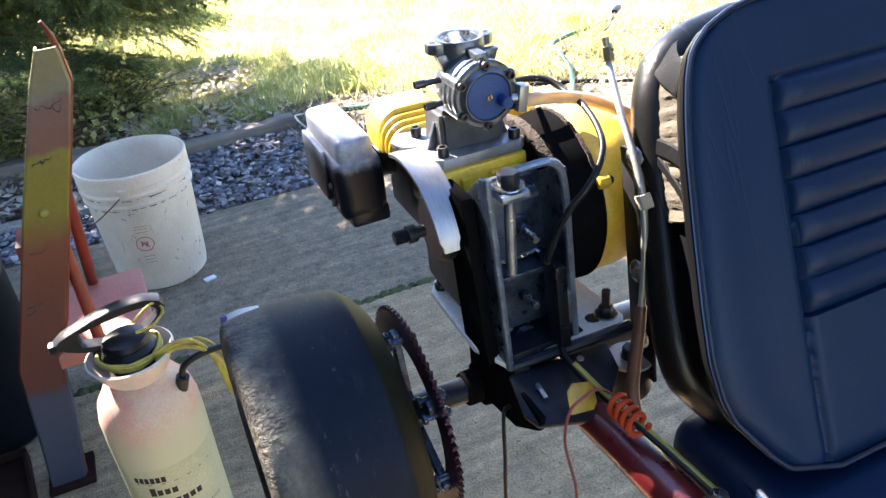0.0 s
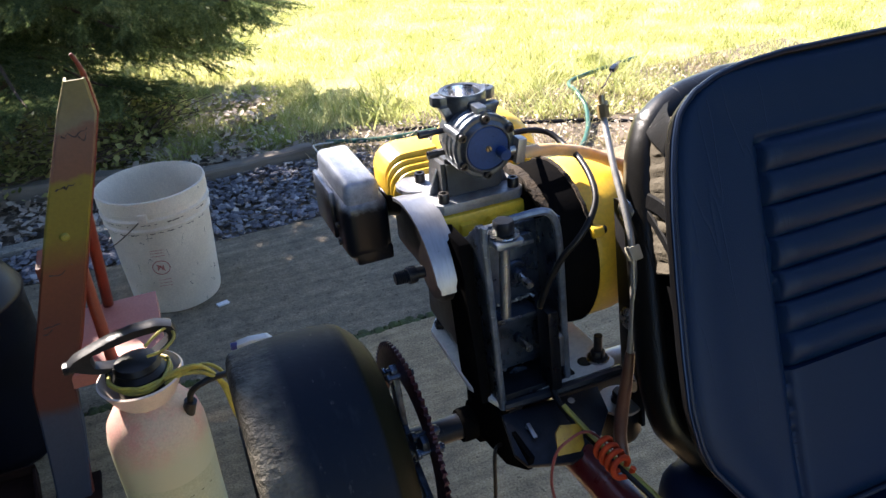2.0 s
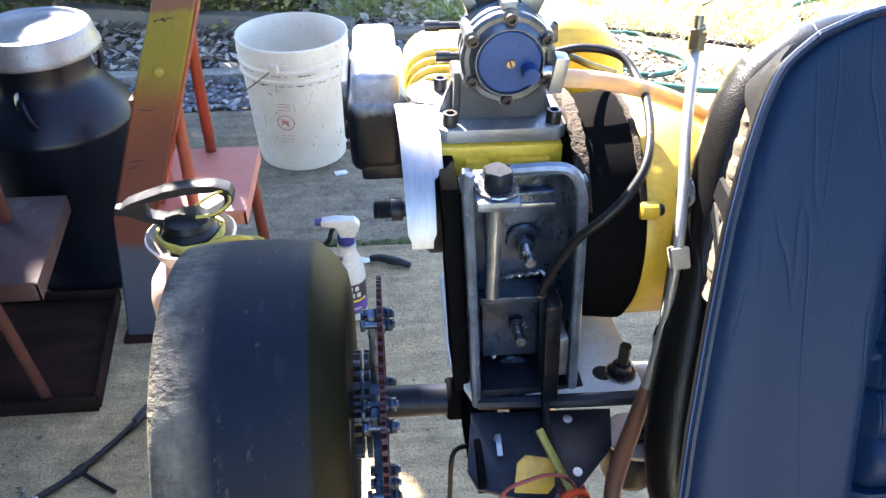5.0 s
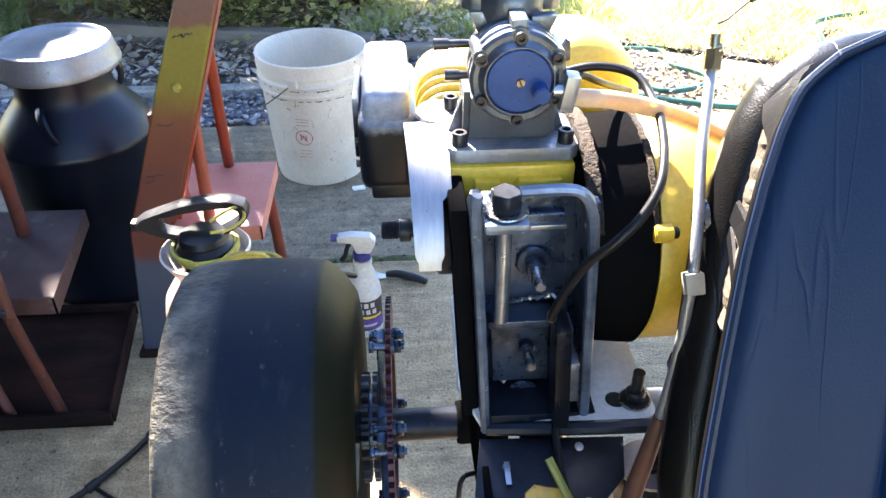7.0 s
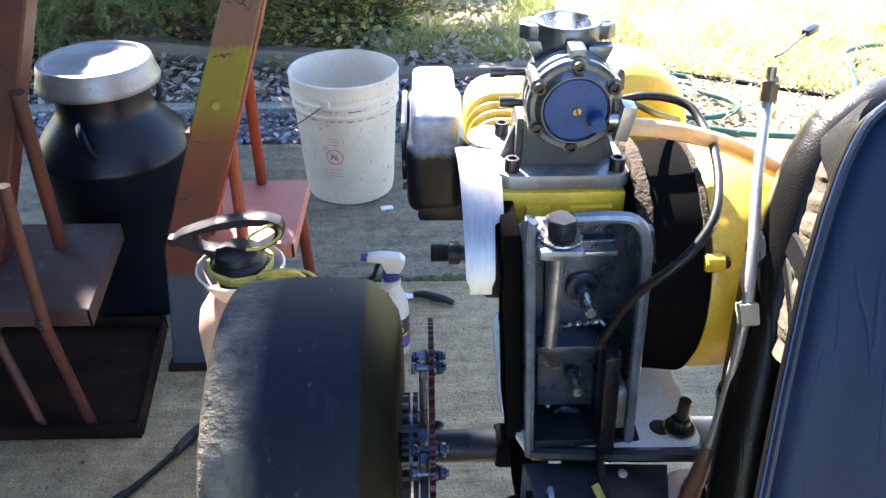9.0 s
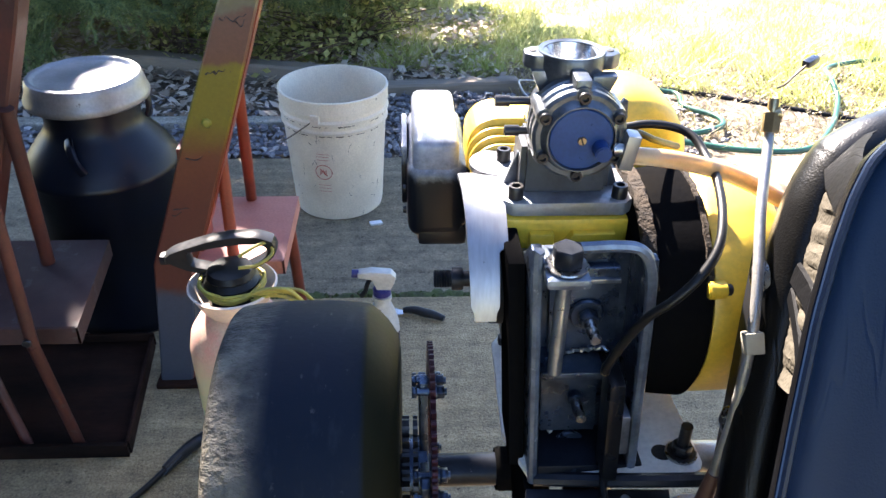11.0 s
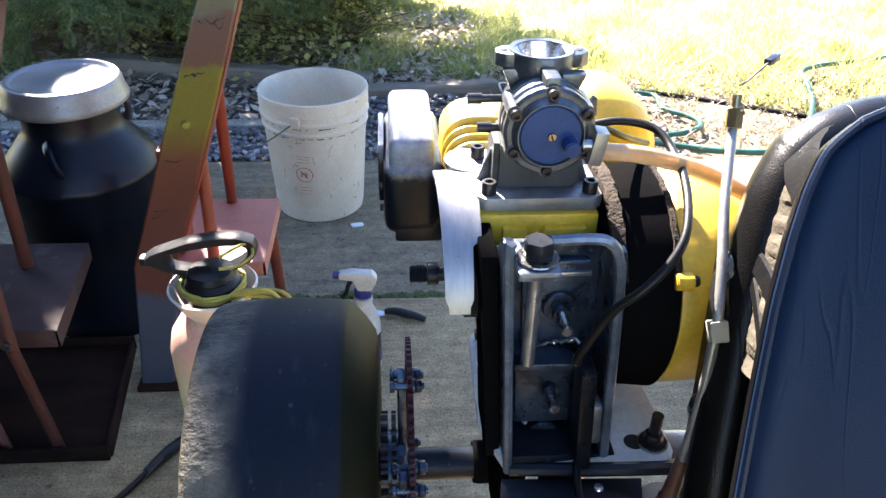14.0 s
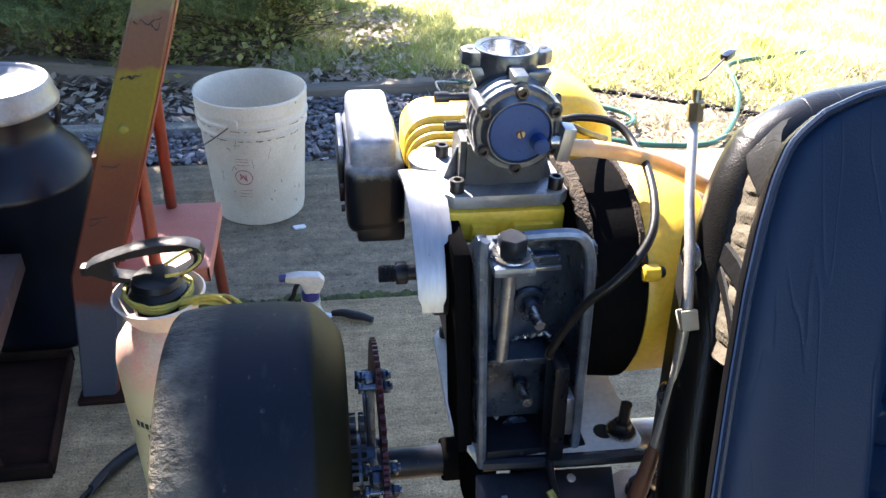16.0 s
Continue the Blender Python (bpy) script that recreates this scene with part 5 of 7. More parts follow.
def tyre():
    at = (0.118, AX_Y, AX_Z)
    prof = [(0.068, -0.053), (0.085, -0.0575), (0.102, -0.0600), (0.120, -0.0605), (0.133, -0.0585), (0.1388, -0.0560), (0.1408, -0.0540), (0.1418, -0.0520), (0.1424, -0.049), (0.1437, -0.042), (0.1449, -0.030),
            (0.1458, -0.012), (0.1459, 0.004), (0.1456, 0.020), (0.1446, 0.036), (0.1434, 0.047), (0.1426, 0.0522), (0.1408, 0.0548), (0.136, 0.0605), (0.129, 0.0675), (0.117, 0.0755), (0.104, 0.078), (0.088, 0.075), (0.068, 0.066)]
    wheel = part("tyre", lathe(B(), prof, at, (1, 0, 0), 160), M["tyre"], kart, "smooth black slick tyre with a worn shoulder")
    part("rim", lathe(B(), [(0.020, -0.03), (0.056, -0.034), (0.060, -0.058), (0.068, -0.062), (0.072, -0.056), (0.066, -0.05), (0.066, 0.055), (0.072, 0.066), (0.068, 0.070), (0.058, 0.062), (0.052, 0.04), (0.020, 0.036)],
                      at, (1, 0, 0), 48), M["black"], wheel)
    part("wheel_hub", lathe(B(), [(0.0, -0.05), (0.030, -0.05), (0.030, 0.05), (0.0, 0.05)], at, (1, 0, 0), 24), M["darksteel"], wheel)

tyre()
part("axle", rod(B(), (0.06, AX_Y, AX_Z), (0.78, AX_Y, AX_Z), 0.0138, n=28), M["oily"], kart, "dark oily steel axle")


def toothed_ring(R, r_in, teeth, depth, x, w):
    """Flat gear ring in the y, z plane."""
    bm = B()
    n = teeth * 4
    out = []
    for i in range(n):
        a = 2 * math.pi * i / n
        out.append((R if i % 4 in (0, 1) else R - depth, a))
    front, back, fi, bi = [], [], [], []
    for r, a in out:
        c, s = math.cos(a), math.sin(a)
        front.append(bm.verts.new((x - w / 2, AX_Y + r * c, AX_Z + r * s)))
        back.append(bm.verts.new((x + w / 2, AX_Y + r * c, AX_Z + r * s)))
        fi.append(bm.verts.new((x - w / 2, AX_Y + r_in * c, AX_Z + r_in * s)))
        bi.append(bm.verts.new((x + w / 2, AX_Y + r_in * c, AX_Z + r_in * s)))
    for i in range(n):
        j = (i + 1) % n
        bm.faces.new((front[i], back[i], back[j], front[j]))
        bm.faces.new((fi[i], front[i], front[j], fi[j]))
        bm.faces.new((back[i], bi[i], bi[j], back[j]))
        bm.faces.new((bi[i], fi[i], fi[j], bi[j]))
    bmesh.ops.recalc_face_normals(bm, faces=bm.faces)
    return bm


SP_X = 0.221
sprocket = part("sprocket", toothed_ring(0.1095, 0.076, 76, 0.0055, SP_X, 0.0042), M["sprocket"], kart, "red anodised toothed sprocket", False)
hub = lathe(B(), [(0.014, -0.014), (0.030, -0.012), (0.030, 0.004), (0.014, 0.006)], (SP_X - 0.008, AX_Y, AX_Z), (1, 0, 0), 32)
part("sprocket_hub", hub, M["darksteel"], sprocket, "dark steel sprocket hub")
for k in range(6):
    a = radians(20 + 60 * k)
    d = Vector((0, math.cos(a), math.sin(a)))
    t = Vector((0, -d.z, d.y))
    c = Vector((SP_X - 0.010, AX_Y, AX_Z))
    part("spoke", prism(B(), [(0.022, -0.011), (0.090, -0.007), (0.094, 0.0), (0.090, 0.007), (0.022, 0.011)], 0.007, frame_m(c, d, t), 0.0012), M["darksteel"], sprocket)
for k in range(6):
    for da in (-0.10, 0.10):
        a = radians(20 + 60 * k) + da
        p = Vector((SP_X, AX_Y + 0.084 * math.cos(a), AX_Z + 0.084 * math.sin(a)))
        b = rod(B(), p - Vector((0.013, 0, 0)), p + Vector((0.012, 0, 0)), 0.003, n=10)
        hexhead(b, p + Vector((0.0022, 0, 0)), (1, 0, 0), 0.010, 0.006, 0.0065)
        hexhead(b, p - Vector((0.012, 0, 0)), (-1, 0, 0), 0.009, 0.004)
        part("bolt", b, M["darksteel"], sprocket)
gear = toothed_ring(0.046, 0.0145, 22, 0.006, 0.1995, 0.006)
part("brake_gear", gear, M["darkbolt"], kart, "black toothed inner hub ring", False)
gear = toothed_ring(0.046, 0.0145, 22, 0.006, 0.2075, 0.004)
part("brake_gear", gear, M["darkbolt"], kart, "black toothed inner hub ring", False)

bear = B()
lathe(bear, [(0.0146, -0.010), (0.0175, -0.010), (0.0185, -0.007), (0.0185, 0.006), (0.0146, 0.008)], (0.285, AX_Y, AX_Z), (1, 0, 0), 28)
part("lock_collar", bear, M["matteblack"], kart)
bear = B()
lathe(bear, [(0.0146, -0.014), (0.0235, -0.013), (0.0245, -0.006), (0.0245, 0.01), (0.0146, 0.012)], (0.306, AX_Y, AX_Z), (1, 0, 0), 32)
box(bear, (0.298, AX_Y - 0.050, AX_Z - 0.004), (0.312, AX_Y + 0.03, 0.700), 0.003)
part("bearing_hanger", bear, M["matteblack"], kart, "black axle bearing hanger")

# engine plate with its bolts
pl = B()
prism(pl, [(0.272, 0.58), (0.287, 0.5365), (0.395, 0.5245), (0.403, 0.528), (0.406, 0.534), (0.403, 0.605), (0.398, 0.690), (0.300, 0.704), (0.286, 0.702), (0.274, 0.685)], 0.006, Matrix.Translation((0, 0, 0.7195)), 0.001)
for v in pl.verts:
    v.co.z -= (0.400 - v.co.x) * 0.115
plate = part("engine_plate", pl, M["plate"], kart, "grey-white painted mounting plate with rust spots")
b = rod(B(), (0.3935, 0.543, 0.700), (0.3935, 0.543, 0.752), 0.0042, n=14)
hexhead(b, (0.3935, 0.543, 0.7255), (0, 0, 1), 0.0125, 0.008, 0.010)
part("plate_bolt", b, M["darkbolt"], plate, "rusty bolt with a washer")
part("bolt_washer", rod(B(), (0.3935, 0.543, 0.7252), (0.3935, 0.543, 0.7268), 0.0112, n=22), M["zinc"], plate)
part("slot", lathe(B(), [(0, 0.0004), (0.0068, 0.0004), (0.0074, 0.0)], (0.381, 0.546, 0.7236), n=18), M["ink"], plate, "dark bolt hole")
b = rod(B(), (0.285, 0.683, 0.702), (0.285, 0.683, 0.725), 0.004, n=12)
hexhead(b, (0.285, 0.683, 0.7125), (0, 0, 1), 0.012, 0.007)
part("plate_bolt", b, M["darkbolt"], plate)

# folded lower bracket below the engine plate
lb = B()
prism(lb, [(0.284, 0.532), (0.385, 0.529), (0.380, 0.500), (0.350, 0.470), (0.322, 0.464), (0.283, 0.476), (0.277, 0.49)], 0.005, Matrix.Translation((0, 0, 0)), 0.0008)
bmesh.ops.transform(lb, matrix=Matrix.Translation((0, 0.53, 0.705)) @ pose(0, 0, 0, 16, 0, 0) @ Matrix.Translation((0, -0.53, -0.005)), verts=lb.verts)
low = part("lower_bracket", lb, M["oily"], kart, "oily folded steel bracket with slots")
lb = B()
prism(lb, [(-0.055, 0.0), (0.06, 0.0), (0.075, -0.03), (0.05, -0.062), (-0.005, -0.050), (-0.05, -0.018)], 0.005, frame_m((0.2835, 0.53, 0.700), (0, 1, 0), (0, 0, 1)), 0.0008)
part("bracket_web", lb, M["matteblack"], low)
# Bright steel fills stand in for sunlit ground showing through the openings.
s = B()
rod(s, (0.300, 0.509, 0.7022), (0.300, 0.509, 0.7028), 0.0030, n=12)
box(s, (0.2982, 0.496, 0.7015), (0.3020, 0.512, 0.7027), 0.0003, Matrix.Translation((0, 0.5, 0.7)) @ pose(0, 0, 0, 16, 0, 0) @ Matrix.Translation((0, -0.5, -0.7)))
part("slot", s, M["steel"], low, "adjustment slot filled bright for sunlit ground below")
for hx, hy in ((0.352, 0.522), (0.352, 0.484)):
    hz = 0.7065 - (0.53 - hy) * 0.287
    part("slot", lathe(B(), [(0, 0.0006), (0.0030, 0.0006), (0.0034, 0.0)], (hx, hy, hz), (0, -0.276, 0.961), 18), M["steel"], low, "bolt hole filled bright for sunlit ground below")

# frame rails
part("cross_tube", rod(B(), (0.33, 0.562, 0.702), (0.80, 0.562, 0.690), 0.0125, n=20), M["silver"], kart, "silver painted cross tube")
part("frame_rail", sweep(B(), [(0.335, 0.56, 0.672), (0.341, 0.49, 0.672), (0.347, 0.40, 0.668), (0.352, 0.25, 0.66), (0.352, 0.0, 0.65), (0.352, -0.45, 0.645)], 0.0185, 18, 6), M["rail"], kart, "dark red frame rail")
part("frame_rail", sweep(B(), [(0.76, 0.62, 0.672), (0.76, 0.3, 0.66), (0.76, -0.45, 0.645)], 0.0185, 18, 4), M["rail"], kart, "dark red frame rail")
part("cross_tube", rod(B(), (0.335, -0.2, 0.65), (0.78, -0.2, 0.65), 0.0165, n=18), M["rail"], kart)
cl = B()
lathe(cl, [(0.0187, -0.008), (0.024, -0.008), (0.024, 0.008), (0.0187, 0.008)], (0.3495, 0.345, 0.6655), (0.02, 1, 0), 28)
hexhead(cl, (0.358, 0.345, 0.688), (0.3, 0, 1), 0.012, 0.008, 0.009)
part("clamp", cl, M["zinc"], kart, "bright steel hose clamp")

# rubber mount beside the rail
rm = lathe(B(), [(0, 0), (0.019, 0), (0.021, 0.006), (0.019, 0.016), (0.021, 0.03), (0.018, 0.036), (0, 0.036)], (0.400, 0.512, 0.655), n=28)
mount = part("rubber_mount", rm, M["rubber"], kart, "round black rubber seat mount")
part("washer", lathe(B(), [(0.006, 0.0), (0.0215, 0.0), (0.0215, 0.003), (0.006, 0.003)], (0.400, 0.512, 0.6915), n=28), M["silver"], mount, "pale round washer")
b = hexhead(B(), (0.400, 0.512, 0.6945), (0, 0, 1), 0.014, 0.009, 0.009)
part("nut", b, M["darkbolt"], mount)

# work stand that carries the rails
for y0 in (-0.35, 0.16):
    st = B()
    rod(st, (0.33, y0, 0.615), (0.80, y0, 0.615), 0.018, n=16)
    part("stand_bar", st, M["black"], kart)
    for x0 in (0.40, 0.76):
        part("stand_leg", rod(B(), (x0, y0, 0.615), (x0 + (0.06 if x0 > 0.5 else -0.02), y0 + (-0.1 if y0 < 0 else 0.06), 0.0), 0.015, n=14), M["black"], kart)


# ---- engine mount box ----
def shear(p):
    """The mount leans a little: its foot stands further to the right than its head."""
    return (p[0] + (0.90 - p[2]) * 0.058, p[1], p[2])


mount_box = thing("engine_mount", (0.32, 0.56, 0.7255), "open steel engine mount box with worn bright edges", "engine mount")


def lean(bm):
    for v in bm.verts:
        v.co = shear(v.co)
    return bm


X0, X1, Z0, Z1, YF, YB = 0.2745, 0.3495, 0.7045, 0.9035, 0.538, 0.604
WALL = [(0.0, 0.0), (0.066, 0.0), (0.066, 0.155), (0.034, 0.172), (0.008, 0.1955), (0.0, 0.1955)]
part("side_plate", lean(prism(B(), [(0.016, 0.0), (0.066, 0.0), (0.066, 0.172), (0.022, 0.172)], 0.011, frame_m((X0 - 0.0115, YF, Z0), (0, 1, 0), (0, 0, 1)), 0.002)), M["matteblack"], mount_box, "black outer side plate")
part("left_wall", lean(prism(B(), WALL, 0.0065, frame_m((X0, YF, Z0), (0, 1, 0), (0, 0, 1)), 0.0015)), M["darksteel"], mount_box)
part("right_wall", lean(prism(B(), [(y, min(z, 0.188)) for y, z in WALL], 0.0065, frame_m((X1 - 0.0065, YF, Z0), (0, 1, 0), (0, 0, 1)), 0.0015)), M["darksteel"], mount_box)
part("floor_plate", lean(box(B(), (X0 + 0.0065, YF - 0.002, Z0), (X1 + 0.005, YB, Z0 + 0.0185), 0.0015)), M["oily"], mount_box)
part("back_plate", lean(box(B(), (X0 + 0.0065, 0.574, Z0 + 0.006), (X1 - 0.0065, 0.581, 0.876), 0.001)), M["darksteel"], mount_box)
# worn bright rim running round the mouth of the box
rim = []
for px, pz in ((X0 + 0.003, Z0 + 0.003), (X0 + 0.003, 0.80), (X0 + 0.003, Z1 - 0.012), (X0 + 0.0045, Z1 - 0.006)):
    rim.append(shear((px, YF - 0.0005, pz)))
part("left_edge", sweep(B(), rim, 0.0034, 8, 5), M["edge"], mount_box, "worn bright edge")
rim = [shear(p) for p in ((X0 + 0.025, YF + 0.004, Z1 - 0.0045), (X1 - 0.022, YF + 0.003, Z1 - 0.003), (X1 - 0.010, YF + 0.002, Z1 - 0.006), (X1 - 0.0045, YF + 0.001, Z1 - 0.018), (X1 - 0.003, YF, 0.86), (X1 - 0.003, YF, 0.78), (X1 - 0.003, YF, Z0 + 0.004))]
part("right_edge", sweep(B(), rim, 0.0036, 8, 6), M["edge"], mount_box, "worn bright edge")
part("bottom_edge", sweep(B(), [shear((X0 + 0.004, YF - 0.0015, Z0 + 0.006)), (0.345, 0.5285, 0.716), (0.4055, 0.5215, 0.7225)], 0.0050, 8, 4), M["oily"], mount_box, "dark steel bar along the foot")
# upper and lower clamp plates
part("clamp_plate", lean(box(B(), (X0 + 0.016, 0.566, 0.800), (X1 - 0.014, 0.5745, 0.868), 0.0012)), M["darksteel"], mount_box)
part("clamp_bar", lean(box(B(), (X0 + 0.036, 0.5635, 0.858), (X1 - 0.014, 0.5665, 0.8612), 0.0006)), M["steel"], mount_box)
part("clamp_plate", lean(box(B(), (X0 + 0.011, 0.560, 0.733), (X0 + 0.050, 0.5745, 0.793), 0.0012)), M["darksteel"], mount_box)
part("clamp_lip", lean(box(B(), (X0 + 0.008, 0.546, 0.793), (X0 + 0.051, 0.5745, 0.799), 0.0012)), M["darksteel"], mount_box)
rg = np.random.default_rng(17)
for x0, x1, z0, y0 in ((0.020, 0.056, 0.8035, 0.5645), (0.012, 0.050, 0.7335, 0.5650)):
    run = [shear((X0 + x0 + (x1 - x0) * k / 11, y0 + rg.normal(0, 0.0012), z0 + rg.normal(0, 0.0016))) for k in range(12)]
    part("weld_bead", sweep(B(), run, lambda s: 0.0013 + 0.0008 * math.sin(s * 61) * math.sin(s * 23), 7, 4), M["steel"], mount_box, "crumbly weld bead")
for (bx, bz), fl, dk in (((0.3185, 0.834), 0.0115, "zinc"), ((0.3165, 0.767), 0.010, "zinc"), ((0.318, 0.717), 0.009, "darksteel")):
    b = lathe(B(), [(0, 0.0), (0.0105, 0.0), (0.0115, 0.002), (0.0105, 0.0035), (0, 0.0035)], (bx, 0.5655, bz), (0, -1, 0), 26)
    w = part("washer", b, M["darksteel"], mount_box)
    b = hexhead(B(), (bx, 0.562, bz), (0, -1, 0), fl, 0.008)
    part("nut", b, M["darksteel"], w)
    b = rod(B(), (bx, 0.556, bz), (bx + 0.0005, 0.536, bz), 0.0036, n=14, bev=0.0005)
    for k in range(9):
        lathe(b, [(0.0036, -0.0006), (0.00385, 0.0), (0.0036, 0.0006)], (bx, 0.553 - k * 0.0013, bz), (0, -1, 0), 14)
    part("stud", b, M[dk], w)
# big adjusting bolt through a tab at the mouth
tab = lean(box(B(), (0.2805, 0.520, 0.884), (0.3065, 0.560, 0.891), 0.003))
part("bolt_tab", tab, M["edge"], mount_box)
b = hexhead(B(), (0.2945, 0.5345, 0.891), (0, 0, 1), 0.0165, 0.012, 0.0118)
bolt = part("adjusting_bolt", b, M["oily"], mount_box, "large hex adjusting bolt")
b = rod(B(), (0.2945, 0.5345, 0.884), (0.2955, 0.5385, 0.808), 0.0046, n=16)
for k in range(40):
    z = 0.870 - k * 0.0015
    lathe(b, [(0.0046, -0.0006), (0.0048, 0.0), (0.0046, 0.0006)], (0.2945 + (0.884 - z) * 0.0132, 0.5345 + (0.884 - z) * 0.053, z), n=12)
part("thread", b, M["steel"], bolt)
part("bolt_washer", lathe(B(), [(0.0050, 0.0), (0.0128, 0.0), (0.0132, 0.0008), (0.0128, 0.0016), (0.0050, 0.0016)], (0.2945, 0.5345, 0.8914), n=30), M["zinc"], bolt, "bright zinc washer")
# black module with silver edge, in the lower right of the box
md = lean(box(B(), (0.3225, 0.522, 0.722), (0.3335, 0.545, 0.809), 0.003))
module = part("coil_module", md, M["coil"], mount_box, "black ignition module")
part("module_clip", lean(box(B(), (0.3335, 0.526, 0.744), (0.3395, 0.552, 0.778), 0.0015)), M["steel"], module)
part("module_strip", lean(box(B(), (0.3338, 0.536, 0.735), (0.3362, 0.553, 0.80), 0.0008)), M["alu"], module)


# ---- engine ----
engine = thing("kart_engine", (0.31, 0.64, 0.7255), "yellow two-stroke kart engine with a large carburettor", "engine")
bc = B()
box(bc, (0.279, 0.604, 0.7256), (0.352, 0.70, 0.858), 0.006)
part("crankcase", bc, M["black"], engine, "black lower crankcase")
bc = B()
box(bc, (0.2665, 0.603, 0.846), (0.3495, 0.692, 0.882), 0.003)
box(bc, (0.268, 0.598, 0.845), (0.348, 0.606, 0.852), 0.002)
box(bc, (0.283, 0.597, 0.850), (0.300, 0.606, 0.874), 0.003)
prism(bc, [(0, 0), (0.03, 0.0), (0.044, 0.022), (0.016, 0.022)], 0.008, frame_m((0.296, 0.605, 0.852), (1, 0, 0), (0, 0, 1)), 0.001)
part("intake_block", bc, M["yellow"], engine, "yellow ribbed intake block")
fl = B()
prism(fl, [(0.266, 0.612), (0.272, 0.606), (0.346, 0.606), (0.352, 0.612), (0.352, 0.678), (0.346, 0.684), (0.272, 0.684), (0.266, 0.678)], 0.010, Matrix.Translation((0, 0, 0.8825)), 0.0018)
flange = part("intake_flange", fl, M["flange"], engine, "cast aluminium intake flange")
for px, py in ((0.2745, 0.6145), (0.3435, 0.6145), (0.2725, 0.670), (0.3455, 0.670)):
    part("cap_screw", socket_cap(B(), (px, py, 0.8925), (0, 0, 1), 0.0052, 0.009), M["darkbolt"], flange)
nk = B()
t = B()
bmesh.ops.create_cube(t, size=1.0)
for v in t.verts:
    top = v.co.z > 0
    v.co = (0.307 + (0.058 if top else 0.060) * v.co.x, 0.640 + (0.036 if top else 0.044) * v.co.y, 0.928 if top else 0.892)
bmesh.ops.bevel(t, geom=t.edges[:], offset=0.004, segments=2, affect="EDGES")
join(nk, t)
part("carb_spacer", nk, M["castdark"], flange, "dark cast carburettor spacer")
for sx in (-1, 1):
    r = B()
    prism(r, [(0, 0), (0.010, 0.0), (0.001, 0.024), (0, 0.024)], 0.004, frame_m((0.307 + sx * 0.029, 0.634, 0.892), (sx, 0, 0), (0, 0, 1)), 0.0006)
    part("spacer_rib", r, M["cast"], flange)
# cylinder shroud with stepped ribs
sh = B()


def rib(bm, x0, x1, top, rad, y0, y1, bottom):
    pts = [(x1, bottom), (x1, top)]
    for i in range(9):
        a = math.pi / 2 * i / 8
        pts.append((x0 + rad - rad * math.sin(a), top - rad + rad * math.cos(a)))
    pts.append((x0, bottom))
    prism(bm, pts[::-1], y1 - y0, frame_m((0, y1, 0), (1, 0, 0), (0, 0, 1)), 0.0012)


rib(sh, 0.249, 0.306, 0.909, 0.022, 0.706, 0.745, 0.868)
part("cylinder_shroud", sh, M["yellow"], engine, "yellow cylinder shroud")
for k, (y0, top, x0) in enumerate(((0.700, 0.9040, 0.2485), (0.694, 0.9000, 0.2495), (0.688, 0.8960, 0.2505))):
    r = B()
    rib(r, x0, 0.302, top, 0.022, y0, y0 + 0.0028, 0.872)
    part("cooling_rib", r, M["yellow"], engine)
fl = B()
box(fl, (0.264, 0.64, 0.80), (0.302, 0.74, 0.880), 0.006)
part("cylinder", fl, M["black"], engine)
part("exhaust_flange", lathe(B(), [(0, 0), (0.02, 0), (0.02, 0.004), (0, 0.004)], (0.268, 0.668, 0.888), n=26), M["alu"], engine)
# muffler
mf = B()
box(mf, (0.203, 0.711, 0.799), (0.252, 0.835, 0.866), 0.014, None, 4)
box(mf, (0.211, 0.712, 0.793), (0.252, 0.80, 0.812), 0.005)
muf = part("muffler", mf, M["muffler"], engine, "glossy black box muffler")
mf = B()
box(mf, (0.2075, 0.714, 0.842), (0.2445, 0.828, 0.886), 0.009, None, 4)
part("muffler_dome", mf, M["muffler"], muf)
mf = B()
box(mf, (0.1985, 0.745, 0.815), (0.2035, 0.815, 0.868), 0.0022)
part("muffler_seam", mf, M["muffler"], muf)
for z in (0.815, 0.835):
    part("muffler_screw", hexhead(B(), (0.2025, 0.735, z), (-1, 0, 0), 0.006, 0.003), M["darkbolt"], muf)
ex = sweep(B(), [(0.25, 0.76, 0.835), (0.262, 0.745, 0.845), (0.28, 0.72, 0.85)], 0.017, 14, 5)
part("exhaust_pipe", ex, M["black"], muf)
# crank, clutch and guard
CY, CZ = 0.616, 0.827
part("clutch_drum", lathe(B(), [(0, 0), (0.028, 0.0), (0.032, 0.004), (0.032, 0.018), (0.028, 0.024), (0, 0.024)], (0.256, CY, CZ), (1, 0, 0), 40), M["black"], engine)
prof = [(0.0, 0.0), (0.0052, 0.0)]
for k in range(6):
    prof += [(0.0058, 0.0006 + k * 0.0018), (0.0066, 0.0014 + k * 0.0018)]
prof += [(0.0058, 0.0118), (0.0058, 0.0125), (0.0082, 0.0126), (0.0084, 0.0134), (0.0084, 0.0195), (0.0080, 0.0205), (0.0058, 0.0206), (0.0058, 0.029), (0, 0.029)]
cs = lathe(B(), prof, (0.221, CY, CZ), (1, 0, 0), 24)
part("crank_stub", cs, M["oily"], engine, "threaded dark crank stub")


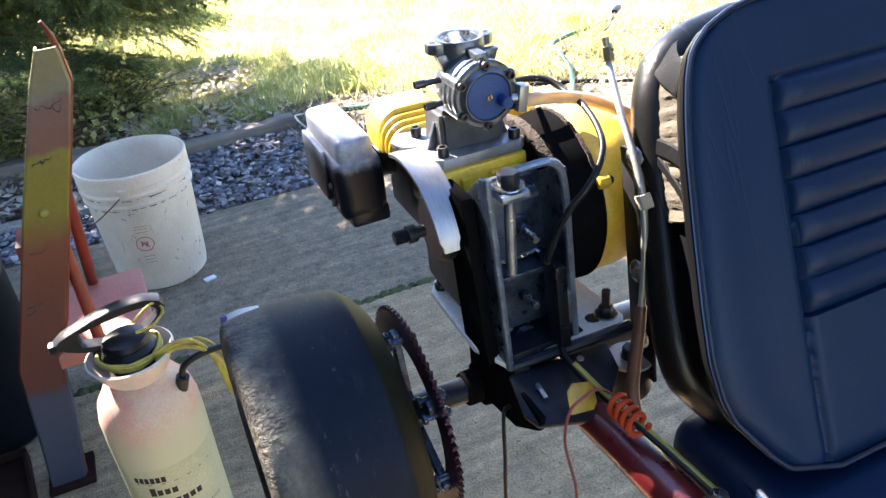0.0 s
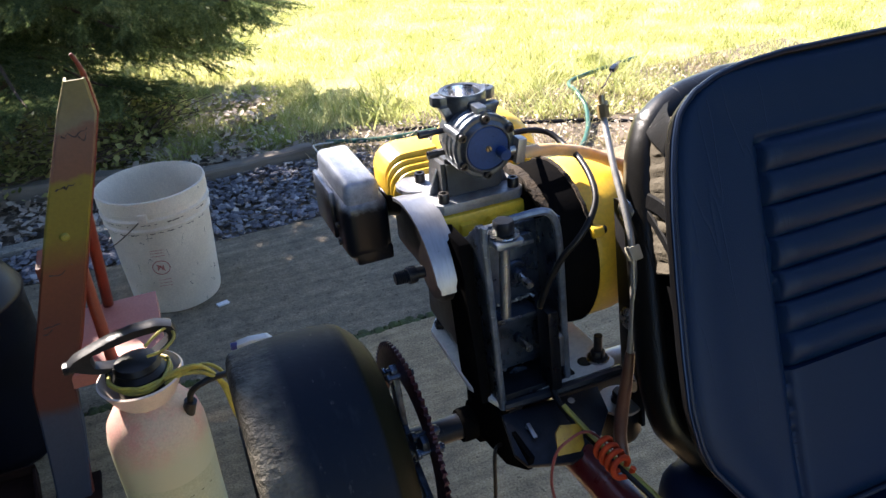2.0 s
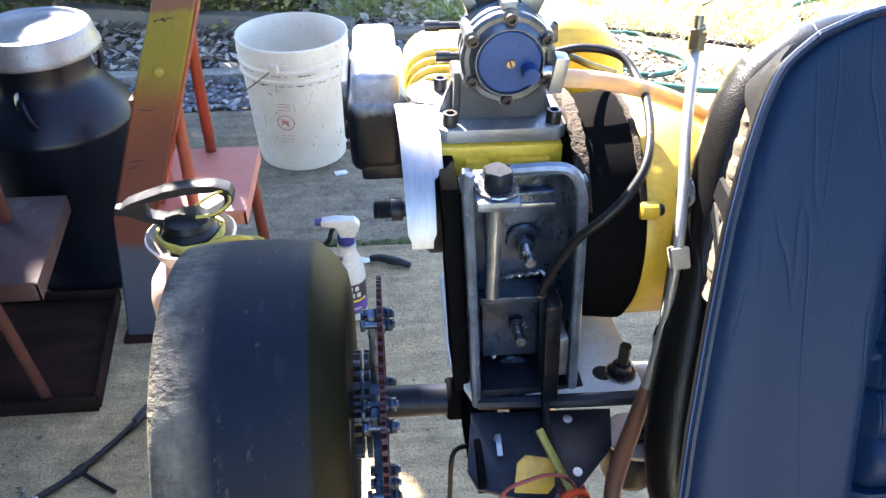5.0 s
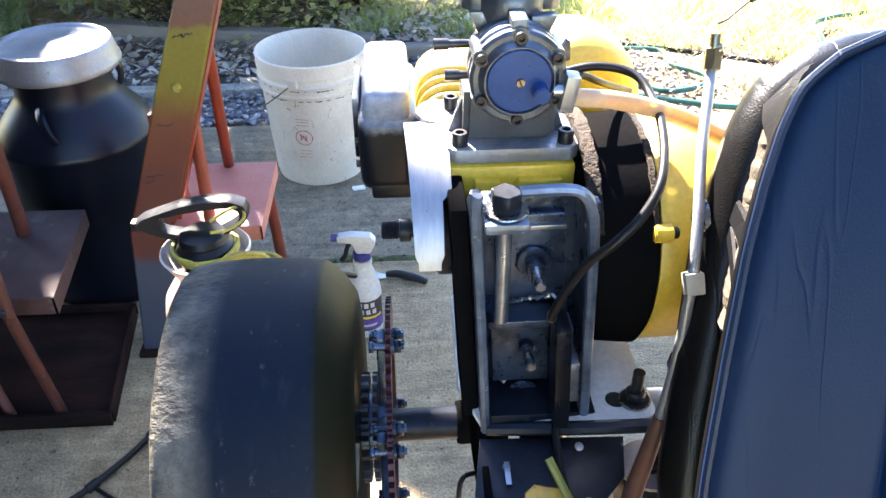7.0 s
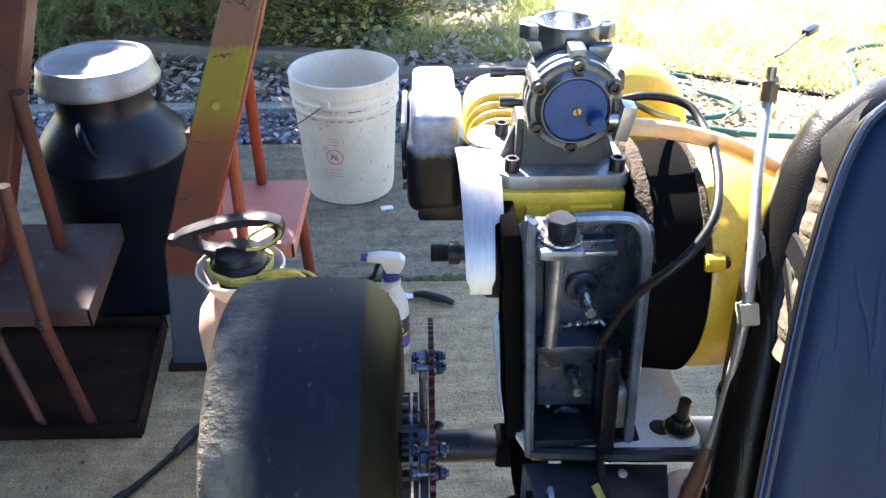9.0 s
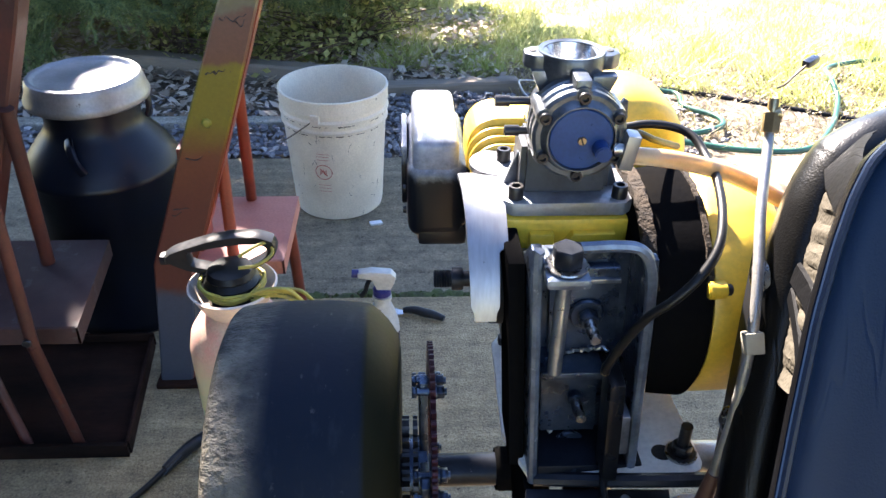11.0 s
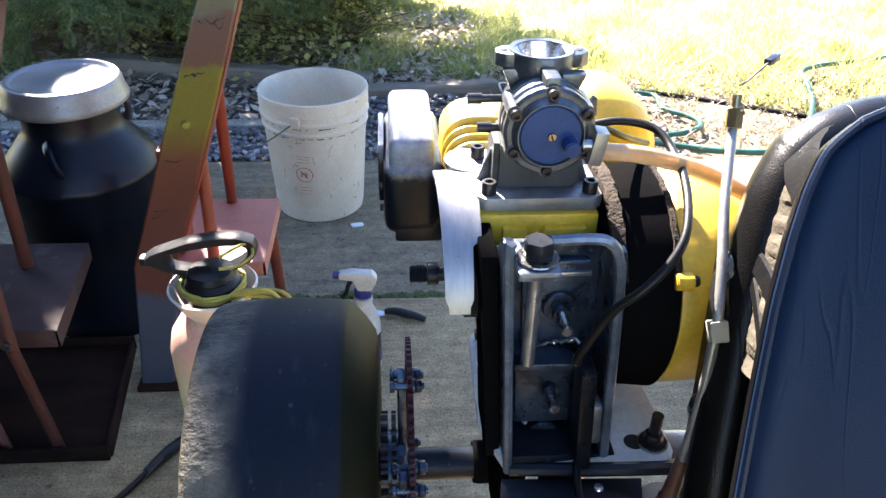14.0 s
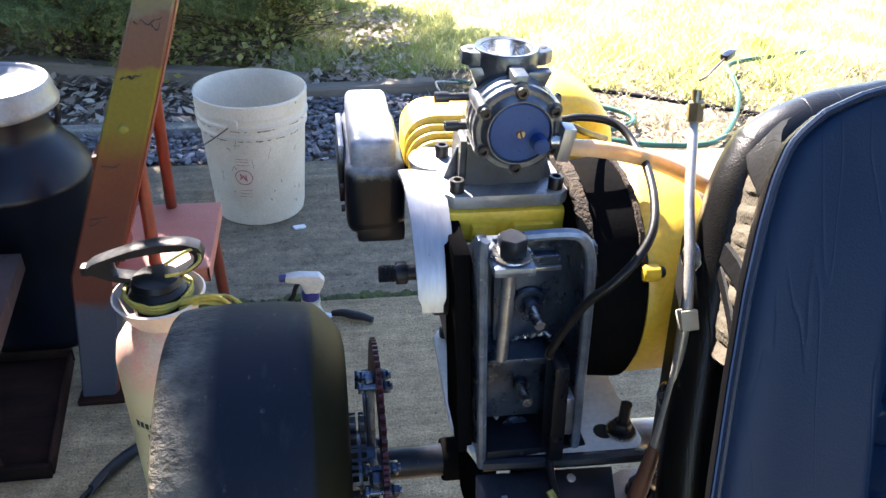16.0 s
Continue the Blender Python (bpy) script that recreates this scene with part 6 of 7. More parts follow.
def guard():
    bm = B()
    R, T, GY, GZ = 0.0705, 0.003, 0.632, 0.8195
    n = 26
    rows = []
    for i in range(n + 1):
        a = radians(68 + (170 - 68) * i / n)
        s = i / n
        x0 = 0.2385 + 0.005 * s
        x1 = 0.2675 if s < 0.63 else 0.2615
        for_edge = min(s, 1 - s) * n
        if for_edge < 1.0:
            x0 += 0.002
            x1 -= 0.002
        rows.append([bm.verts.new((x, GY + math.cos(a) * r, GZ + math.sin(a) * r)) for x, r in ((x0, R), (x1, R), (x1, R + T), (x0, R + T))])
    for p, q in zip(rows, rows[1:]):
        for j in range(4):
            bm.faces.new((p[j], p[(j + 1) % 4], q[(j + 1) % 4], q[j]))
    bm.faces.new(rows[0])
    bm.faces.new(rows[-1][::-1])
    bmesh.ops.recalc_face_normals(bm, faces=bm.faces)
    part("chain_guard", bm, M["alu"], engine, "curved bare aluminium chain guard")
    part("guard_stay", prism(B(), [(-0.03, -0.02), (0.03, -0.02), (0.02, 0.068), (-0.016, 0.069)], 0.0025, frame_m((0.2675, GY, GZ), (0, 1, 0), (0, 0, 1)), 0.0004), M["black"], engine)


guard()
# flywheel housing and recoil drum on the crank line
DY, DZ = 0.627, 0.8165
fw = lathe(B(), [(0, 0.352), (0.066, 0.350), (0.076, 0.353), (0.080, 0.358), (0.0815, 0.372), (0.083, 0.386), (0.0835, 0.393), (0.080, 0.396), (0, 0.396)], (0, DY, DZ), (1, 0, 0), 72)
housing = part("flywheel_housing", fw, M["matteblack"], engine, "black flywheel housing")
fo = B()
rows = []
for i in range(25):
    a = radians(28 + 122 * i / 24)
    k = 0.0012 * math.sin(i * 2.7)
    rows.append([fo.verts.new((x, DY + math.cos(a) * r, DZ + math.sin(a) * r)) for x, r in ((0.351, 0.078), (0.3505 + k, 0.0848 + k), (0.3590 + k, 0.0854 - k), (0.3605, 0.080))])
for p, q in zip(rows, rows[1:]):
    for j in range(4):
        fo.faces.new((p[j], p[(j + 1) % 4], q[(j + 1) % 4], q[j]))
bmesh.ops.recalc_face_normals(fo, faces=fo.faces)
part("foam_band", fo, M["foam"], housing, "crumbling brown foam strip")
fo = B()
rows = []
for i in range(25):
    a = radians(60 + 92 * i / 24)
    k = 0.0006 * math.sin(i * 2.1)
    rows.append([fo.verts.new((x, DY + math.cos(a) * r, DZ + math.sin(a) * r)) for x, r in ((0.390, 0.081), (0.3905 + k, 0.0848), (0.3940 + k, 0.0846), (0.3945, 0.081))])
for p, q in zip(rows, rows[1:]):
    for j in range(4):
        fo.faces.new((p[j], p[(j + 1) % 4], q[(j + 1) % 4], q[j]))
bmesh.ops.recalc_face_normals(fo, faces=fo.faces)
part("foam_band", fo, M["foam"], housing, "crumbling brown foam strip")
dr = lathe(B(), [(0.070, 0.396), (0.0795, 0.397), (0.081, 0.401), (0.0805, 0.425), (0.0785, 0.438), (0.073, 0.447), (0.060, 0.451), (0.0, 0.452)], (0, DY, DZ), (1, 0, 0), 72)
drum = part("recoil_cover", dr, M["yellow"], engine, "yellow drum-shaped recoil cover")
for a in (150,):
    d = Vector((0, math.cos(radians(a)), math.sin(radians(a))))
    p = Vector((0.394, DY, DZ)) + d * 0.083
    lg = rod(B(), p - Vector((0.004, 0, 0)), p + Vector((0.008, 0, 0)), 0.0060, n=16, bev=0.001)
    boss = part("cover_boss", lg, M["yellow"], drum)
    part("cover_screw", rod(B(), p + Vector((0.008, 0, 0)), p + Vector((0.012, 0, 0)), 0.0038, n=12, bev=0.0008), M["darkbolt"], boss)
# blower shroud behind the carburettor
bs = lathe(B(), [(0, -0.032), (0.034, -0.032), (0.045, -0.028), (0.0515, -0.018), (0.0535, -0.004), (0.0535, 0.026), (0, 0.026)], (0.369, 0.732, 0.874), (0, 1, 0), 56)
part("blower_shroud", bs, M["yellow"], engine, "rounded yellow blower shroud")

# ---- carburettor, bolted to the engine ----
CX, CZC = 0.3065, 0.9475
cb = lathe(B(), [(0, 0.0), (0.0265, 0.0), (0.0285, 0.0015), (0.0285, 0.006), (0.0265, 0.007), (0.0265, 0.010), (0.0285, 0.011), (0.0285, 0.015), (0.0265, 0.016), (0.0265, 0.019),
                 (0.0285, 0.020), (0.0285, 0.026), (0.026, 0.028), (0.025, 0.046), (0.020, 0.050), (0, 0.050)], (CX, 0.589, CZC), (0, 1, 0), 56)
carb = part("carburettor", cb, M["cast"], engine, "cast aluminium diaphragm carburettor")
cov = lathe(B(), [(0, 0.0035), (0.0195, 0.0035), (0.0200, 0.006), (0.0207, 0.006), (0.0225, 0.0015), (0.0245, 0.0)], (CX, 0.5895, CZC), (0, -1, 0), 56)
part("cover_ring", cov, M["cast"], carb)
part("blue_cover", lathe(B(), [(0, 0.0052), (0.0184, 0.0052), (0.0192, 0.0046), (0.0194, 0.002)], (CX, 0.5895, CZC), (0, -1, 0), 56), M["blue"], carb, "round blue anodised cover")
for k in range(6):
    a = radians(90 + 60 * k)
    p = (CX + 0.0252 * math.cos(a), 0.590, CZC + 0.0252 * math.sin(a))
    part("lobe", rod(B(), (p[0], 0.5885, p[2]), (p[0], 0.617, p[2]), 0.0052, n=16, bev=0.0006), M["cast"], carb)
    part("cap_screw", socket_cap(B(), (p[0], 0.589, p[2]), (0, -1, 0), 0.0036, 0.0042), M["darkbolt"], carb)
sc = lathe(B(), [(0, 0.0012), (0.0024, 0.0012), (0.0028, 0.0)], (CX + 0.0005, 0.5842, CZC - 0.0005), (0, -1, 0), 16)
scr = part("centre_screw", sc, M["brass"], carb)
part("screw_slot", box(B(), (-0.0005, -0.0006, -0.0024), (0.0005, 0.0002, 0.0024), 0, Matrix.Translation((CX + 0.0005, 0.583, CZC - 0.0005)) @ pose(0, 0, 0, 0, -20, 0)), M["ink"], scr)
part("blue_knob", rod(B(), (CX + 0.0118, 0.585, CZC - 0.0050), (CX + 0.0118, 0.5735, CZC - 0.0050), 0.0050, n=20, bev=0.0008), M["blue"], carb, "small blue knob")
fit = box(B(), (-0.0042, -0.006, -0.0112), (0.0042, 0.006, 0.0112), 0.0012, Matrix.Translation((CX + 0.0295, 0.586, CZC - 0.0075)) @ pose(0, 0, 0, 0, 9, 0))
part("fuel_elbow", fit, M["alu"], carb, "bare metal fuel elbow")
part("fuel_stub", rod(B(), (CX + 0.020, 0.5865, CZC - 0.007), (CX + 0.028, 0.5865, CZC - 0.007), 0.0045, n=14), M["zinc"], carb)
# upper throat with its two ears
TX, TY, TZ = 0.3055, 0.632, 0.986
th = lathe(B(), [(0.0172, 0.0), (0.0205, 0.0006), (0.0212, -0.001), (0.0212, -0.010), (0.019, -0.016), (0.019, -0.03), (0.0135, -0.03), (0.0130, -0.022), (0.0150, -0.010), (0.0172, 0.0)], (TX, TY, TZ), (0, 0, 1), 48)
throat = part("throat", th, M["cast"], carb, "open carburettor throat")
for sx in (-1, 1):
    e = B()
    prism(e, [(0.014, -0.011), (0.024, -0.009), (0.0295, -0.004), (0.0295, 0.004), (0.024, 0.009), (0.014, 0.011)], 0.009, frame_m((TX, TY, TZ - 0.0095), (sx, 0, 0), (0, sx, 0)), 0.0012)
    ear = part("ear", e, M["cast"], throat)
    part("ear_hole", lathe(B(), [(0, 0.0003), (0.0022, 0.0003), (0.0025, 0)], (TX + sx * 0.0242, TY, TZ - 0.0003), n=12), M["ink"], ear)
    g = B()
    prism(g, [(0.010, 0.0), (0.026, 0.0), (0.020, -0.014), (0.010, -0.024)], 0.010, frame_m((TX, TY - 0.012, TZ - 0.009), (sx, 0, 0), (0, 0, 1)), 0.0015)
    part("gusset", g, M["cast"], throat)
part("throat_bore", lathe(B(), [(0, -0.034), (0.0128, -0.033), (0.0128, -0.022), (0.0146, -0.010), (0.0170, -0.0006)], (TX, TY, TZ), n=40), M["bore"], throat, "bright machined bore")
part("top_bridge", box(B(), (-0.005, -0.012, -0.006), (0.005, 0.012, 0.006), 0.002, Matrix.Translation((CX, 0.604, CZC + 0.028))), M["cast"], carb)
for z, x0, x1 in ((0.957, 0.2585, 0.284), (0.937, 0.2655, 0.284)):
    r = rod(B(), (x0, 0.622, z), (x1, 0.622, z), 0.0026, n=12)
    rod(r, (x0, 0.622, z), (x0 + 0.009, 0.622, z), 0.0036, n=12)
    part("adjusting_needle", r, M["darkbolt"], carb)
part("return_spring", sweep(B(), [(0.277 + 0.0015 * i / 3, 0.618 + 0.003 * math.sin(i * 1.57), 0.948 + 0.003 * math.cos(i * 1.57)) for i in range(26)], 0.0005, 5, 2), M["steel"], carb)
part("throttle_lever", prism(B(), [(0, 0), (0.004, 0.001), (0.003, 0.013), (0.0, 0.015), (-0.003, 0.011)], 0.002, frame_m((CX + 0.033, 0.624, CZC - 0.004), (1, 0.2, 0), (0, 0, 1)), 0.0005), M["darksteel"], carb)

# hoses and wires
amber = sweep(B(), [(CX + 0.030, 0.587, 0.936), (0.361, 0.586, 0.934), (0.385, 0.590, 0.927), (0.410, 0.595, 0.917), (0.437, 0.600, 0.902), (0.458, 0.602, 0.887), (0.47, 0.61, 0.85)], 0.0056, 14, 6)
part("fuel_hose", amber, M["amber"], engine, "amber translucent fuel hose")
part("ignition_wire", sweep(B(), [(0.345, 0.640, 0.930), (0.362, 0.640, 0.933), (0.380, 0.637, 0.932), (0.391, 0.628, 0.929), (0.395, 0.61, 0.923), (0.392, 0.58, 0.922), (0.387, 0.552, 0.915), (0.380, 0.532, 0.905), (0.369, 0.522, 0.892),
                                (0.355, 0.519, 0.877), (0.344, 0.522, 0.864), (0.335, 0.526, 0.845), (0.3275, 0.530, 0.822), (0.3265, 0.533, 0.811)], 0.0029, 10, 6), M["rubber"], engine, "black ignition wire")
part("wire_ferrule", rod(B(), (0.3268, 0.5325, 0.817), (0.3265, 0.533, 0.811), 0.0031, n=10), M["brass"], engine)
part("vent_hose", sweep(B(), [(0.345, 0.630, 0.930), (0.357, 0.640, 0.927), (0.374, 0.652, 0.916), (0.405, 0.690, 0.893)], 0.0024, 8, 6), M["rubber"], engine)

# wiring loom tied to the frame rail
loom = thing("wiring_loom", (0.335, 0.45, 0.70), "wires tied to the frame rail with an orange cable tie", "wiring")
part("black_wire", sweep(B(), [(0.3365, 0.535, 0.727), (0.334, 0.515, 0.716), (0.334, 0.49, 0.712), (0.338, 0.46, 0.709), (0.344, 0.43, 0.705), (0.352, 0.40, 0.698), (0.36, 0.36, 0.690), (0.37, 0.30, 0.68)], 0.0028, 8, 6), M["rubber"], loom)
part("yellow_wire", sweep(B(), [(0.322, 0.485, 0.738), (0.328, 0.474, 0.729), (0.338, 0.455, 0.715), (0.347, 0.43, 0.706), (0.355, 0.40, 0.699), (0.362, 0.36, 0.692), (0.372, 0.30, 0.682)], 0.0034, 8, 6, flat=0.7), M["greenwire"], loom)
part("red_wire", sweep(B(), [(0.348, 0.43, 0.705), (0.340, 0.457, 0.717), (0.325, 0.455, 0.730), (0.308, 0.448, 0.735), (0.294, 0.447, 0.726), (0.289, 0.447, 0.697), (0.295, 0.448, 0.662), (0.300, 0.448, 0.633), (0.302, 0.45, 0.58), (0.297, 0.45, 0.52)], 0.0013, 8, 6), M["pinkwire"], loom)
part("hanging_cable", sweep(B(), [(0.281, 0.53, 0.672), (0.270, 0.52, 0.675), (0.268, 0.519, 0.623), (0.265, 0.518, 0.563), (0.262, 0.515, 0.40), (0.258, 0.515, 0.2), (0.27, 0.52, 0.01)], 0.0019, 8, 5), M["rubber"], loom, "thin black hanging cable")
tg = B()
prism(tg, [(0, 0), (0.022, 0.0), (0.026, 0.006), (0.024, 0.024), (0.004, 0.026), (-0.001, 0.020)], 0.0015, frame_m((0.304, 0.462, 0.706), (1, -0.02, -0.15), (0, 0.45, 0.9)), 0.0004)
part("tag", tg, M["tag"], loom, "smudged yellow tag")
co = []
for i in range(37):
    a = 2 * math.pi * i / 9
    q = i / 36
    co.append(Vector((0.3375 + 0.005 * q + 0.0088 * math.cos(a), 0.446 - 0.027 * q, 0.7170 - 0.008 * q + 0.0085 * math.sin(a))))
part("cable_tie", sweep(B(), co, 0.0026, 8, 3), M["orange"], loom, "bright orange cable tie wound in loops")

# silver line rising beside the seat
line = thing("brake_line", (0.376, 0.475, 0.69), "silver braided line with a brass fitting beside the seat", "hose line")
part("braided_line", sweep(B(), [(0.4155, 0.578, 0.957), (0.414, 0.573, 0.950), (0.4038, 0.541, 0.922), (0.397, 0.511, 0.893), (0.393, 0.494, 0.866), (0.390, 0.485, 0.820), (0.385, 0.480, 0.770)], 0.0031, 10, 6), M["silver"], line)
part("sleeve", sweep(B(), [(0.386, 0.4805, 0.776), (0.382, 0.478, 0.749), (0.377, 0.476, 0.712), (0.374, 0.472, 0.690), (0.372, 0.46, 0.668)], lambda s: 0.0042 + 0.002 * math.sin(s * 2.6), 10, 6), M["brown"], line, "brown shrink sleeve")
part("tape_flag", box(B(), (-0.006, -0.0045, -0.0062), (0.0045, 0.0045, 0.0062), 0.0012, Matrix.Translation((0.3945, 0.4935, 0.8665)) @ pose(0, 0, 0, -28, -5, 0)), M["tape"], line, "cream tape flag")
OFF = Vector((-0.0015, -0.003, -0.005))
ft = rod(B(), (0.4168, 0.580, 0.960), (0.418, 0.585, 0.970), 0.0052, n=6)
rod(ft, (0.418, 0.585, 0.970), (0.4185, 0.588, 0.978), 0.0034, n=12)
rod(ft, (0.4145, 0.586, 0.968), (0.4225, 0.583, 0.971), 0.0036, n=12)
bmesh.ops.translate(ft, vec=OFF, verts=ft.verts)
part("fitting", ft, M["brass"], line, "dull brass fitting")
part("thin_wire", sweep(B(), [(0.4185, 0.588, 0.978), (0.425, 0.592, 0.979), (0.434, 0.602, 0.980), (0.446, 0.612, 0.984)], 0.0007, 6, 5), M["wire"], line)
cn = box(B(), (-0.0055, -0.0025, -0.002), (0.0045, 0.0025, 0.002), 0.0006, Matrix.Translation((0.4485, 0.614, 0.985)) @ pose(0, 0, 0, 0, -12, 32))
part("connector", cn, M["darksteel"], line, "small spade connector")
for s in (-1, 1):
    part("connector_pin", rod(B(), (0.452, 0.6165 + s * 0.0012, 0.986), (0.4585, 0.621 + s * 0.0014, 0.9875), 0.0006, n=6), M["zinc"], line)


# ---- seat ----
SC = 0.600
KW = Vector((0, 0.4472, 0.8944))
KN = Vector((0, -0.8944, 0.4472))
S_TOP, S_BOT = 0.063, -0.300


def half_width(s):
    """Half width of the backrest at a height s along its slope, corners rounded."""
    at = np.array([-0.300, -0.285, -0.268, -0.250, -0.234, -0.215, -0.185, -0.146, -0.09, -0.04, -0.008, 0.015, 0.033, 0.046, 0.055, 0.060, 0.063])
    w = np.array([0.140, 0.186, 0.201, 0.213, 0.224, 0.2290, 0.2305, 0.226, 0.2175, 0.209, 0.2015, 0.1945, 0.186, 0.170, 0.147, 0.120, 0.075])
    k = 0.004 if -0.27 < s < 0.045 else 0.001
    return float(np.mean([np.interp(s + d * k, at, w) for d in (-1, -0.5, 0, 0.5, 1)]))


def seat_pt(x, s, o):
    base = Vector((x, 0.46, 0.96)) + KW * s + KN * o
    return base


P_X, P_TOP, P_BOT = 0.122, -0.002, -0.180
P_N = 7


def cushion_surface():
    bm = B()
    nx, ns = 200, 220
    rows = []
    for j in range(ns + 1):
        s = S_BOT + (S_TOP - S_BOT) * j / ns
        w = half_width(s)
        row = []
        for i in range(nx + 1):
            u = -1 + 2 * i / nx
            x = u * w
            edge = min(w - abs(x), S_TOP - s, s - S_BOT)
            o = -0.006 * math.exp(-(edge / 0.007) ** 2) + 0.0015 * math.exp(-((edge - 0.02) / 0.02) ** 2)
            # pleated panel, sunk seam round it
            dx, dt = P_X + 0.0955 * max(0.0, P_TOP - s) - abs(x), P_TOP - s
            if s < P_TOP and dx > 0:
                if s > P_BOT:
                    bow = 0.0 * (min(1.0, dx / 0.03) - 1) ** 2
                    ph = ((P_TOP - s - bow) / (P_TOP - P_BOT) * P_N) % 1
                    puff = 0.0046 + 0.0030 * min(1.0, dx / 0.02) + 0.0001 * math.sin(x * 90 + s * 300)
                    o += puff * math.sqrt(max(0.0, math.sin(math.pi * min(1, 0.10 + ph * 0.93)))) - 0.003
                    o -= 0.004 * math.exp(-(dx / 0.005) ** 2)
                else:
                    o += 0.002
            seam = min(abs(dx) if s < P_TOP + 0.002 else 9, abs(dt) if dx > -0.002 else 9)
            o -= 0.0035 * math.exp(-(seam / 0.0034) ** 2)
            row.append(bm.verts.new(seat_pt(SC + x, s, o)))
        rows.append(row)
    for j in range(ns):
        for i in range(nx):
            bm.faces.new((rows[j][i], rows[j][i + 1], rows[j + 1][i + 1], rows[j + 1][i]))
    return bm


def outline(o, inset=0.0, lift=0.0, n=80):
    """Closed line round the backrest at a depth o, drawn in by an inset; lift lets its head stand further out."""
    flat = []
    for side in (-1, 1):
        run = []
        for j in range(n + 1):
            s = S_BOT + (S_TOP - S_BOT) * (1 - math.cos(math.pi * j / n)) / 2
            run.append(Vector((side * half_width(s), s)))
        flat += run if side < 0 else run[::-1]
    pts = []
    for i, p in enumerate(flat):
        d = flat[(i + 1) % len(flat)] - flat[i - 1]
        out = Vector((-d.y, d.x)).normalized()
        grow = -inset + lift * float(np.interp(p.y, [0.034, 0.055, 0.063], [0.0, 0.6, 1.0]))
        pts.append(seat_pt(SC + p.x + out.x * grow, p.y + out.y * grow, o))
    return pts


seat = part("seat", cushion_surface(), M["vinyl"], kart, "black vinyl seat with pleated backrest", True, 60)


def layer(rings, material, name, label="", lift=0.0):
    """A padded layer round the backrest: rings of depth and inset, closed at both ends."""
    bm = B()
    loops = [[bm.verts.new(p) for p in outline(o, inset, lift)] for o, inset in rings]
    k = len(loops[0])
    for a, b in zip(loops, loops[1:]):
        for i in range(k):
            bm.faces.new((a[i], a[(i + 1) % k], b[(i + 1) % k], b[i]))
    bm.faces.new(loops[0])
    bm.faces.new(loops[-1][::-1])
    bmesh.ops.recalc_face_normals(bm, faces=bm.faces)
    return part(name, bm, material, seat, label, True, 60)


layer([(-0.0075, 0.010), (-0.0020, 0.0022), (-0.006, 0.0012), (-0.013, 0.0018), (-0.020, 0.0055), (-0.0255, 0.012), (-0.028, 0.024)], M["vinyl_gloss"], "backrest_side", "glossy black vinyl side")
part("piping", sweep(B(), outline(-0.0002, 0.0006), 0.0024, 8, 0, closed=True), M["piping"], seat, "rounded vinyl piping")
layer([(-0.024, 0.028), (-0.025, 0.0215), (-0.045, 0.0235), (-0.080, 0.027), (-0.081, 0.032)], M["vinyl_dark"], "backrest_core")
layer([(-0.064, 0.032), (-0.0638, 0.0235), (-0.0665, 0.0170), (-0.073, 0.0117), (-0.081, 0.0095), (-0.090, 0.0110), (-0.097, 0.0165), (-0.101, 0.026), (-0.102, 0.042)], M["vinyl_back"], "back_cover", "rolled grained vinyl back cover", 0.016)


def side_pt(s, o, inset):
    return seat_pt(SC - half_width(s) + inset, s, o)


def cloth_strip():
    """Loose woven backing showing in the gap between cushion and cover, on the side next to the engine."""
    bm = B()
    rows = []
    for j in range(61):
        s = -0.089 + 0.122 * j / 60
        g = 0.0014 * math.sin(j * 0.8 + 1.1 * math.sin(j * 0.31)) + 0.0006 * math.sin(j * 2.3)
        rows.append([bm.verts.new(side_pt(s, o, q - g * k)) for o, q, k in ((-0.024, 0.024, 0), (-0.027, 0.0150, 0.2), (-0.036, 0.0152, 0.9), (-0.046, 0.0170, 1.0), (-0.057, 0.0195, 0.6), (-0.067, 0.0225, 0.2), (-0.070, 0.028, 0))])
    for p, q in zip(rows, rows[1:]):
        for i in range(6):
            bm.faces.new((p[i], p[i + 1], q[i + 1], q[i]))
    bm.faces.new(rows[0])
    bm.faces.new(rows[-1][::-1])
    bmesh.ops.recalc_face_normals(bm, faces=bm.faces)
    part("backing_cloth", bm, M["fabric"], seat, "grey woven backing in the gap")


cloth_strip()


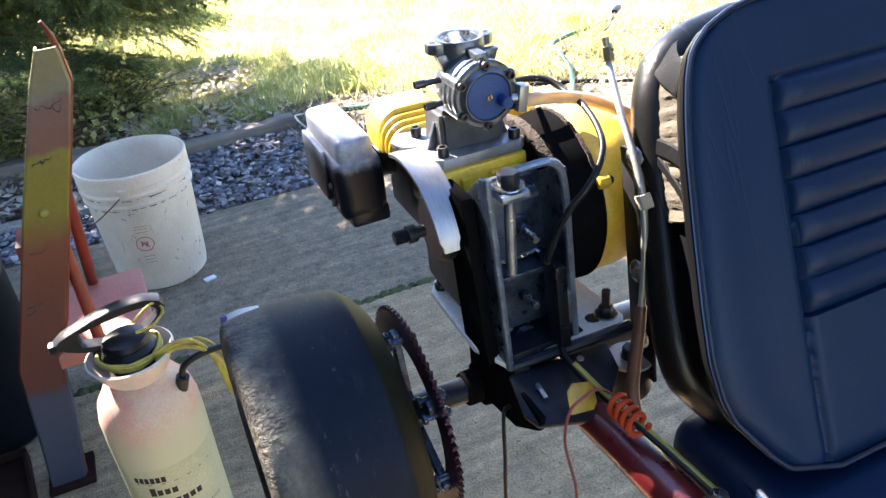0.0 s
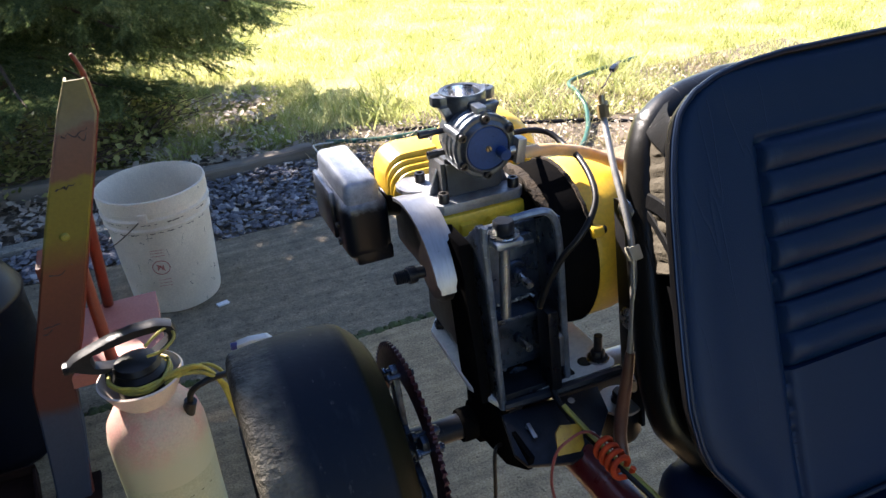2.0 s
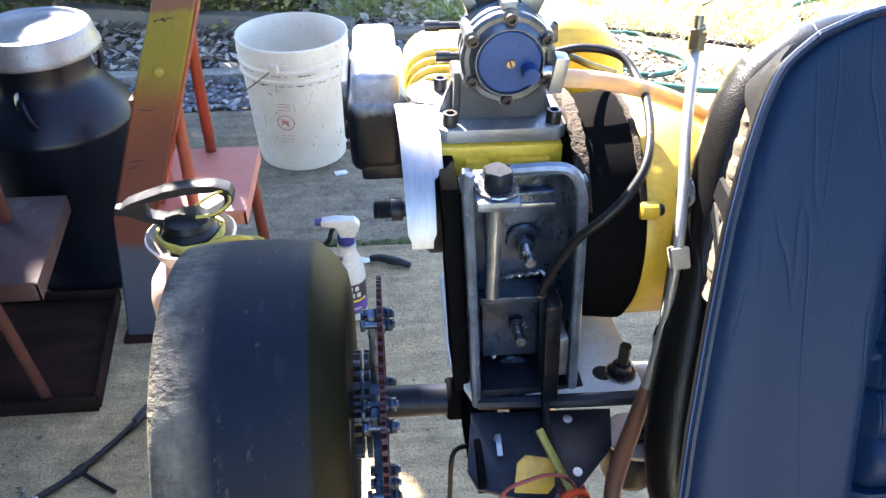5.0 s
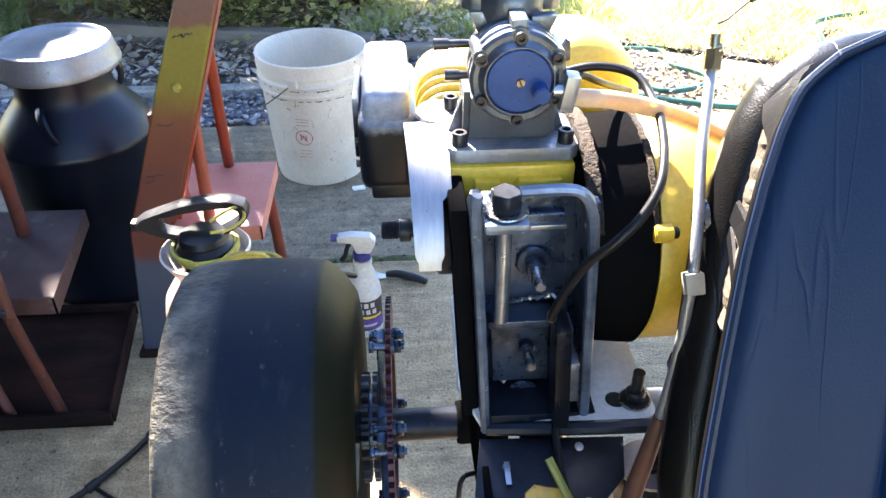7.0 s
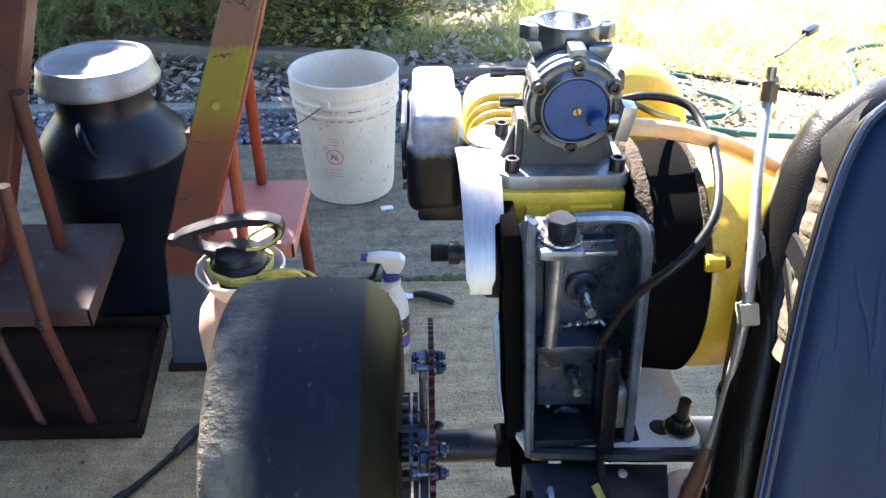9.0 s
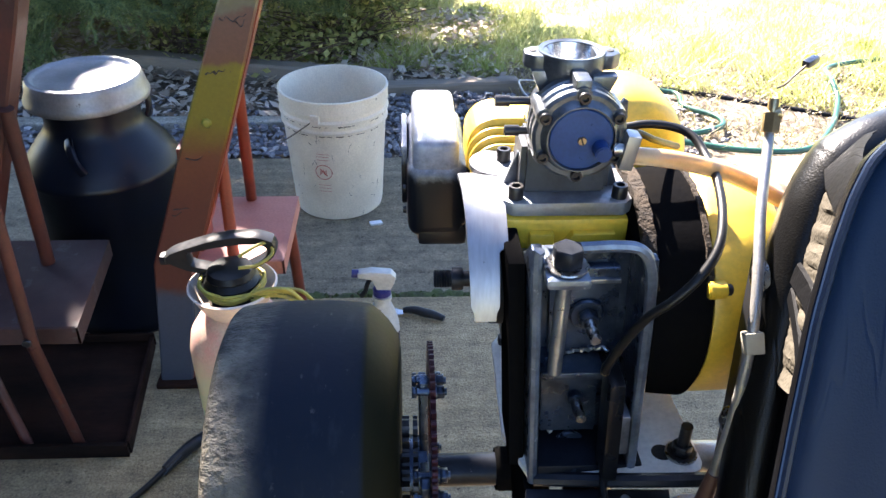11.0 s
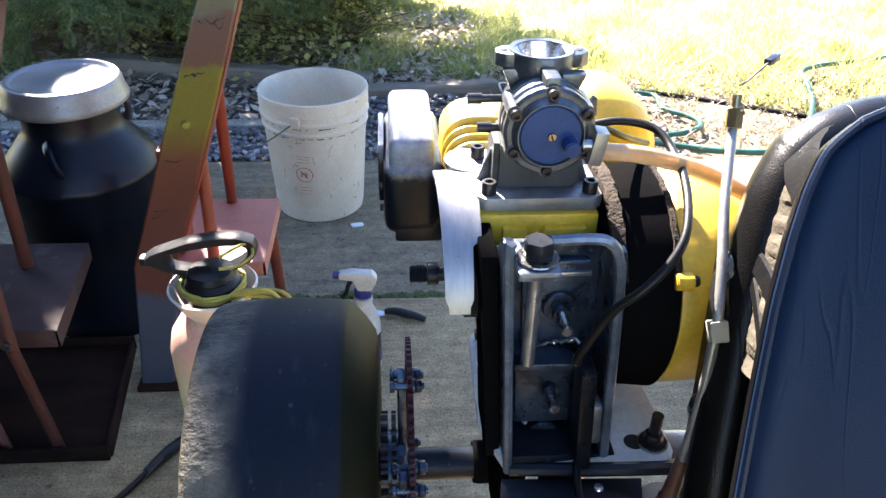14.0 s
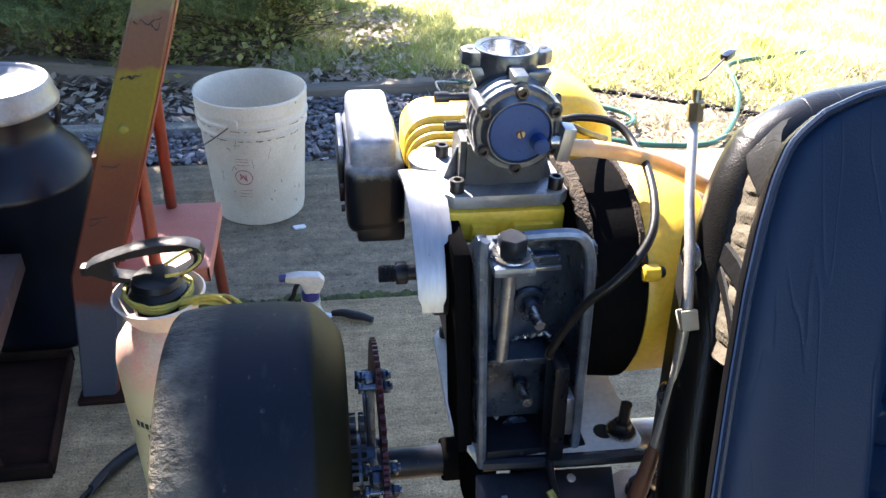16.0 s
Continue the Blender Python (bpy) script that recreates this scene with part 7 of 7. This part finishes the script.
def strap(run, half):
    """Flat band over the backing, following (s, o, inset) stations."""
    bm = B()
    rows = []
    for k in range(len(run) * 4 - 3):
        i, f = min(k // 4, len(run) - 2), k / 4 - min(k // 4, len(run) - 2)
        s, o, q = (run[i][j] * (1 - f) + run[i + 1][j] * f for j in range(3))
        rows.append([bm.verts.new(side_pt(s + e * half, o + e * half * 0.35, q - t)) for e, t in ((-1, 0), (-0.8, 0.0016), (0.8, 0.0016), (1, 0), (0.8, -0.0012), (-0.8, -0.0012))])
    for p, q in zip(rows, rows[1:]):
        for j in range(6):
            bm.faces.new((p[j], p[(j + 1) % 6], q[(j + 1) % 6], q[j]))
    bm.faces.new(rows[0][::-1])
    bm.faces.new(rows[-1])
    bmesh.ops.recalc_face_normals(bm, faces=bm.faces)
    part("strap", bm, M["vinyl_dark"], seat, "flat black strap across the backing")


strap([(0.036, -0.066, 0.0190), (0.028, -0.050, 0.0150), (0.020, -0.035, 0.0135), (0.014, -0.022, 0.0100)], 0.0115)
strap([(-0.029, -0.066, 0.0200), (-0.032, -0.052, 0.0170), (-0.036, -0.037, 0.0140), (-0.041, -0.022, 0.0100)], 0.0060)
strap([(-0.040, -0.066, 0.0205), (-0.050, -0.052, 0.0180), (-0.060, -0.038, 0.0150), (-0.070, -0.023, 0.0105)], 0.0034)
# side bracket with round-headed bolts
sb = B()
prism(sb, [(-0.012, 0.0), (0.020, 0.0), (0.050, 0.215), (0.022, 0.222)], 0.004, frame_m((0.4095, 0.500, 0.675), (0, 1, 0), (0, 0, 1)), 0.001)
part("seat_bracket", sb, M["black"], seat, "black flat steel seat bracket")
for y, z in ((0.5204, 0.8915), (0.5101, 0.7877), (0.5020, 0.7222)):
    part("carriage_bolt", lathe(B(), [(0, 0.006), (0.005, 0.0052), (0.009, 0.003), (0.011, 0.0)], (0.4035, y, z), (-1, 0, 0), 22), M["zinc"], seat, "round bright bolt head")
# seat base
t = B()
bmesh.ops.create_cube(t, size=1.0, matrix=Matrix.LocRotScale((0.600, 0.205, 0.630), None, (0.424, 0.49, 0.100)))
bmesh.ops.bevel(t, geom=t.edges[:], offset=0.03, segments=5, affect="EDGES", profile=0.5)
part("seat_base", t, M["vinyl"], seat, "black vinyl seat cushion")
pp = []
for k in range(41):
    a = 2 * math.pi * k / 40
    cx, cy = math.copysign(abs(math.cos(a)) ** 0.3, math.cos(a)), math.copysign(abs(math.sin(a)) ** 0.3, math.sin(a))
    pp.append(Vector((0.600 + 0.201 * cx, 0.205 + 0.232 * cy, 0.671)))
part("piping", sweep(B(), pp, 0.0033, 8, 0, closed=True), M["vinyl"], seat, "rounded vinyl piping")
